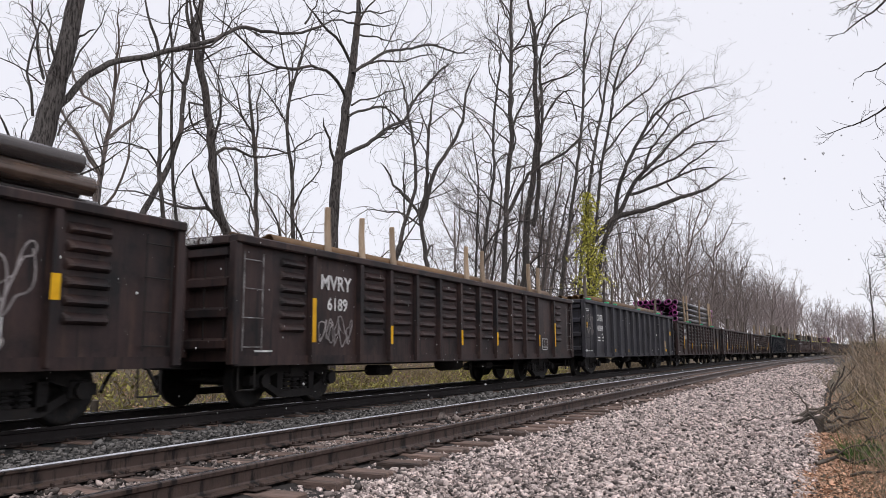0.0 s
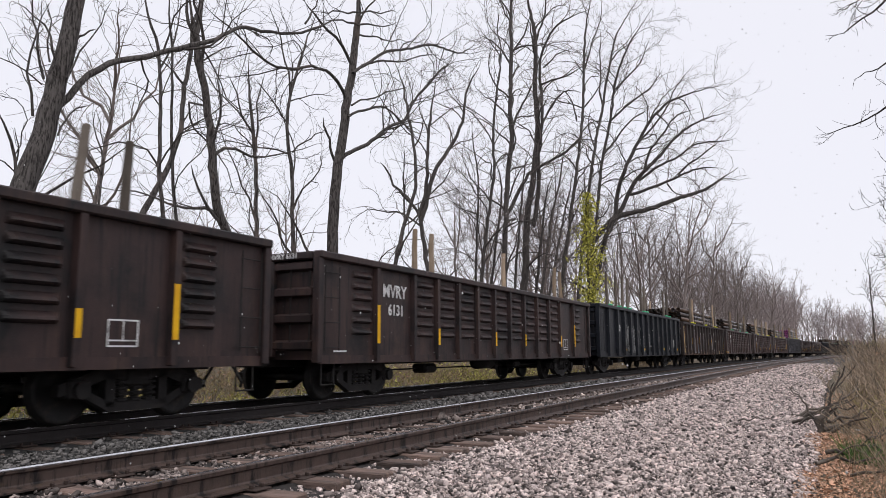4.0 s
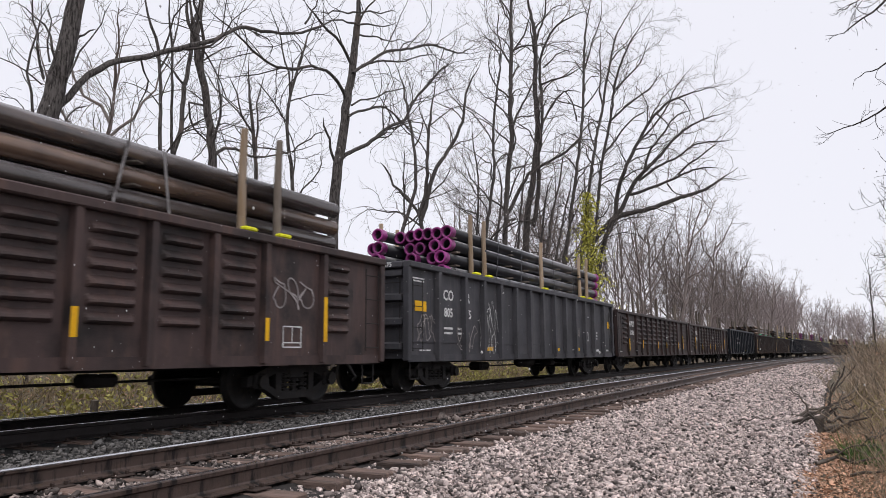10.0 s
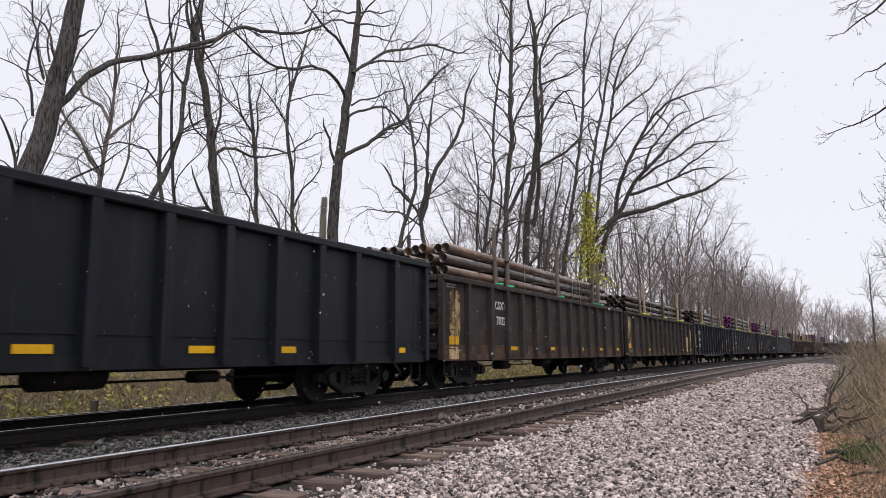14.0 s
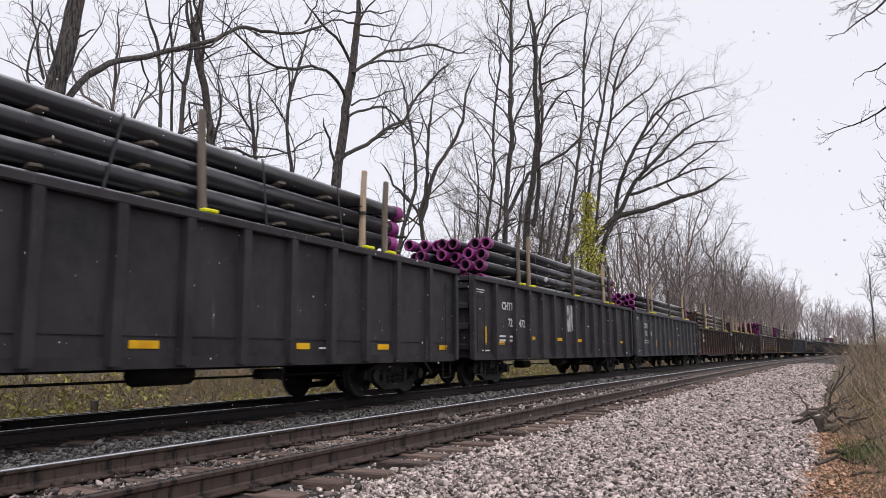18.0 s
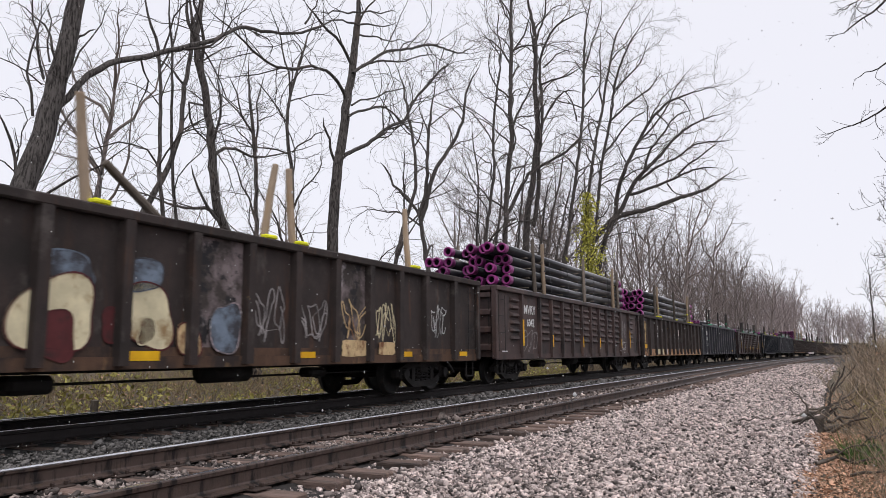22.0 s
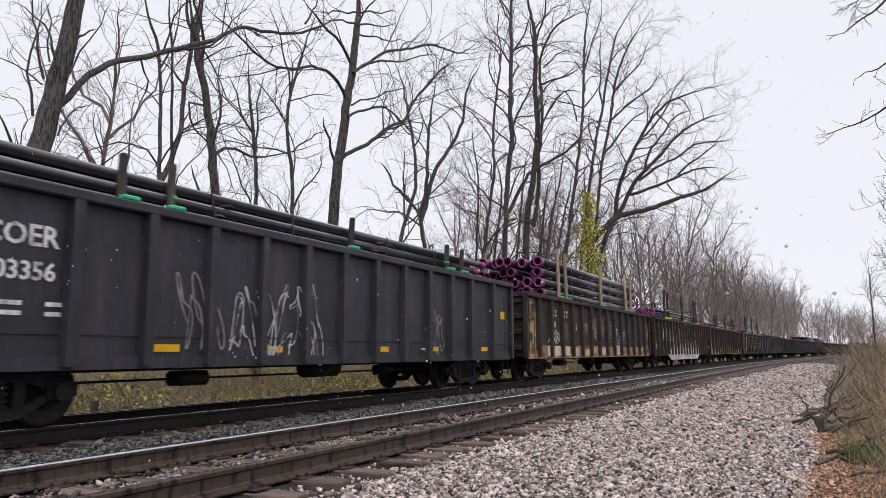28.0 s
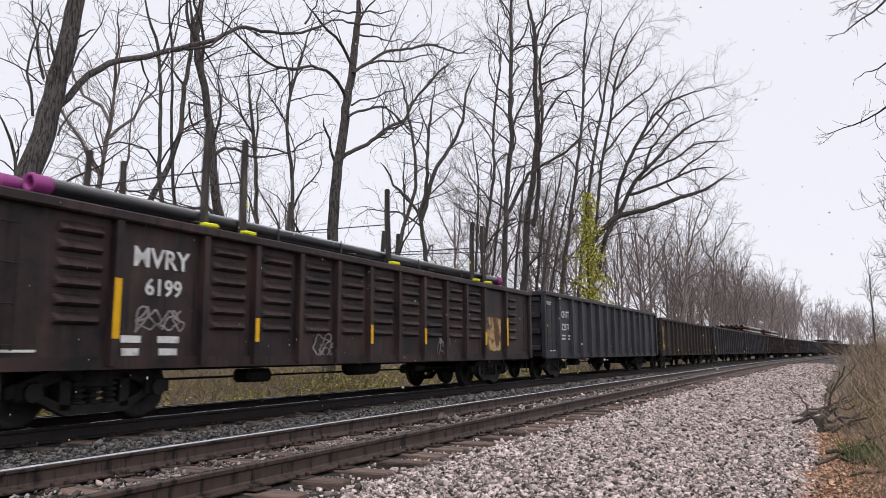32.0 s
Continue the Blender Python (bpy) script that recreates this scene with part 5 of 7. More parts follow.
g.limb(-14, 0.059, 0.015, 20.29, 9.55, 19.94, 10.01, 19.37, 10.22, 18.58, 10.15, 17.02, 9.59, 16.24, 9.47, 15.74, 9.50, 15.26, 9.59, 14.91, 9.72, 14.35, 9.79, 13.81, 9.89, 13.43, 10.17)
g.limb(-14, 0.060, 0.018, 20.61, 10.96, 20.24, 11.45, 19.66, 11.64, 18.85, 11.75, 18.22, 11.90, 17.77, 12.22)
g.limb(-13.8, 0.059, 0.028, 20.42, 10.55, 20.77, 10.92, 21.50, 11.40, 22.08, 11.96, 22.68, 12.35, 23.31, 12.48, 24.43, 12.78, 25.62, 13.31, 27.18, 13.95, 29.64, 15.03, 31.51, 16.33)
g.limb(-14.2, 0.041, 0.019, 21.56, 11.32, 22.72, 11.90, 23.56, 12.14, 24.67, 12.71, 25.86, 13.30, 27.69, 13.93)
g.limb(-13.7, 0.048, 0.017, 20.00, 8.83, 20.47, 9.22, 21.38, 9.59, 22.34, 9.78, 23.16, 9.81, 23.94, 9.76, 24.94, 9.63, 25.52, 9.47)
g.limb(-14.2, 0.077, 0.033, 20.12, 7.25, 20.38, 7.65, 21.07, 8.08, 21.99, 8.42, 23.17, 9.10, 24.01, 9.61, 24.68, 10.02, 25.00, 10.43, 25.37, 11.14, 25.52, 11.55, 26.11, 11.99, 26.87, 12.50, 27.68, 13.17, 29.23, 13.85)
g.limb(-13.8, 0.034, 0.017, 20.34, 9.36, 20.97, 9.80, 22.10, 10.22, 22.50, 10.50, 23.32, 10.93, 24.29, 11.32)
g.limb(-13.8, 0.047, 0.027, 19.39, 7.16, 19.06, 7.75, 18.83, 8.16, 18.70, 8.45)
g.limb(-14, 0.036, 0.014, 20.94, 12.25, 21.80, 12.49, 22.80, 12.78, 24.64, 13.41)
g.limb(-13.8, 0.035, 0.013, 20.63, 12.41, 21.68, 12.84, 23.52, 13.68)
g.limb(-14.2, 0.036, 0.014, 21.30, 13.21, 22.30, 13.75, 24.11, 14.49)
g.limb(-14, 0.041, 0.014, 20.97, 12.65, 20.33, 12.39, 19.81, 12.36, 19.00, 11.91)
g.limb(-13.8, 0.035, 0.014, 20.73, 12.94, 19.86, 12.56, 18.87, 12.17, 18.11, 11.78)
g.limb(-14, 0.032, 0.013, 22.84, 8.99, 22.67, 9.71, 22.71, 10.16, 23.24, 10.89)
g.done()
g = Growing(11, slant=1.978)
g.trunk(-17, 0.144, 0.033, 29.09, 5.68, 29.19, 6.75, 29.32, 7.68, 29.44, 8.36, 29.46, 9.44, 29.41, 10.54, 29.35, 11.37, 29.24, 12.49, 29.19, 13.61, 29.03, 14.46, 28.88, 15.32)
g.limb(-17, 0.039, 0.013, 29.41, 10.54, 29.56, 11.09, 29.62, 11.78, 29.56, 12.48)
g.limb(-17, 0.079, 0.026, 29.35, 7.82, 29.20, 8.22, 29.02, 8.50, 28.84, 9.18, 28.71, 9.86)
g.done()
g = Growing(12, slant=1.978)
g.trunk(-17, 0.168, 0.042, 31.64, 6.00, 31.55, 7.14, 31.51, 7.71, 31.64, 8.57, 31.70, 9.44, 31.69, 10.31, 31.72, 11.48, 31.76, 12.67, 31.83, 13.86, 31.95, 15.07)
g.limb(-17, 0.126, 0.028, 31.55, 7.42, 31.68, 8.51, 31.87, 9.44, 32.00, 10.02, 32.08, 10.89, 32.26, 11.77, 32.43, 12.36, 32.60, 12.95, 32.67, 13.85, 32.78, 15.05, 32.88, 15.96)
g.limb(-17, 0.084, 0.028, 31.51, 7.65, 31.36, 8.29, 31.26, 8.72, 30.98, 8.87)
g.done()
g = Growing(13, slant=1.978)
g.trunk(-16, 0.091, 0.030, 35.61, 6.43, 35.68, 9.22, 35.67, 10.79, 35.57, 12.07, 35.54, 13.03, 35.58, 14.00)
g.limb(-16, 0.046, 0.015, 35.67, 8.28, 35.31, 8.54, 35.03, 8.92)
g.done()
g = Growing(14, slant=1.978)
g.trunk(-15.5, 0.136, 0.038, 35.60, 6.40, 35.73, 8.55, 35.87, 10.73, 35.84, 12.31, 35.89, 13.91, 35.97, 15.53, 36.07, 16.83, 36.01, 17.49, 35.73, 18.16, 35.50, 18.99)
g.limb(-15.5, 0.045, 0.018, 36.07, 16.83, 36.05, 18.15, 35.97, 19.49, 36.08, 20.49)
g.done()
g = Growing(15, slant=1.978)
g.trunk(-15, 0.202, 0.078, 37.16, 6.24, 37.23, 9.41, 37.32, 11.35, 37.39, 12.65, 37.36, 14.30, 37.39, 15.97, 37.43, 17.65, 37.43, 19.36, 37.44, 21.08, 37.48, 23.53)
g.limb(-15, 0.078, 0.031, 37.39, 12.65, 37.50, 13.97, 37.70, 15.13, 38.00, 15.96, 38.11, 16.96)
g.limb(-15, 0.062, 0.023, 37.38, 17.24, 37.21, 17.92, 36.93, 18.61, 36.61, 18.96)
g.limb(-15, 0.062, 0.023, 37.43, 17.82, 37.66, 18.50, 37.89, 19.52, 37.97, 20.55)
g.limb(-15, 0.047, 0.023, 37.42, 19.70, 37.23, 20.56, 37.09, 21.43)
g.done()
g = Growing(16, slant=1.978)
g.trunk(-15.2, 0.288, 0.085, 41.09, 6.72, 41.16, 9.48, 41.30, 10.87, 41.39, 12.63, 41.49, 14.06, 41.47, 15.50, 41.44, 17.31, 41.48, 19.15, 41.48, 20.64, 41.38, 21.76, 41.28, 22.89, 41.25, 25.18)
g.limb(-15.2, 0.152, 0.034, 41.30, 8.43, 41.51, 10.87, 41.57, 12.99, 41.55, 15.50, 41.57, 17.31, 41.63, 18.78, 41.84, 19.89, 42.10, 21.00, 42.50, 21.74, 43.07, 22.49)
g.limb(-15.2, 0.068, 0.025, 41.58, 17.31, 42.05, 17.67, 42.45, 18.03, 42.80, 18.40)
g.limb(-15.2, 0.119, 0.051, 40.55, 8.96, 40.96, 10.88, 41.43, 11.75, 41.83, 12.45, 42.22, 13.16, 42.55, 13.94, 42.93, 13.68, 43.20, 13.46)
g.limb(-15.2, 0.068, 0.025, 41.65, 14.95, 41.86, 15.67, 42.12, 16.94, 42.59, 16.93, 42.75, 16.75)
g.limb(-15.2, 0.051, 0.017, 41.69, 18.41, 42.07, 19.33, 42.55, 19.69)
g.limb(-15.2, 0.068, 0.034, 41.49, 20.08, 41.73, 21.38, 41.79, 22.88, 41.89, 24.40)
g.done()
g = Growing(17, slant=1.978)
g.trunk(-15, 0.174, 0.058, 48.19, 7.55, 48.36, 9.51, 48.48, 11.49, 48.62, 13.10, 48.74, 15.12, 48.85, 16.76, 48.92, 18.83, 48.97, 20.92, 49.04, 23.46, 49.18, 25.17, 49.41, 27.33)
g.limb(-15, 0.058, 0.023, 48.68, 16.97, 48.56, 18.62, 48.26, 19.46, 47.99, 19.26)
g.limb(-15, 0.058, 0.023, 48.97, 20.92, 49.30, 22.60, 49.51, 24.31, 49.63, 26.03)
g.limb(-15, 0.058, 0.023, 48.94, 18.00, 49.24, 18.82, 49.63, 20.07)
g.done()
g = Growing(18, slant=1.978)
g.trunk(-14.6, 0.182, 0.051, 50.94, 7.85, 51.11, 10.73, 51.25, 12.81, 51.42, 14.92, 51.55, 16.62, 51.75, 18.34, 51.92, 20.51, 52.10, 22.26, 52.33, 24.47, 52.78, 26.04, 53.25, 27.61)
g.limb(-14.6, 0.061, 0.024, 51.47, 15.77, 51.26, 17.27, 51.38, 18.77)
g.limb(-14.6, 0.071, 0.024, 51.79, 18.77, 51.69, 20.51, 51.82, 22.71, 51.76, 24.93)
g.limb(-14.6, 0.061, 0.020, 52.10, 22.26, 52.60, 23.58, 53.09, 24.24)
g.done()
g = Growing(19, slant=1.978)
g.trunk(-14.2, 0.185, 0.052, 52.19, 7.97, 52.38, 10.48, 52.61, 14.73, 52.84, 16.90, 53.02, 18.65, 53.11, 20.41, 53.33, 22.19, 53.68, 23.99, 54.09, 25.34, 54.57, 26.93)
g.limb(-14.2, 0.072, 0.025, 53.11, 20.41, 53.59, 21.30, 54.20, 23.08, 54.42, 24.43)
g.limb(-14.2, 0.082, 0.025, 52.95, 17.99, 53.55, 19.30, 54.34, 20.40, 54.86, 22.17)
g.limb(-14.2, 0.082, 0.031, 52.68, 15.38, 53.22, 16.89, 53.72, 18.20, 54.31, 19.07)
g.done()
g = Growing(20, slant=1.978)
g.trunk(-14, 0.295, 0.032, 53.59, 7.70, 53.78, 9.40, 54.18, 10.90, 54.26, 12.84, 54.54, 14.59, 55.06, 16.79, 55.49, 18.48, 56.10, 19.82, 56.90, 20.58, 57.70, 21.02, 58.40, 21.38)
g.limb(-14, 0.231, 0.063, 53.39, 9.19, 53.79, 10.17, 54.18, 10.85, 54.77, 11.41, 55.35, 11.66, 55.93, 11.95, 56.71, 12.46, 57.30, 13.02, 57.80, 13.89, 58.34, 14.58)
g.limb(-14, 0.189, 0.032, 53.88, 10.17, 54.39, 11.54, 54.69, 12.62, 55.00, 13.71, 55.31, 14.80, 55.72, 15.90, 56.23, 17.00, 56.67, 17.53, 57.44, 18.37, 58.28, 19.30)
g.limb(-14, 0.126, 0.032, 54.69, 12.62, 55.38, 13.05, 55.96, 13.48, 56.36, 14.13, 56.86, 14.65, 57.57, 14.68, 58.01, 14.46)
g.limb(-14, 0.105, 0.025, 55.00, 13.71, 55.60, 14.58, 56.20, 15.45, 56.80, 16.24, 57.59, 16.76, 58.47, 16.97)
g.limb(-14, 0.105, 0.032, 55.21, 14.49, 55.43, 15.90, 55.86, 17.45, 56.47, 18.78, 57.07, 19.45)
g.limb(-14, 0.084, 0.025, 54.86, 16.13, 55.47, 17.68, 56.09, 19.46, 56.53, 21.27, 57.06, 22.86)
g.limb(-14, 0.063, 0.025, 55.96, 13.48, 56.23, 12.60, 56.62, 12.60)
g.limb(-14, 0.084, 0.025, 56.36, 14.13, 56.87, 15.22, 57.58, 16.23, 57.88, 16.76)
g.done()
g = Growing(21, slant=1.978)
g.trunk(-16, 0.135, 0.048, 47.32, 7.51, 47.48, 10.25, 47.76, 12.23, 47.87, 13.83, 47.98, 15.44)
g.done()
g = Growing(22, slant=1.978)
g.trunk(-16.5, 0.124, 0.051, 50.96, 7.98, 51.29, 11.32, 51.50, 13.02, 51.62, 14.73)
g.done()
g = Growing(23, slant=1.978)
g.trunk(-17, 0.128, 0.046, 44.27, 7.22, 44.37, 9.08, 44.48, 11.72, 44.58, 13.24, 44.72, 14.40)
g.done()
g = Growing(24, slant=1.978)
g.trunk(-16, 0.131, 0.047, 45.82, 7.33, 45.96, 9.61, 46.09, 11.92, 46.40, 13.09)
g.done()
g = Growing(25, slant=1.978)
g.trunk(-16, 0.112, 0.040, 38.11, 6.42, 38.27, 8.70, 38.35, 10.35, 38.22, 11.69, 38.04, 12.36)
g.done()


def grove():
    """Woods along the line: a few grown trees, set down again and again."""
    rnd = random.Random(3)
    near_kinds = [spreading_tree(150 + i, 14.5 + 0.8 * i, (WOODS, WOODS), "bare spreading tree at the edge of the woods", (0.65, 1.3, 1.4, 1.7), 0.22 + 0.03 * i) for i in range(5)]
    far_kinds = [spreading_tree(170 + i, 15 + 0.8 * i, (HAZE_WOOD, HAZE_WOOD), "bare spreading tree in the distant woods along the line", (0.6, 1.0, 1.0, 3.2), 0.22) for i in range(4)]
    edge = [(-13.6 - 2.6 * (i % 3) - 2.0 * rnd.random(), 62 + 3.6 * i + 2 * rnd.random()) for i in range(26)]
    inner = [(-20 - 14 * rnd.random(), 60 + 95 * rnd.random()) for _ in range(24)]
    behind = [(-30 - 25 * rnd.random(), 10 + 55 * rnd.random()) for _ in range(6)]
    away = [(-13.5 - 22 * rnd.random(), 158 + 110 * rnd.random()) for _ in range(58)] + [(-13 - 40 * rnd.random(), 265 + 200 * rnd.random()) for _ in range(40)] + [(6.0 + 12 * rnd.random(), 80 + 220 * rnd.random()) for _ in range(14)] + [(-12 + 44 * rnd.random(), 420 + 160 * rnd.random()) for _ in range(30)]
    placed = set()
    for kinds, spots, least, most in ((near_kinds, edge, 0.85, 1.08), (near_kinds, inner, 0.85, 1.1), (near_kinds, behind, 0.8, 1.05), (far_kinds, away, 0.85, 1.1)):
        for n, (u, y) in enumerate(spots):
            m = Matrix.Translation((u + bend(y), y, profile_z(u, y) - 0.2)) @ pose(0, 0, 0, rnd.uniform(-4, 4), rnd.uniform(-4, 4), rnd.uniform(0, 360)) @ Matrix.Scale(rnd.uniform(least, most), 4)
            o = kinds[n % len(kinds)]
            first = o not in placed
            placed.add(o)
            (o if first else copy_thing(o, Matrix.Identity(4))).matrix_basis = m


grove()

# the tree beside the camera's side of the line, whose boughs reach over
def near_tree():
    g = Growing(31, (0.0, 11.0, 9.0, 0.45), 0.01)
    g.trunk(5.2, 0.2, 0.08, 11.5, 2.0, 11.6, 5.0, 11.6, 9.0, 11.5, 13.0)

    def bough(r0, r1, bare, *xyz):
        g.spread(np.array(xyz, float).reshape(-1, 3) - g.origin, r0, r1, None if bare else 1, 7, 0.006)

    bough(0.05, 0.02, True, 5.0, 11.6, 6.0, 3.0, 11.3, 6.6, 1.9, 11.0, 6.1, 1.15, 10.7, 5.45)
    bough(0.016, 0.004, False, 1.15, 10.7, 5.45, 0.95, 10.66, 5.24, 0.75, 10.66, 5.17, 0.6, 10.68, 5.02, 0.47, 10.7, 5.03)
    bough(0.014, 0.004, False, 1.4, 10.8, 5.75, 1.15, 10.7, 5.52, 0.9, 10.63, 5.5, 0.62, 10.6, 5.36)
    bough(0.04, 0.014, True, 5.0, 11.6, 5.6, 2.6, 11.4, 5.5, 1.15, 11.3, 4.78)
    bough(0.012, 0.004, False, 1.15, 11.3, 4.78, 1.0, 11.3, 4.67, 0.85, 11.3, 4.68, 0.7, 11.3, 4.58)
    bough(0.045, 0.018, True, 5.0, 11.6, 4.6, 2.6, 11.5, 4.7, 1.1, 11.45, 4.2)
    bough(0.014, 0.004, False, 1.1, 11.45, 4.2, 0.85, 11.48, 4.02, 0.62, 11.5, 4.03, 0.42, 11.55, 3.9, 0.25, 11.6, 3.9)
    g.done("bare tree on the near side with low reaching boughs", "trees on the near side")


near_tree()
for i, (x, y, h) in enumerate([(2.6, 26, 6.5), (3.2, 23, 7.5), (3.9, 30, 8.0), (2.3, 38, 5.0), (4.6, 27, 7.0), (3.4, 36, 8.0), (5.4, 33, 9.0)]):
    g = Growing(70 + i, (2.2, 2.4, 2.6, 0.9), 0.16)
    g.trunk(x, 0.045, 0.012, y, 0.5, y, h * 0.5, y + 0.2, h)
    g.done("slim leafless sapling among dry brush", "saplings on the near side", (BARK, TWIG))

stalks("woods_brush", "dense brown undergrowth at the foot of the woods", "brush", WOODS, 17, [(-26, -15, 60, 110, 260, 2.0, 5.0, 0.016), (-30, -14, 110, 220, 420, 2.5, 5.5, 0.03)], 0.3, 3, 4)
stalks("dry_weeds", "dry yellow-brown weeds and grass behind the far track", "weeds", WEED, 5, [(-16.5, -11.9, 2, 30, 2200, 0.08, 0.35, 0.006), (-22, -14, 4, 60, 2400, 0.15, 0.6, 0.008), (-15, -12.2, 30, 70, 1200, 0.2, 0.5, 0.01)], 0.8)
stalks("tall_weeds", "rank tan and olive weeds along the bank", "weeds", WEED, 15, [(-15.0, -12.8, 2, 34, 2600, 0.35, 0.95, 0.006), (-13.8, -12.6, 34, 75, 900, 0.4, 0.9, 0.008)], 0.6)
stalks("green_weeds", "low yellow-green weeds behind the far track", "weeds", LEAFY, 6, [(-16, -12.2, 4, 40, 2400, 0.08, 0.35, 0.01)], 0.6)
stalks("near_brush", "tangled brown dry brush beside the gravel", "brush", BRUSHWOOD, 7, [(0.45, 3.2, 9, 24, 900, 0.4, 1.3, 0.006), (0.9, 5.5, 20, 48, 1100, 0.8, 2.0, 0.009), (0.35, 2.0, 6, 10, 320, 0.3, 0.9, 0.004), (1.5, 9, 44, 110, 700, 1.0, 2.6, 0.014)], 0.45, 3, 3)
stalks("dark_brush", "dark tangled bramble stems beside the gravel", "brush", TWIG, 27, [(0.5, 2.6, 10, 22, 120, 0.5, 1.2, 0.005), (1.0, 4.5, 20, 46, 140, 0.9, 2.2, 0.008)], 0.45, 3, 4)
stalks("near_straw", "bleached tan grass blades among the brush", "grass", WEED, 8, [(0.1, 2.6, 5.5, 16, 1500, 0.12, 0.5, 0.0035), (0.5, 3.5, 15, 30, 900, 0.3, 0.8, 0.006)], 0.5)
stalks("olive_weeds", "olive green weeds among the dry brush", "weeds", LEAFY, 10, [(0.6, 3.0, 13, 28, 1000, 0.1, 0.5, 0.008)], 0.6)
stalks("green_clump", "clump of fresh green grass among fallen leaves", "grass", GRASSY, 9, [(0.22, 0.62, 9.4, 10.4, 260, 0.15, 0.38, 0.007)], 0.45)
litter("fallen_leaves", "russet fallen leaves along the edge of the gravel", LITTER, 11, [(-0.3, 1.6, 4.5, 12.6, 26000), (-0.05, 3.0, 12.6, 26, 7000)], 0.019)


def bank_foliage():
    """Small yellowed leaves still hanging on the weeds of the bank."""
    rs = np.random.RandomState(33)
    n = 15000
    u, y = -12.2 - 3.5 * rs.random_sample(n) ** 1.3, rs.uniform(2, 42, n)
    clump = np.clip(np.sin(y * 1.9) + np.sin(y * 0.7 + 1) + 0.8, 0.05, 2)
    c = np.stack([u + y * y / (2 * RADIUS), y, -0.4 + 0.75 * rs.random_sample(n) ** 1.4 * clump * 0.6], 1)
    v, f = leaf_quads(rs, c, 0.05)
    tagged(new("bank_foliage", quick_mesh("bank_foliage", v, f, LEAFY)), "small yellow-green leaves on bank weeds", "leaves", kind="stuff")


bank_foliage()


def brush_foliage(name, label, mat, seed, n, size):
    """Withered leaves that still hang in the brush beside the gravel."""
    rs = np.random.RandomState(seed)
    y = 8.5 + 32 * rs.random_sample(n) ** 1.4
    u = 0.5 + 0.02 * y + (1.6 + 0.05 * y) * rs.random_sample(n)
    clump = np.clip(0.55 + 0.5 * np.sin(y * 2.3 + u) + 0.4 * np.sin(u * 5 + y), 0.1, 1.4)
    c = np.stack([u + y * y / (2 * RADIUS), y, -0.35 + 0.16 * (u - 0.6) + (0.5 + 0.035 * y) * rs.random_sample(n) * clump], 1)
    v, f = leaf_quads(rs, c, size)
    tagged(new(name, quick_mesh(name, v, f, mat)), label, "leaves", kind="stuff")


brush_foliage("olive_leaves", "dull olive leaves hanging in dry brush", OLIVE, 35, 5000, 0.022)
brush_foliage("withered_leaves", "withered brown leaves hanging in dry brush", LITTER, 36, 4200, 0.02)
litter("bank_leaves", "brown fallen leaves on the bank behind the railway", LITTER, 12, [(-20, -11.8, 3, 40, 8000)], 0.045)


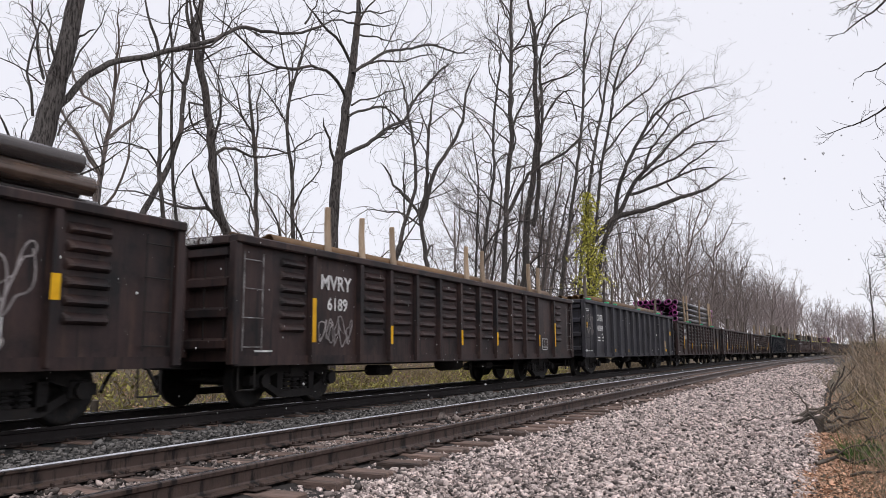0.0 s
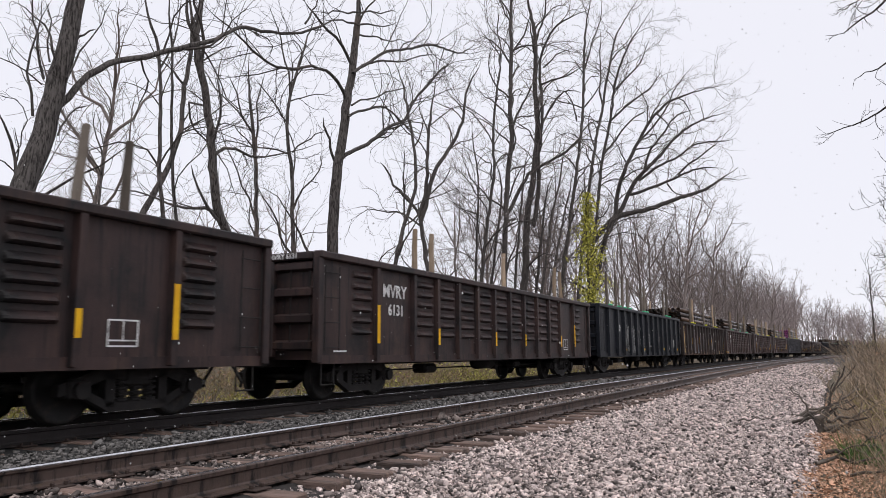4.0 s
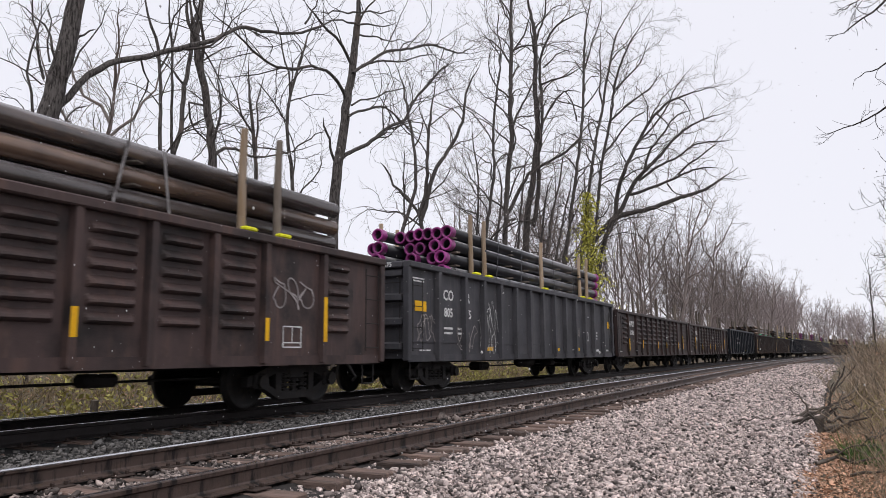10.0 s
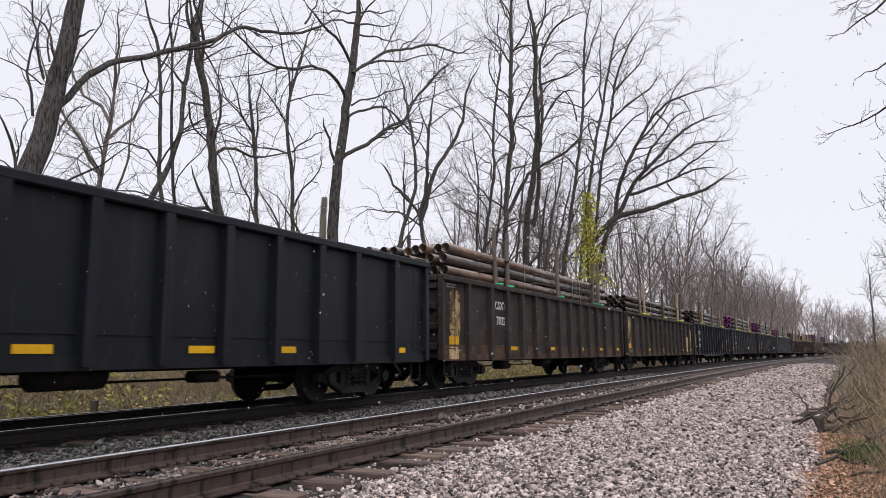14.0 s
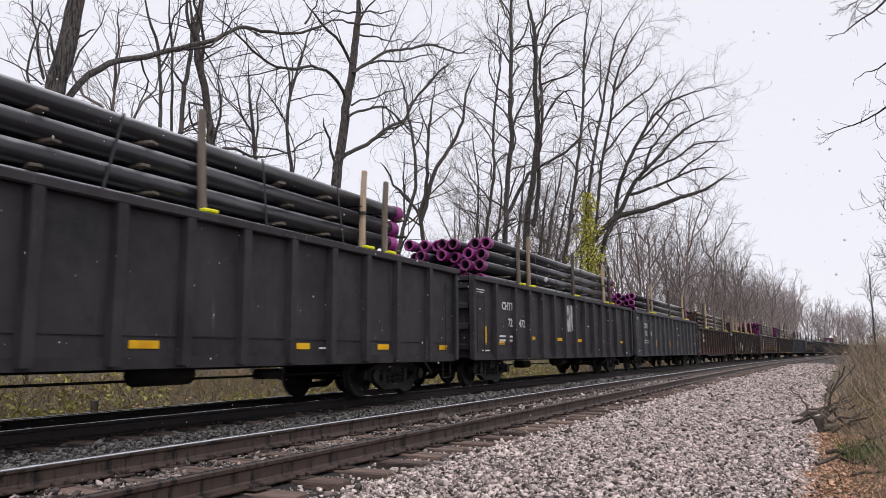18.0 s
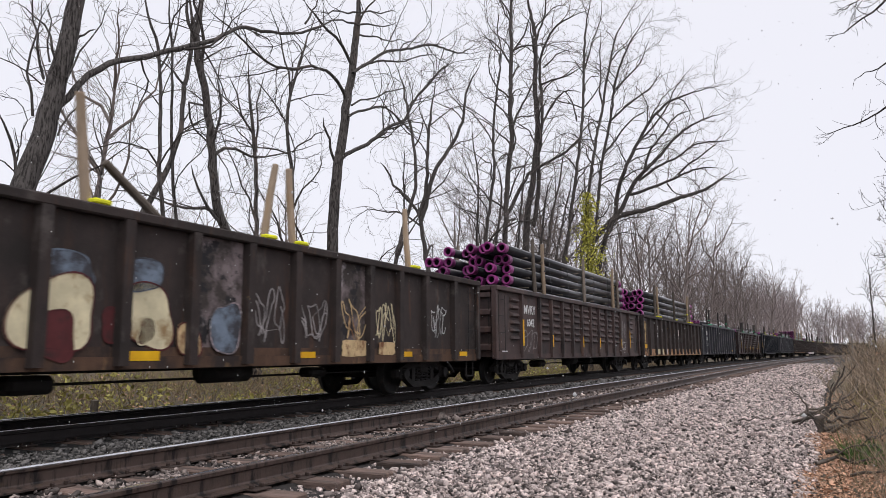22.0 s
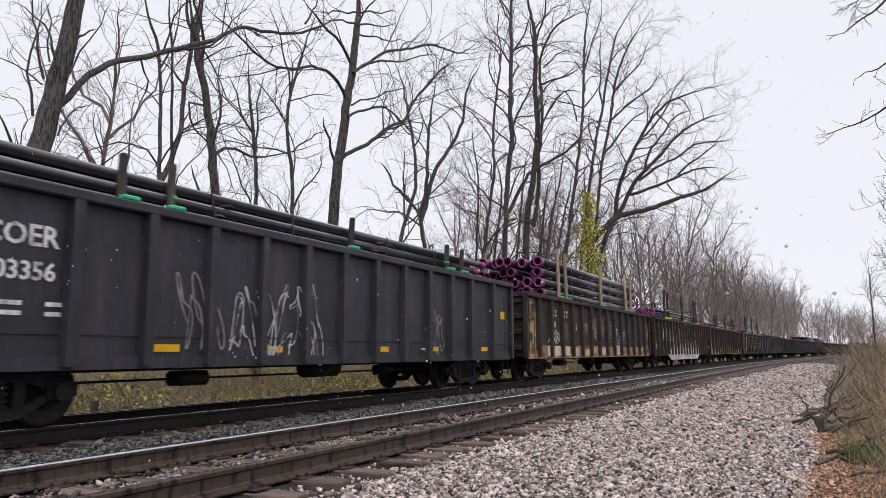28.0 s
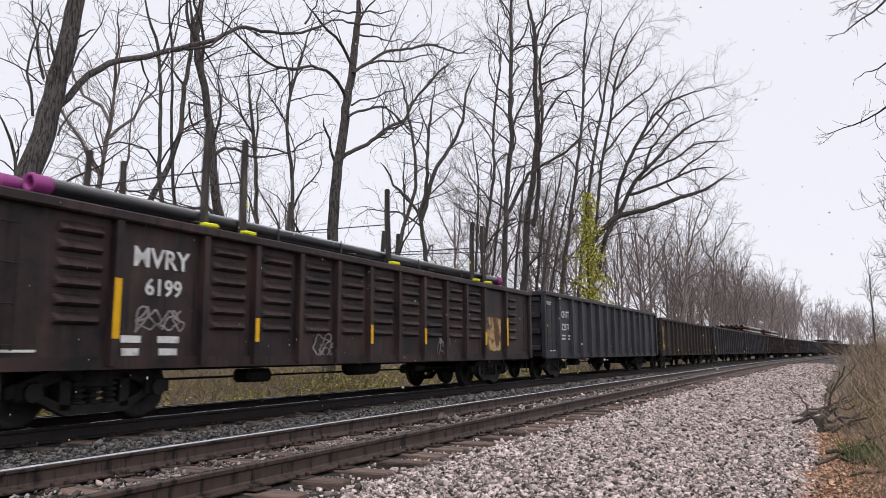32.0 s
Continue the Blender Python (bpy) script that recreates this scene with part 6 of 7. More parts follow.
def fallen_wood():
    """A rotten stump with broken roots, and dead boughs lying round it."""
    rs = np.random.RandomState(9)
    tb = Tubes()
    tb.add([(0, 0, -0.1), (0.03, 0, 0.1), (-0.02, 0.02, 0.22), (0.05, 0, 0.28), (0.08, 0.03, 0.33)], [0.075, 0.06, 0.062, 0.04, 0.02], 9)
    st = tagged(new("tree_stump"), "rotten dark tree stump at the gravel's edge", "stump")
    st.matrix_basis = Matrix.Translation((-0.06, 12.8, -0.42))
    part("stump", tb.mesh("stump", DEADWOOD), None, st)
    for i in range(3):
        rt = Tubes()
        a = i * 1.05 - 0.6
        p = np.array([0.1 * math.cos(a), 0.1 * math.sin(a), 0.1])
        rt.add([p, p + np.array([math.cos(a) * 0.25, math.sin(a) * 0.25, 0.05]), p + np.array([math.cos(a) * 0.4, math.sin(a) * 0.4, -0.1])], [0.035, 0.028, 0.015], 6)
        part("root", rt.mesh("root", DEADWOOD), None, st)
    for i, (x, y, z, dx, dy, dz, r) in enumerate([(0.0, 12.85, -0.25, 0.35, 0.1, 1.35, 0.026), (0.02, 12.8, -0.25, 0.16, 0.1, 0.95, 0.022), (-0.1, 12.9, -0.2, -0.35, 0.2, 0.75, 0.02), (0.05, 12.7, -0.2, 0.55, -0.1, 0.25, 0.03), (0.3, 12.6, -0.25, 0.45, 0.3, 0.5, 0.02), (-0.35, 13.2, -0.3, 0.6, 0.1, 0.55, 0.018), (0.0, 10.2, -0.36, 0.65, -0.35, 0.12, 0.03), (0.25, 9.6, -0.36, 0.5, 0.4, 0.3, 0.015), (0.1, 12.2, -0.3, 0.5, -0.5, 0.45, 0.03), (-0.45, 13.6, -0.3, 0.9, -0.5, 0.5, 0.03), (-0.5, 15.0, -0.3, 0.8, 0.6, 0.3, 0.03), (-0.3, 14.4, -0.28, 0.7, 0.2, 0.45, 0.035), (0.0, 14.0, -0.3, 0.55, 0.4, 0.9, 0.03), (-0.1, 9.0, -0.34, 0.8, 0.5, 0.1, 0.022), (0.2, 8.3, -0.34, 0.7, -0.5, 0.28, 0.016), (0.5, 11.5, -0.3, 0.9, 0.6, 0.5, 0.03), (0.35, 13.0, -0.3, -0.3, -0.3, 0.5, 0.025), (-1.25, 13.2, -0.27, 0.5, -0.15, 0.1, 0.014)]):
        bt, tw = Tubes(), Tubes()
        path = smooth_path([(0, 0, 0), (dx * 0.4, dy * 0.4 + 0.05, dz * 0.3), (dx * 0.8, dy * 0.8, dz * 0.5), (dx, dy, dz * 0.65)], 8)
        path[1:-1] += rs.normal(0, 0.02, (6, 3))
        bt.add(path, np.linspace(r, r * 0.35, 8), 6)
        sprout(rs, bt, tw, path, np.linspace(r, r * 0.35, 8), 1, 2, (0.8, 1.5, 1.2), 0.03)
        b = tagged(new("dead_branch"), "grey broken branch lying in dry leaves", "branch", "dead branches by the stump")
        b.matrix_basis = Matrix.Translation((x, y, z))
        part("bough", bt.mesh("bough", DEADWOOD), None, b)
        if tw.v:
            part("twigs", tw.mesh("twigs", DEADWOOD), None, b)


fallen_wood()


def marker_post():
    p = tagged(new("marker_post"), "slim white-topped marker post beside the line", "post")
    p.matrix_basis = Matrix.Translation((2.2, 60, -0.45))
    part("shaft", boxed(-0.05, 0.05, -0.05, 0.05, 0, 2.4, bevel=0.01), CONCRETE, p)
    part("cap", boxed(-0.06, 0.06, -0.06, 0.06, 2.4, 2.5, bevel=0.02), WHITE, p, "white painted cap")
    s = tagged(new("old_post"), "short dark rotten post beyond the far rail", "post")
    s.matrix_basis = Matrix.Translation((-12.45, 9.75, -0.45))
    part("post", rod(bmesh.new(), (0, 0, 0), (0.03, 0, 0.45), 0.085, 9, 0.07), DEADWOOD, s)


marker_post()


def ivy():
    """Yellow-green creeper hanging on a trunk."""
    rs = np.random.RandomState(21)
    n = 4600
    z = 2.6 + 8.4 * rs.random_sample(n) ** 1.15
    wide = (1.9 - 0.13 * z) * (0.45 + 0.75 * np.sin(z * 1.9 + 1.0) ** 2)
    c = np.stack([-12.5 + rs.normal(0, 0.5, n) * wide, 45.2 + rs.normal(0, 0.5, n) * wide, z], 1)
    v, f = leaf_quads(rs, c, 0.08)
    g = Growing(90, (0.5, 1.2, 1.5, 1.6))
    g.trunk(-12.6, 0.13, 0.04, 45.2, 3, 45.2, 8, 45.1, 13)
    t = g.done("thin tree wrapped in yellow-green creeper leaves")
    o = t.matrix_basis.translation
    part("creeper", quick_mesh("creeper", v - np.array(o)[None], f, CREEPER), None, t, "yellow-green creeper leaves")


ivy()

# ---- the train ----
CARS, LOADS = {}, {}
# how far each car stands off its even place in the train
SHIFT = [-0.14, -0.36, -0.1, -0.14, -0.06, 0.0, 0.06, -0.06, 0.04, 0.3, 0.34, 0.4, 0.3, 0.21, 0.48, 0.3, 0.3, 0.25, 0.26, 0.3, 0.35, 0.15, -0.2, 0.0, 0.12, 0.0, 0.0, 0.0, 0.0, -0.15, -0.3, -0.3, -0.27]
LOADED = (-4.7, -3.9, 0.4, 4.4, 5.2)
TALL = [(-6.25, 1.42, 0.1, 0.74), (-3.73, 1.22, 0.085, 0.36), (-0.53, 1.22, 0.085, 0.36), (1.6, 1.22, 0.085, 0.34), (4.8, 1.22, 0.085, 0.34), (6.25, 1.42, 0.1, 0.74)]
FLAT = [(-7.45, 1.15, 0.5, 0.19), (-3.75, 0.98, 0.46, 0.1), (-0.6, 0.98, 0.46, 0.1), (2.3, 0.98, 0.46, 0.1), (5.0, 0.98, 0.4, 0.1), (7.5, 0.98, 0.36, 0.1)]
WEIGHTS = [(-6.2, 1.42, 0.42, 0.05), (-5.55, 1.42, 0.32, 0.05), (-6.2, 1.31, 0.42, 0.05), (-5.55, 1.31, 0.32, 0.05)]
SMALL = [(-7.6, 2.45, 0.5, 0.03), (-7.6, 2.39, 0.5, 0.03), (-7.3, 0.92, 0.5, 0.03), (3.1, 0.95, 0.24, 0.03), (6.9, 1.25, 0.24, 0.025), (6.9, 1.05, 0.24, 0.025), (6.78, 1.15, 0.025, 0.22), (7.02, 1.15, 0.025, 0.22)]


def ridge_car(k, number, label, stripes=TALL, sprays=(), mark="MVRY", mat=None, pale=False, flakes=(), stencils=()):
    CARS[k] = gondola(k, "louver", mat or BROWN, 2.64, marks=[(mark, 0.36, -5.52, 1.98), (number, 0.31, -5.47, 1.62)], stripes=stripes, sprays=[(*s[:5], CHALK) for s in sprays], flakes=flakes, stencils=[(-7.4, 0.9, 0.4, 0.03), (5.5, 0.96, 0.45, 0.02), (5.5, 1.28, 0.45, 0.02), (5.28, 1.12, 0.02, 0.33), (5.72, 1.12, 0.02, 0.33), (5.5, 1.03, 0.4, 0.02), (5.5, 1.16, 0.015, 0.24), *stencils], end_text=mark + " " + number, pale=pale, label=label)


def rib_car(k, mat, label, marks=(), stripes=FLAT, bays=11, top=2.78, **more):
    CARS[k] = gondola(k, "rib", mat, top, bays, marks=marks, stripes=stripes, label=label, **more)


def rust_pipes(k, crest, layers, top=2.64, y0=-7.3, y1=6.9, mat=None, r=0.12, foot=None, stake=None, other=None):
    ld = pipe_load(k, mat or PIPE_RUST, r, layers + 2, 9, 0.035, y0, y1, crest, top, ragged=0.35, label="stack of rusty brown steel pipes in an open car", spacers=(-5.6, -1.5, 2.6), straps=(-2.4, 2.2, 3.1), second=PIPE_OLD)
    LOADS[k] = [ld, stake_set(k, top, 4.25, LOADED, stake or STAKE, foot, other=other or FRESH)]


def black_pipes(k, crest, layers, top=2.78, y0=-6.5, y1=6.3, r=0.14, spacer=0.05, foot=None, head=4.3, thin=False, stake=None, spacers=(-5.4, -2.0, -0.6, 2.2, 3.4, 5.9)):
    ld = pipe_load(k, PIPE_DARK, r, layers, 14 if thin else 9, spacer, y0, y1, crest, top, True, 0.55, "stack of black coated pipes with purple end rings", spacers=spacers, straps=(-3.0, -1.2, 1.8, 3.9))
    LOADS[k] = [ld, stake_set(k, top, head, LOADED, stake or (DARK_STAKE if thin else STAKE), foot, other=FRESH if head > 4 and not thin else None)]


def bare(k, top=2.64, head=3.6, spots=(-4.5, -3.7, 0.5, 4.8, 5.5), mat=None, foot=None, lean=4.0):
    LOADS[k] = [stake_set(k, top, head, spots, mat or STAKE, foot, lean, ties=False)]


RIDGED = "weathered brown gondola with hooded side ridges, loaded with "
RIBBED = "open gondola with upright side ribs, loaded with "


def consist():
    low = [(-7.95, 0.84, 0.48, 0.1), (-7.3, 0.84, 0.4, 0.1), (-3.6, 0.84, 0.46, 0.1), (0.5, 0.84, 0.46, 0.1), (3.6, 0.84, 0.46, 0.1), (6.5, 0.84, 0.46, 0.1)]
    ridge_car(0, "6101", RIDGED + "brown pipes", [(6.25, 1.62, 0.12, 0.3), *TALL[:4]], [(1, 5.5, 1.7, 1.0, 0.9), (2, 5.3, 1.0, 0.8, 0.4)], flakes=[(3, 6.25, 1.2, 0.12, 0.55, SPRAY_PINK)])
    rust_pipes(0, 3.32, 3, y1=6.9)
    ridge_car(1, "6189", RIDGED + "tan pipes", TALL, [(4, -5.5, 1.25, 1.0, 0.5)], pale=True)
    LOADS[1] = [pipe_load(1, PIPE_TAN, 0.12, 2, 10, 0.02, -7.0, 6.6, 2.84, 2.64, ragged=0.5, label="low layer of tan mill pipes in an open car"), stake_set(1, 2.64, 3.5, (-5.6, -4.5, -3.3, 0.2, 1.2, 4.6, 5.4), FRESH, None, 6.0, False)]
    rib_car(2, GREY, "grey " + RIBBED + "tan pipes", [("COER", 0.34, -6.05, 2.06), ("803394", 0.29, -6.05, 1.68)], [(-7.85, 1.86, 0.5, 0.22), (-4.16, 0.94, 0.5, 0.1), (-2.0, 0.93, 0.46, 0.1), (1.05, 0.94, 0.46, 0.1), (3.5, 0.95, 0.44, 0.1), (6.3, 0.95, 0.4, 0.1), (7.55, 1.86, 0.32, 0.2)], stencils=[*WEIGHTS, *SMALL], sprays=[(5, -7.2, 1.9, 0.9, 0.8, CHALK)], flakes=[(6, 6.0, 1.25, 0.5, 0.42, TAN)], end_text="COER 803394")
    LOADS[2] = [pipe_load(2, PIPE_TAN, 0.13, 2, 9, 0.02, -7.0, 6.5, 3.02, 2.78, ragged=0.5, label="tan mill pipes lying just above the rim of a car"), stake_set(2, 2.78, 3.65, (-7.4, -4.9, -3.7, 0.5, 4.6), STAKE, GREENB)]
    ridge_car(3, "6028", RIDGED + "black pipes", TALL)
    black_pipes(3, 3.95, 4, 2.64, foot=GREENB, stake=FRESH)
    ridge_car(4, "6016", RIDGED + "upright stakes only", TALL)
    bare(4)
    ridge_car(5, "6131", RIDGED + "upright stakes only", TALL)
    bare(5, mat=FRESH)
    rib_car(6, NAVY, "black " + RIBBED + "tall stakes only", [("400", 0.4, -5.1, 1.72)], [(-4.3, 0.98, 0.46, 0.1), (-0.6, 0.98, 0.46, 0.1), (3.85, 1.01, 0.49, 0.1), (6.95, 1.0, 0.8, 0.1)], 14, 2.74, sprays=[(61, -3.6, 1.45, 1.3, 1.3, SPRAY_WHITE), (62, -2.3, 1.4, 1.28, 1.3, SPRAY_WHITE), (63, -1.2, 1.35, 1.28, 1.2, SPRAY_WHITE), (64, 0.4, 1.3, 0.4, 0.8, SPRAY_WHITE), (65, 2.6, 1.5, 0.8, 0.2, CHALK)], stencils=[(7.05, 1.82, 0.3, 0.045), (7.05, 1.74, 0.3, 0.045), (7.05, 1.66, 0.3, 0.045), (7.1, 1.58, 0.4, 0.045), (5.55, 1.24, 0.48, 0.025), (5.55, 0.98, 0.48, 0.025), (5.32, 1.11, 0.025, 0.26), (5.78, 1.11, 0.025, 0.26), (5.55, 1.11, 0.02, 0.24), (4.8, 1.0, 0.44, 0.025), (4.8, 0.96, 0.5, 0.025), (7.1, 0.9, 0.7, 0.03), (-5.2, 1.05, 0.5, 0.1)], flakes=[(66, 6.67, 1.3, 0.3, 0.42, WHITE)])
    bare(6, 2.74, 4.1, (-6.2, -4.9, -3.9, -3.0, -0.3, 0.3, 4.9, 5.8), STAKE, GREENB)
    rib_car(7, RUST, "rusty yellow-ended " + RIBBED + "brown pipes", [], [(-7.98, 1.6, 0.09, 1.0), (-4.98, 1.55, 0.09, 0.36), (-2.78, 1.59, 0.09, 0.44), (0.48, 1.58, 0.09, 0.5), (2.5, 1.5, 0.09, 0.36), (5.2, 1.52, 0.09, 0.46), (8.05, 1.3, 0.09, 0.8)], 15, 2.64, panels={i: SPRAY_MIX for i in range(2, 10)}, sprays=[(71, -5.6, 1.3, 0.9, 0.8, SPRAY_PINK), (75, 5.8, 1.5, 0.8, 0.3, CHALK), (78, 3.8, 0.95, 0.7, 0.16, SPRAY_WHITE), (81, -6.9, 1.9, 0.7, 0.3, SPRAY_WHITE)], bubbles=[(-4.62, -3.4, 1.72, 2.26, SPRAY_MAUVE, SPRAY_WHITE), (-4.5, -3.3, 0.77, 1.72, SPRAY_MAUVE, SPRAY_WHITE), (-3.2, -2.6, 0.78, 1.35, SPRAY_BLUE, SPRAY_WHITE), (-2.72, -2.2, 1.45, 2.26, SPRAY_MAUVE, SPRAY_WHITE), (-2.2, -1.62, 0.85, 2.16, SPRAY_MAUVE, SPRAY_WHITE), (-1.52, -0.58, 0.85, 2.2, SPRAY_MAUVE, SPRAY_WHITE), (-0.4, 0.0, 1.75, 2.15, SPRAY_MAUVE, SPRAY_WHITE), (-0.1, 0.22, 1.4, 1.75, SPRAY_MAUVE, SPRAY_WHITE), (0.5, 1.25, 0.95, 2.15, SPRAY_PINK, SPRAY_WHITE), (0.65, 1.1, 1.1, 1.6, SPRAY_BLACK, SPRAY_WHITE), (1.5, 2.2, 0.8, 2.1, SPRAY_PINK, SPRAY_WHITE), (2.4, 2.78, 0.8, 2.1, PINK_PLATE, SPRAY_WHITE), (2.85, 3.3, 0.76, 2.2, PINK_PLATE, SPRAY_WHITE), (3.1, 3.6, 1.9, 2.24, SPRAY_WHITE, SPRAY_WHITE)], flakes=[(82, 7.7, 1.7, 0.5, 1.3, FLAKY), (83, -7.55, 1.6, 0.6, 1.6, FLAKY), (84, 6.05, 0.8, 0.5, 0.2, TAN), (85, 7.3, 0.79, 0.4, 0.16, TAN)], end_text="BO 350226", band=RUSTY_BAND, band_top=1.0)
    rust_pipes(7, 3.52, 3, foot=YELLOWB)
    ridge_car(8, "6217", RIDGED + "brown pipes", low, mat=DUSTY)
    rust_pipes(8, 3.5, 3, y0=-7.5, foot=GREENB)
    ridge_car(9, "6042", RIDGED + "brown pipes", TALL, pale=True, mat=DUSTY)
    rust_pipes(9, 3.67, 3, y0=-7.6, y1=6.6, foot=YELLOWB, stake=FRESH)
    ridge_car(10, "6142", RIDGED + "brown pipes", TALL, [(101, -5.5, 1.15, 1.1, 0.7), (102, 5.5, 1.8, 1.0, 0.5), (103, -7.2, 1.4, 0.8, 0.9)], mat=DUSTY)
    rust_pipes(10, 3.56, 3, y0=-7.0, foot=YELLOWB, r=0.135)
    rib_car(11, PALE_GREY, "grey " + RIBBED + "black pipes", [("CO", 0.34, -6.2, 2.06), ("ER", 0.34, -5.25, 2.06), ("805", 0.29, -6.2, 1.68), ("675", 0.29, -5.2, 1.68)], [(-7.5, 1.86, 0.5, 0.22), (-3.9, 0.96, 0.46, 0.1), (1.32, 0.955, 0.47, 0.1), (3.46, 0.97, 0.46, 0.1), (7.64, 1.91, 0.3, 0.25)], 12, stencils=[(4.65, 1.56, 0.49, 0.03), (4.65, 1.28, 0.49, 0.03), (4.42, 1.42, 0.03, 0.28), (4.88, 1.42, 0.03, 0.28), (5.75, 1.58, 0.12, 0.05), (6.0, 1.58, 0.12, 0.05), (5.75, 1.47, 0.12, 0.05), (6.0, 1.47, 0.12, 0.05), (5.75, 1.36, 0.12, 0.05), (6.0, 1.36, 0.12, 0.05), (5.9, 0.93, 0.6, 0.08), (7.3, 0.93, 0.5, 0.06), *WEIGHTS, *SMALL], sprays=[(114, 3.55, 1.55, 0.6, 0.3, CHALK), (111, -7.2, 1.4, 0.9, 0.6, CHALK), (112, -5.2, 1.2, 1.0, 0.6, CHALK), (113, -3.9, 1.5, 1.2, 1.3, SPRAY_WHITE)], end_text="COER 805675")
    black_pipes(11, 3.92, 4, y0=-5.7, y1=7.0, foot=YELLOWB, stake=FRESH)
    ridge_car(12, "6190", RIDGED + "upright stakes only", [(-6.25, 1.2, 0.1, 0.5), *TALL[1:]])
    bare(12)
    ridge_car(13, "6043", RIDGED + "upright stakes only", TALL, pale=False)
    bare(13, spots=(-4.3, -3.4, 0.0, 0.9, 4.7, 5.6))
    rib_car(14, NAVY, "black " + RIBBED + "upright stakes only", [("IT", 0.3, -3.3, 1.92), ("FX", 0.3, -2.4, 1.92), ("316", 0.3, -3.4, 1.52), ("30", 0.3, -2.4, 1.52)], [(-7.6, 1.08, 0.46, 0.22), (-4.5, 0.92, 0.46, 0.1), (-0.6, 0.92, 0.46, 0.1), (1.8, 0.92, 0.46, 0.1), (3.6, 0.92, 0.4, 0.1), (6.6, 0.92, 0.4, 0.1)], 13, 2.78, stencils=[(-3.6, 1.12, 0.34, 0.05), (-2.5, 1.12, 0.3, 0.05), (-3.6, 1.02, 0.34, 0.05), (-2.5, 1.02, 0.3, 0.05), (-7.5, 0.93, 0.5, 0.03), (-6.2, 1.1, 0.3, 0.03), (-6.2, 1.03, 0.3, 0.03)], end_text="31630")
    bare(14, 2.78, 3.55, (-3.7, -3.3, 4.6))
    rib_car(15, RUST, "rusty yellow-ended " + RIBBED + "brown pipes", [("CSXT", 0.3, -4.7, 2.0), ("70229", 0.3, -4.6, 1.6)], FLAT, 12, 2.64, flakes=[(152, -7.4, 1.75, 0.55, 1.2, FLAKY), (153, -7.5, 0.86, 0.5, 0.3, TAN)], stencils=SMALL, end_text="CSXT 70229", band=RUSTY_BAND, band_top=1.05)
    rust_pipes(15, 3.5, 3, y0=-7.4, y1=6.6, foot=GREENB, stake=STAKE, other=STAKE)
    rib_car(16, RUST, "rusty yellow-ended " + RIBBED + "brown pipes", [], FLAT, 12, 2.64, flakes=[(162, -7.5, 1.7, 0.6, 1.4, FLAKY), (163, 7.6, 1.6, 0.5, 1.3, FLAKY), (161, 6.6, 1.3, 0.8, 0.9, TAN)], stencils=SMALL, band=RUSTY_BAND, band_top=1.1)
    rust_pipes(16, 3.45, 3, y0=-7.2, y1=6.8, foot=YELLOWB)
    rib_car(17, NAVY, "clean black " + RIBBED + "brown pipes", [("CHTT", 0.29, -5.85, 2.02), ("723109", 0.29, -5.9, 1.6), ("LD LMT 217400", 0.1, -5.85, 1.32), ("LT WT  68600", 0.1, -5.85, 1.2), ("2 HIGH HF COMP SHOES", 0.06, -7.1, 1.2), ("2 HIGH HF COMP SHOES", 0.075, 7.58, 0.95)], [(-7.35, 1.68, 0.1, 0.75), (-3.95, 1.35, 0.1, 0.36), (-1.6, 1.375, 0.1, 0.47), (1.65, 1.37, 0.1, 0.46), (4.08, 1.36, 0.1, 0.47), (7.51, 1.65, 0.1, 0.95)], 10, 2.78, fish=0.57, stencils=[(-4.8, 1.9, 0.2, 0.02), (-4.8, 1.66, 0.2, 0.02), (-4.9, 1.78, 0.02, 0.24), (-4.7, 1.78, 0.02, 0.24), (-4.3, 0.95, 0.3, 0.03), (-1.53, 0.735, 0.5, 0.05), (-0.61, 0.78, 0.37, 0.022), (-0.61, 0.735, 0.37, 0.022), (6.33, 1.75, 0.12, 0.045), (6.56, 1.75, 0.14, 0.045), (6.33, 1.66, 0.12, 0.045), (6.56, 1.66, 0.14, 0.045), (6.33, 1.57, 0.12, 0.045), (6.56, 1.57, 0.14, 0.045), (6.45, 1.46, 0.4, 0.03), (4.9, 0.955, 0.22, 0.11), (3.76, 0.89, 0.45, 0.022), (3.76, 0.845, 0.5, 0.022), (6.3, 1.0, 0.25, 0.03), (7.25, 1.18, 0.26, 0.03)])
    rust_pipes(17, 3.62, 3, 2.78, y0=-6.6, y1=6.9, foot=YELLOWB)
    rib_car(18, BLACK, "faded black " + RIBBED + "black pipes", [("CHTT", 0.3, -5.85, 1.98), ("722194", 0.3, -5.5, 1.5)], FLAT, 10, stencils=[(y, z - 0.12, w, h) for y, z, w, h in WEIGHTS] + SMALL, end_text="CHTT 722194")
    black_pipes(18, 3.9, 4, foot=YELLOWB, y0=-6.8, y1=6.0)
    rib_car(19, BLACK, "faded black " + RIBBED + "black pipes", [("CHTT", 0.3, -5.85, 2.02), ("722", 0.3, -5.6, 1.58), ("472", 0.3, -4.8, 1.58)], [(-7.3, 1.3, 0.09, 0.46), (-7.0, 1.12, 0.6, 0.09), (-4.0, 1.28, 0.48, 0.1), (-1.5, 1.28, 0.48, 0.1), (0.65, 1.27, 0.46, 0.1), (3.3, 1.27, 0.4, 0.1), (6.45, 1.28, 0.4, 0.1)], 11, stencils=[(y, z - 0.12, w, h) for y, z, w, h in WEIGHTS] + SMALL, flakes=[(191, -0.37, 2.0, 0.68, 0.92, SPRAY_WHITE)], end_text="CHTT 722472")
    black_pipes(19, 3.95, 4, foot=YELLOWB, y0=-6.7, y1=6.2)
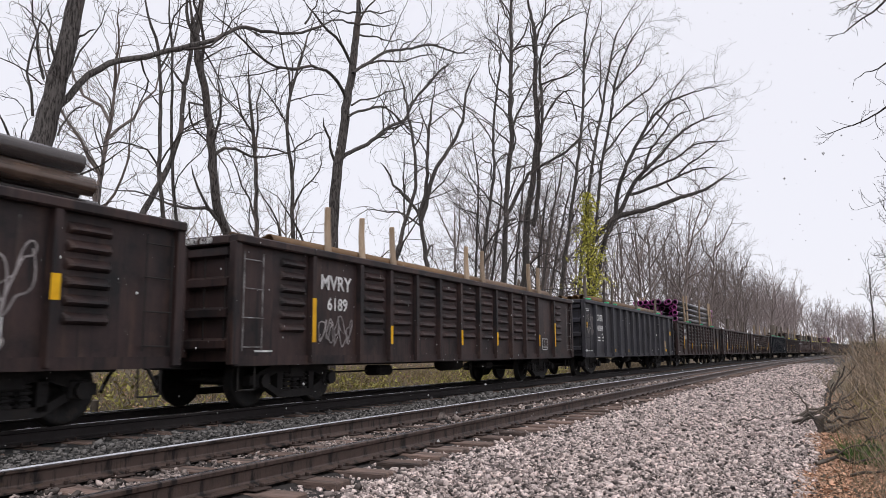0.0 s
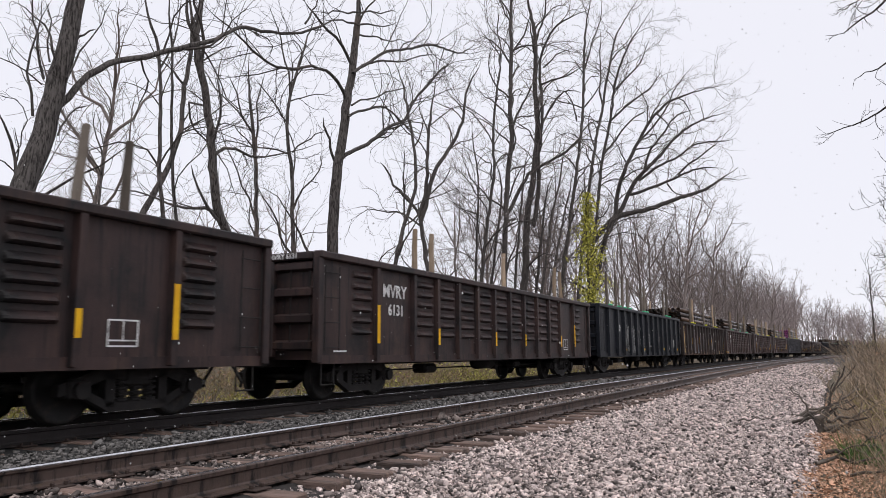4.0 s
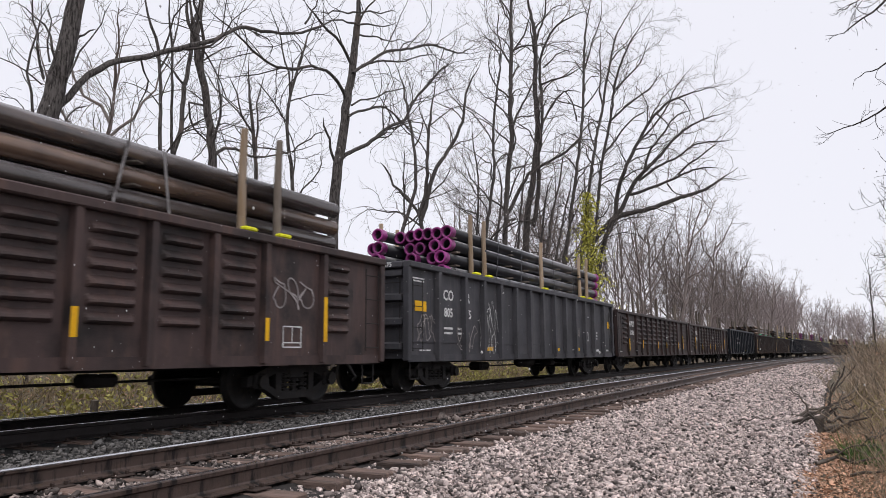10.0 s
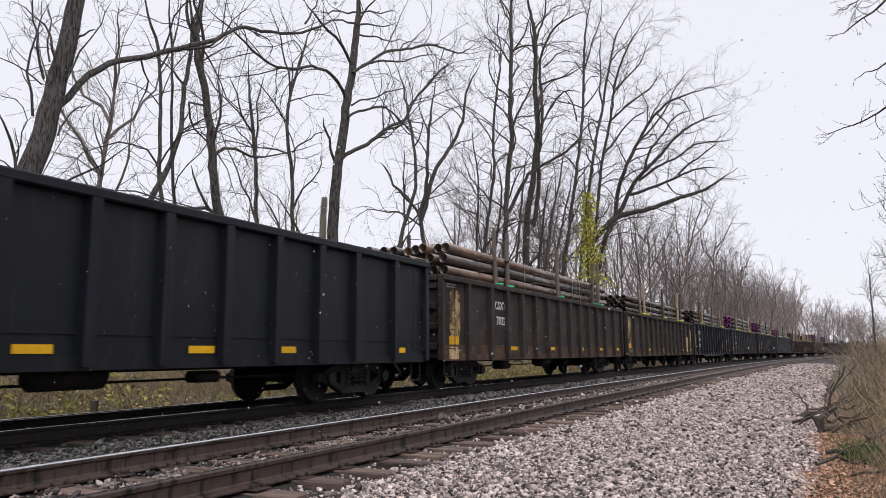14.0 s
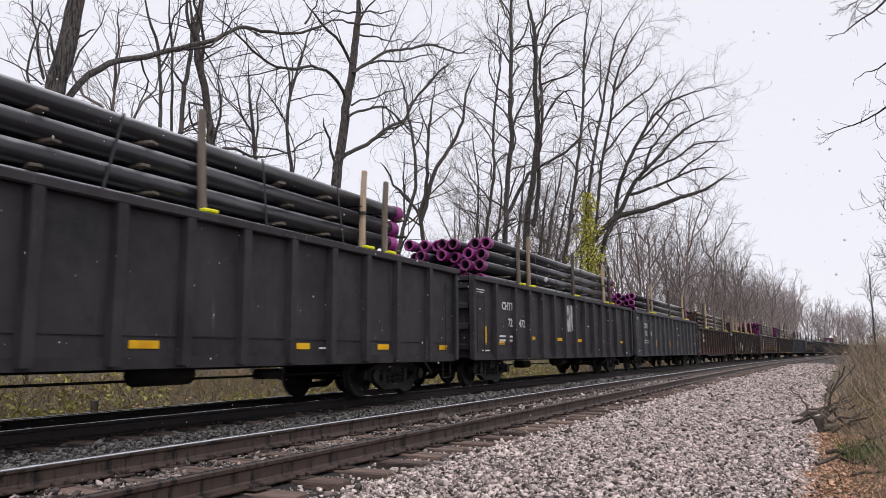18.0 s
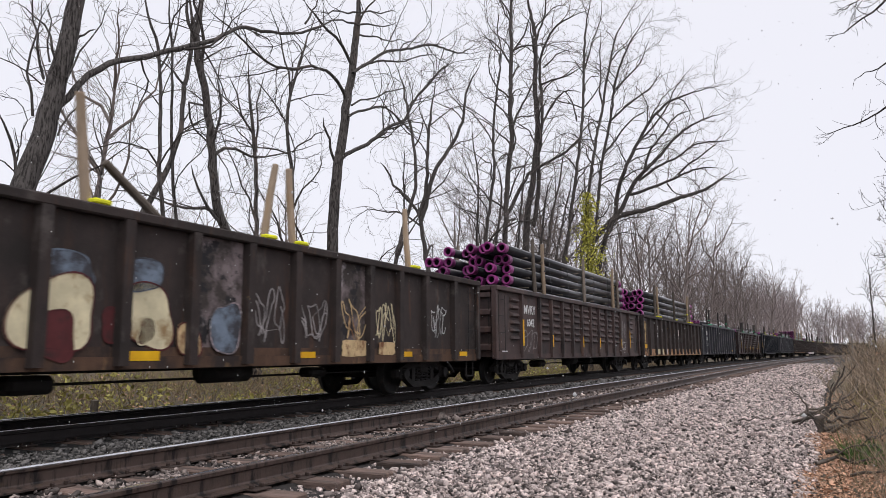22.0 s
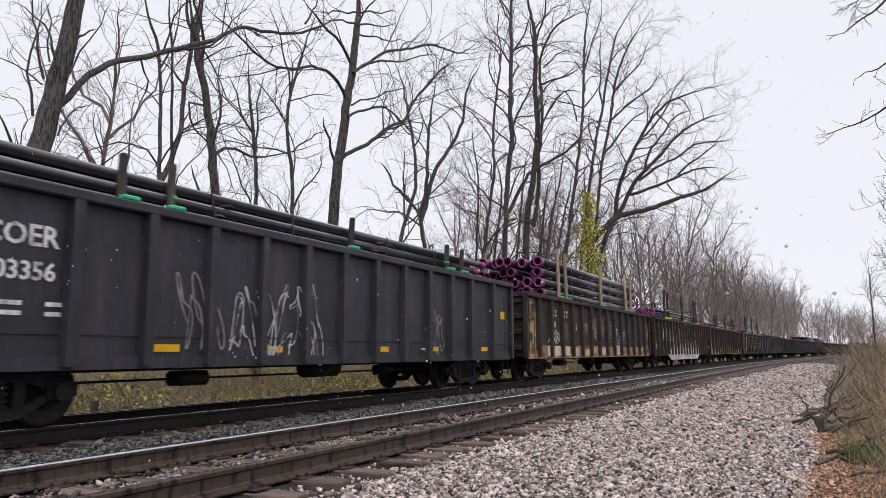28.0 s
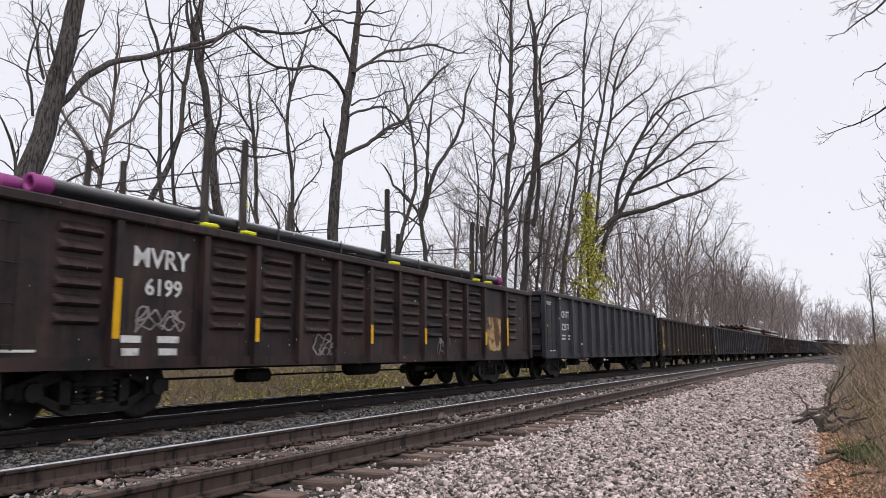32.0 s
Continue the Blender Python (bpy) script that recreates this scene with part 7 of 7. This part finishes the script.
    rib_car(20, PALE_GREY, "grey " + RIBBED + "black pipes", [("CHTT", 0.3, -6.0, 2.02), ("722", 0.3, -5.95, 1.66), ("579", 0.3, -5.0, 1.66)], [(-7.95, 1.4, 0.1, 0.9), (-3.75, 1.3, 0.09, 0.36), (-0.4, 1.3, 0.09, 0.36), (1.8, 1.3, 0.09, 0.36), (5.0, 1.3, 0.09, 0.36)], 11, stencils=[*WEIGHTS, *SMALL], end_text="CHTT 722579")
    black_pipes(20, 3.62, 3, foot=YELLOWB, y0=-7.2, y1=6.6, r=0.13)
    rib_car(21, MAROON, "rusty bulkhead-ended " + RIBBED + "brown pipes", [("CS XT", 0.3, -5.7, 1.9), ("482411", 0.3, -5.7, 1.55)], FLAT[1:], 14, 2.5, fish=0.57, bulkhead=True, stencils=SMALL, flakes=[(211, -7.3, 1.4, 0.5, 0.25, FLAKY)], sprays=[(212, -7.0, 2.0, 0.9, 0.5, CHALK)], band=RED_BAND, band_top=1.18)
    rust_pipes(21, 3.6, 4, 2.5, y0=-6.7, y1=6.9, foot=YELLOWB, r=0.12)
    rib_car(22, RUST, "dark rusty gondola with painted-over sides, loaded with leaning timbers", [("BO", 0.28, -6.35, 1.95), ("356", 0.24, -6.4, 1.6), ("546", 0.24, -5.35, 1.6)], [(-7.45, 1.15, 0.5, 0.19), (-1.85, 0.84, 0.5, 0.12), (1.42, 0.84, 0.45, 0.1), (4.6, 0.84, 0.45, 0.1), (7.3, 0.84, 0.4, 0.1)], 13, 2.6, panels={i: SPRAY_MIX for i in (6, 9)}, sprays=[(221, -7.4, 1.95, 1.1, 0.35, SPRAY_WHITE), (226, 0.5, 1.45, 0.7, 0.75, CHALK), (230, 1.6, 1.4, 0.8, 0.6, CHALK), (227, 2.8, 1.45, 0.8, 0.7, TAN), (228, 3.9, 1.45, 0.7, 0.7, CREAM), (229, 6.1, 1.55, 0.7, 0.6, SPRAY_WHITE)], bubbles=[(-3.3, -2.5, 1.6, 2.05, SPRAY_BLUE, SPRAY_BLUE), (-2.2, -1.5, 1.6, 2.08, SPRAY_BLUE, SPRAY_BLUE), (-5.9, -4.9, 0.8, 1.7, SPRAY_BLUE, SPRAY_WHITE), (-4.75, -3.75, 0.78, 1.82, CREAM, SPRAY_MAROON), (-3.62, -2.45, 0.76, 1.84, CREAM, SPRAY_MAROON), (-2.2, -1.3, 0.87, 1.8, CREAM, SPRAY_MAROON), (-1.35, -0.85, 0.78, 1.3, TAN, SPRAY_MAROON), (-3.3, -2.75, 0.76, 1.38, SPRAY_MAROON, SPRAY_MAROON), (-2.45, -2.0, 0.95, 1.45, SPRAY_MAROON, SPRAY_MAROON), (-1.95, -1.6, 0.95, 1.35, SPRAY_MAROON, CREAM), (-0.75, -0.1, 0.78, 1.65, SPRAY_BLUE, SPRAY_PINK)], flakes=[(231, -2.95, 1.6, 0.85, 0.26, SPRAY_BLACK), (233, 2.8, 0.95, 0.8, 0.3, TAN), (234, 3.9, 0.95, 0.6, 0.25, TAN)], stencils=[(-2.95, 1.62, 0.5, 0.05)], band=RUSTY_BAND, band_top=0.95)
    bare(22, 2.6, 3.9, (-7.9, -7.5, -5.6, -5.2, -2.6, 0.4, 1.2, 5.0), FRESH, YELLOWB, 16)
    part("stake", cached(("stake", 1.7), lambda: stake_mesh(1.7, 0.15), STAKE), None, LOADS[22][0], "grey log leaning far over", at=pose(1.2, -0.9, 2.3, 58, 0, 0))
    ridge_car(23, "6047", RIDGED + "black pipes", TALL, [(231, -5.5, 1.2, 1.1, 0.6), (232, 5.5, 1.7, 0.6, 0.9)], mat=DUSTY)
    black_pipes(23, 3.95, 5, 2.64, spacer=0.045, r=0.125, y0=-6.6, y1=6.4, stake=STAKE, spacers=(-5.2, -3.9, -2.0, -0.2, 1.6, 3.4, 5.0))
    rib_car(24, RUST, "rusty yellow-ended " + RIBBED + "black pipes", [("CS XT", 0.28, -5.1, 2.0), ("70 65", 0.28, -5.1, 1.62)], [(-7.45, 1.15, 0.5, 0.19), (-4.1, 1.09, 0.48, 0.12), (-0.82, 1.08, 0.5, 0.1), (2.35, 1.05, 0.44, 0.1), (4.8, 1.05, 0.4, 0.1), (7.3, 1.05, 0.36, 0.1)], 12, 2.64, flakes=[(240, -7.55, 1.6, 0.7, 1.5, FLAKY), (241, -3.95, 0.87, 0.8, 0.28, CREAM), (242, -4.8, 0.88, 0.8, 0.26, CREAM), (243, -2.9, 0.87, 0.64, 0.28, PINK_PLATE), (244, -1.62, 2.05, 0.5, 0.22, RUSTY_BAND), (245, -0.6, 2.03, 0.48, 0.2, RUSTY_BAND), (248, 0.7, 1.95, 0.2, 0.4, PINK_PLATE)], sprays=[(246, -0.7, 1.68, 0.65, 0.3, SPRAY_WHITE), (247, 0.5, 1.35, 0.7, 0.8, CHALK), (249, -3.95, 2.05, 0.7, 0.2, CHALK), (250, -4.05, 1.65, 0.4, 0.3, SPRAY_WHITE)], stencils=SMALL, band=TAN_BAND, band_top=1.02)
    black_pipes(24, 3.9, 4, 2.64, foot=YELLOWB, y0=-7.1, y1=6.3)
    rib_car(25, GREY, "grey " + RIBBED + "thin pipes", [("COER", 0.34, -6.05, 2.06), ("803769", 0.29, -6.05, 1.68)], [(-7.85, 1.86, 0.5, 0.22), (-4.16, 0.94, 0.5, 0.1), (-2.0, 0.93, 0.46, 0.1), (1.05, 0.94, 0.46, 0.1), (3.5, 0.95, 0.44, 0.1), (6.3, 0.95, 0.4, 0.1), (7.55, 1.86, 0.32, 0.2)], 11, stencils=[*WEIGHTS, *SMALL], flakes=[(251, -4.9, 1.9, 0.16, 0.2, SPRAY_WHITE)])
    black_pipes(25, 3.0, 2, y0=-7.7, y1=6.6, r=0.08, spacer=0.02, head=3.95, thin=True, foot=GREENB, spacers=(-5.0, -2.0, 1.4, 4.2))
    ridge_car(26, "6104", RIDGED + "thin pipes", [(y, z, w, h * 0.9) for y, z, w, h in TALL])
    black_pipes(26, 2.88, 2, 2.64, y0=-7.6, y1=6.6, r=0.08, spacer=0.02, head=3.6, thin=True, foot=GREENB, spacers=(-5.0, -2.0, 1.4, 4.2))
    rib_car(27, NAVY, "clean black " + RIBBED + "thin pipes", [("CHTT", 0.29, -5.85, 2.02), ("723100", 0.29, -5.9, 1.6), ("2 HIGH HF COMP SHOES", 0.08, 7.35, 1.0)], [(-7.35, 1.68, 0.1, 0.75), (-1.4, 1.35, 0.1, 0.36), (4.55, 1.35, 0.1, 0.42), (7.25, 1.68, 0.1, 0.75)], 10, 2.78, fish=0.57, stencils=[(6.45, 1.86, 0.12, 0.05), (6.7, 1.86, 0.14, 0.05), (6.45, 1.76, 0.12, 0.05), (6.7, 1.76, 0.14, 0.05), (6.45, 1.66, 0.12, 0.05), (6.7, 1.66, 0.14, 0.05), (5.3, 1.05, 0.26, 0.09), (3.9, 0.95, 0.6, 0.03), ])
    black_pipes(27, 2.98, 2, y0=-7.4, y1=6.3, r=0.08, spacer=0.02, head=3.65, thin=True, foot=YELLOWB, spacers=(-4.6, -1.0, 2.4, 5.2))
    rib_car(28, GREY, "grey " + RIBBED + "thin pipes", [("COER", 0.34, -6.05, 2.06), ("803356", 0.29, -6.05, 1.68)], [(-7.85, 1.86, 0.5, 0.22), (-4.16, 0.94, 0.5, 0.1), (-2.0, 0.93, 0.46, 0.1), (1.05, 0.94, 0.46, 0.1), (3.5, 0.95, 0.44, 0.1), (6.3, 0.95, 0.4, 0.1), (7.55, 1.86, 0.32, 0.2)], 11, stencils=[*WEIGHTS, *SMALL], sprays=[(281, -3.4, 1.45, 0.9, 0.9, CHALK), (282, -2.2, 1.35, 1.28, 1.1, SPRAY_WHITE), (283, -1.2, 1.35, 1.28, 1.2, SPRAY_WHITE), (284, 3.6, 1.3, 0.9, 0.9, CHALK)], end_text="COER 803356")
    black_pipes(28, 3.24, 4, y0=-7.5, y1=6.6, r=0.075, spacer=0.03, head=3.4, thin=True, foot=GREENB, spacers=(-2.8, 1.5))
    rib_car(29, RUST, "rusty yellow-patched " + RIBBED + "black pipes", [("C S", 0.3, -5.55, 2.02), ("X T", 0.3, -4.42, 2.02), ("4 8", 0.27, -5.6, 1.66), ("5 5", 0.27, -3.38, 1.64)], [(-3.46, 0.98, 0.5, 0.12), (-1.35, 0.98, 0.46, 0.11), (1.75, 0.98, 0.42, 0.1), (4.2, 0.98, 0.4, 0.1), (6.6, 0.98, 0.36, 0.1)], 15, 2.64, flakes=[(288, -7.55, 1.65, 0.6, 1.5, FLAKY), (289, 7.75, 1.6, 0.4, 1.2, FLAKY), (291, -5.65, 0.91, 1.3, 0.33, CREAM), (292, -4.5, 0.91, 0.84, 0.31, CREAM), (293, -3.43, 0.87, 0.72, 0.26, PINK_PLATE), (294, -2.2, 0.86, 0.8, 0.24, TAN), (295, 0.1, 0.9, 0.5, 0.28, PINK_PLATE), (296, 2.2, 0.95, 0.7, 0.4, PINK_PLATE)], sprays=[(297, -5.62, 1.37, 1.05, 0.36, SPRAY_WHITE), (298, -4.5, 1.6, 0.7, 0.55, CHALK), (290, -2.2, 1.7, 0.6, 0.4, CHALK), (299, -1.15, 1.75, 0.7, 0.75, CHALK), (300, -0.05, 1.8, 0.6, 0.65, SPRAY_WHITE), (303, 1.0, 1.75, 0.7, 0.8, CHALK), (304, 2.2, 1.5, 0.8, 0.6, SPRAY_WHITE), (309, 3.4, 1.5, 0.7, 0.6, SPRAY_PINK)], stencils=SMALL, band=TAN_BAND, band_top=1.08)
    black_pipes(29, 3.9, 4, 2.64, foot=GREENB, y0=-6.1, y1=6.4, stake=FRESH)
    rib_car(30, RUST, "dark fish-bellied gondola with white-sprayed sides, loaded with thin pipes", [("CS", 0.36, -6.03, 1.86), ("48", 0.36, -6.03, 1.53)], [(-7.7, 1.15, 0.5, 0.22), (-4.5, 1.25, 0.55, 0.11), (0.6, 1.22, 0.36, 0.1), (3.6, 1.0, 0.4, 0.1), (6.2, 1.0, 0.4, 0.1)], 19, 2.64, fish=0.44, panels={i: SPRAY_FULL for i in range(5, 16)}, sprays=[(301, -6.1, 0.98, 0.7, 0.2, SPRAY_WHITE), (302, -7.4, 1.2, 0.8, 0.4, SPRAY_WHITE)] + [(320 + i, -3.4 + 0.858 * i, 1.55 + 0.1 * (i % 3), 0.62, 0.9, SPRAY_BLACK if i % 2 else SPRAY_WHITE) for i in range(11)], bubbles=[(-3.3 + 0.858 * i, -2.66 + 0.858 * i, 0.8 + 0.1 * (i % 2), 1.5 + 0.12 * (i % 3), PINK_PLATE if i % 3 else SPRAY_WHITE, SPRAY_BLACK if i % 2 else SPRAY_WHITE) for i in range(10)], flakes=[(305, -6.03, 1.8, 0.66, 0.66, SPRAY_WHITE), (306, -5.18, 1.78, 0.66, 0.66, SPRAY_PINK), (307, -4.32, 1.75, 0.66, 0.72, SPRAY_WHITE), (308, -5.15, 1.2, 0.5, 0.2, SPRAY_MAUVE)])
    black_pipes(30, 3.12, 4, 2.64, y0=-6.9, y1=6.8, r=0.065, spacer=0.02, head=4.15, thin=True, foot=YELLOWB, spacers=(-2.8, 1.5))
    rib_car(31, RUST, "rusty orange-ended " + RIBBED + "thin pipes", [("CS", 0.43, -6.32, 1.95), ("XT", 0.38, -5.02, 1.96), ("481", 0.39, -6.27, 1.47), ("753", 0.38, -5.02, 1.45)], [(-5.04, 1.06, 0.47, 0.12), (-1.04, 0.97, 0.4, 0.1), (1.38, 0.98, 0.4, 0.1), (4.2, 0.98, 0.4, 0.1), (7.0, 0.98, 0.36, 0.1)], 12, 2.64, flakes=[(333, -7.6, 1.25, 0.5, 0.8, FLAKY), (332, 7.4, 1.5, 0.4, 1.1, FLAKY)], stencils=SMALL, band=TAN_BAND, band_top=1.12)
    black_pipes(31, 2.92, 2, 2.64, y0=-7.6, y1=6.2, r=0.07, spacer=0.02, head=3.6, thin=True, foot=YELLOWB, spacers=(-4.6, -1.0, 2.4, 5.2))
    ridge_car(32, "6199", RIDGED + "thin pipes", TALL, [(341, -5.5, 1.3, 0.8, 0.3), (342, -1.9, 1.0, 0.7, 0.4), (343, 2.6, 1.0, 0.6, 0.4)], stencils=[(-5.95, 1.05, 0.3, 0.09), (-5.35, 1.05, 0.36, 0.09), (-5.95, 0.89, 0.26, 0.09), (-5.35, 0.89, 0.3, 0.09)], flakes=[(345, 5.5, 1.35, 1.0, 0.9, FLAKY)])
    black_pipes(32, 2.94, 2, 2.64, y0=-7.1, y1=6.6, r=0.1, spacer=0.02, head=4.2, thin=True, foot=YELLOWB, spacers=(-4.6, -1.0, 2.4, 5.2))
    rib_car(33, GREY, "grey " + RIBBED + "nothing visible", [("CHTT", 0.3, -6.0, 2.02), ("22377", 0.3, -6.0, 1.6)], [(-7.85, 1.7, 0.3, 0.1)], 11, stencils=[*WEIGHTS, *SMALL], end_text="22377")
    rib_car(34, RUST, "rusty " + RIBBED + "a few stakes", [], FLAT, 13, 2.64, flakes=[(352, -7.6, 1.6, 0.5, 1.3, FLAKY), (351, -6.6, 1.6, 0.5, 1.0, SPRAY_WHITE)])
    bare(34, 2.64, 3.1)
    far = [(BLACK, "faded black ", None), (BLACK, "faded black ", "rust"), (RUST, "reddish rusty ", "rust"), (BROWN, "brown ", "bare"), (BLACK, "faded black ", "bare"), (GREY, "grey ", None)]
    for k in range(35, 51):
        m, word, what = far[(k - 35) % 6]
        rib_car(k, m, word + "open gondola with upright ribs, far down the train", [], FLAT if k < 39 else (), 12, 2.7, plain=k >= 37)
        if what == "rust":
            LOADS[k] = [pipe_load(k, PIPE_RUST, 0.16, 2, 6, 0.05, -7, 6.8, 3.4, 2.7, label="stack of rusty pipes far down the train")]
        elif what == "bare":
            bare(k, 2.7, 3.4, (-4.5, 0.5, 4.8))


consist()
build_track(NEAR_TRACK, "near railway track with rusty rails on worn wooden ties", 1.0, 120, 0.6, 40)
build_track(FAR_TRACK, "far railway track under the passing train", 2.0, 60, 0.6, 12)
rock_cloud("ballast_stones", "loose pinkish-grey crushed stone beside near track", [(-3.5, -0.12, 4.2, 7.5, 13000, 0.0148, 0.0), (-3.5, -0.12, 7.5, 11, 13000, 0.0155, 0.0), (-3.45, -0.1, 11, 18, 17500, 0.0182, 0.0), (-3.4, -0.1, 18, 36, 18000, 0.023, 0.0), (-3.4, 0.0, 36, 75, 10000, 0.036, -0.01), (-6.95, -6.2, 3, 30, 3200, 0.022, 0.0), (-3.95, -3.5, 3.5, 14, 1900, 0.0165, 0.0), (-3.95, -3.45, 14, 34, 1500, 0.026, 0.0)], STONE, 1)
rock_cloud("dirty_ballast_stones", "dirty brown crushed stone between the rails", [(-6.2, -4.2, 2.5, 10, 5600, 0.0165, 0.01), (-6.2, -4.2, 10, 32, 3600, 0.034, 0.006)], STONE_MID, 3)
rock_cloud("dark_ballast_stones", "oil-darkened crushed stone between the tracks", [(-7.8, -6.5, 3, 14, 8500, 0.017, 0.0), (-7.8, -6.5, 14, 36, 3600, 0.035, 0.0), (-10.8, -7.8, 5, 18, 1500, 0.035, -0.01)], STONE_DARK, 2)
SNOWFALL = [snow(i) for i in range(4)]


# ---- what moves ----
def car_middle(k, t):
    y = 7.39 + PITCH * k - HALF - SPEED * t + SHIFT[min(k, 32)]
    return pose(FAR_TRACK + bend(y), y, 0, 0, 0, heading(y))


def motions():
    times = [0, 4, 8, 12, 16, 20, 24, 28, 32]
    for k, car in CARS.items():
        rows = [(t, car_middle(k, t)) for t in times]
        walk(car, rows)
        for load in LOADS.get(k, ()):
            walk(load, rows)
    # snow drifts down
    for i, flakes in enumerate(SNOWFALL):
        dx, dy, dz = -0.14 + 0.08 * i, -0.15 + 0.07 * i, -0.95 - 0.12 * i
        walk(flakes, [(t, pose(dx * (t - 16), dy * (t - 16), dz * t)) for t in (0, 32)])
    # every wheelset rolls alike
    rate = math.degrees(SPEED / 0.432)
    first = WHEELSETS[0]
    walk(first, [(i / FPS, pose(0, 0, 0, (rate * i / FPS) % 360, 0, 0)) for i in range(32 * FPS + 1)])
    for w in WHEELSETS[1:]:
        w.rotation_mode = "QUATERNION"
        w.animation_data_create().action = first.animation_data.action
        w.animation_data.action_slot = first.animation_data.action_slot


motions()
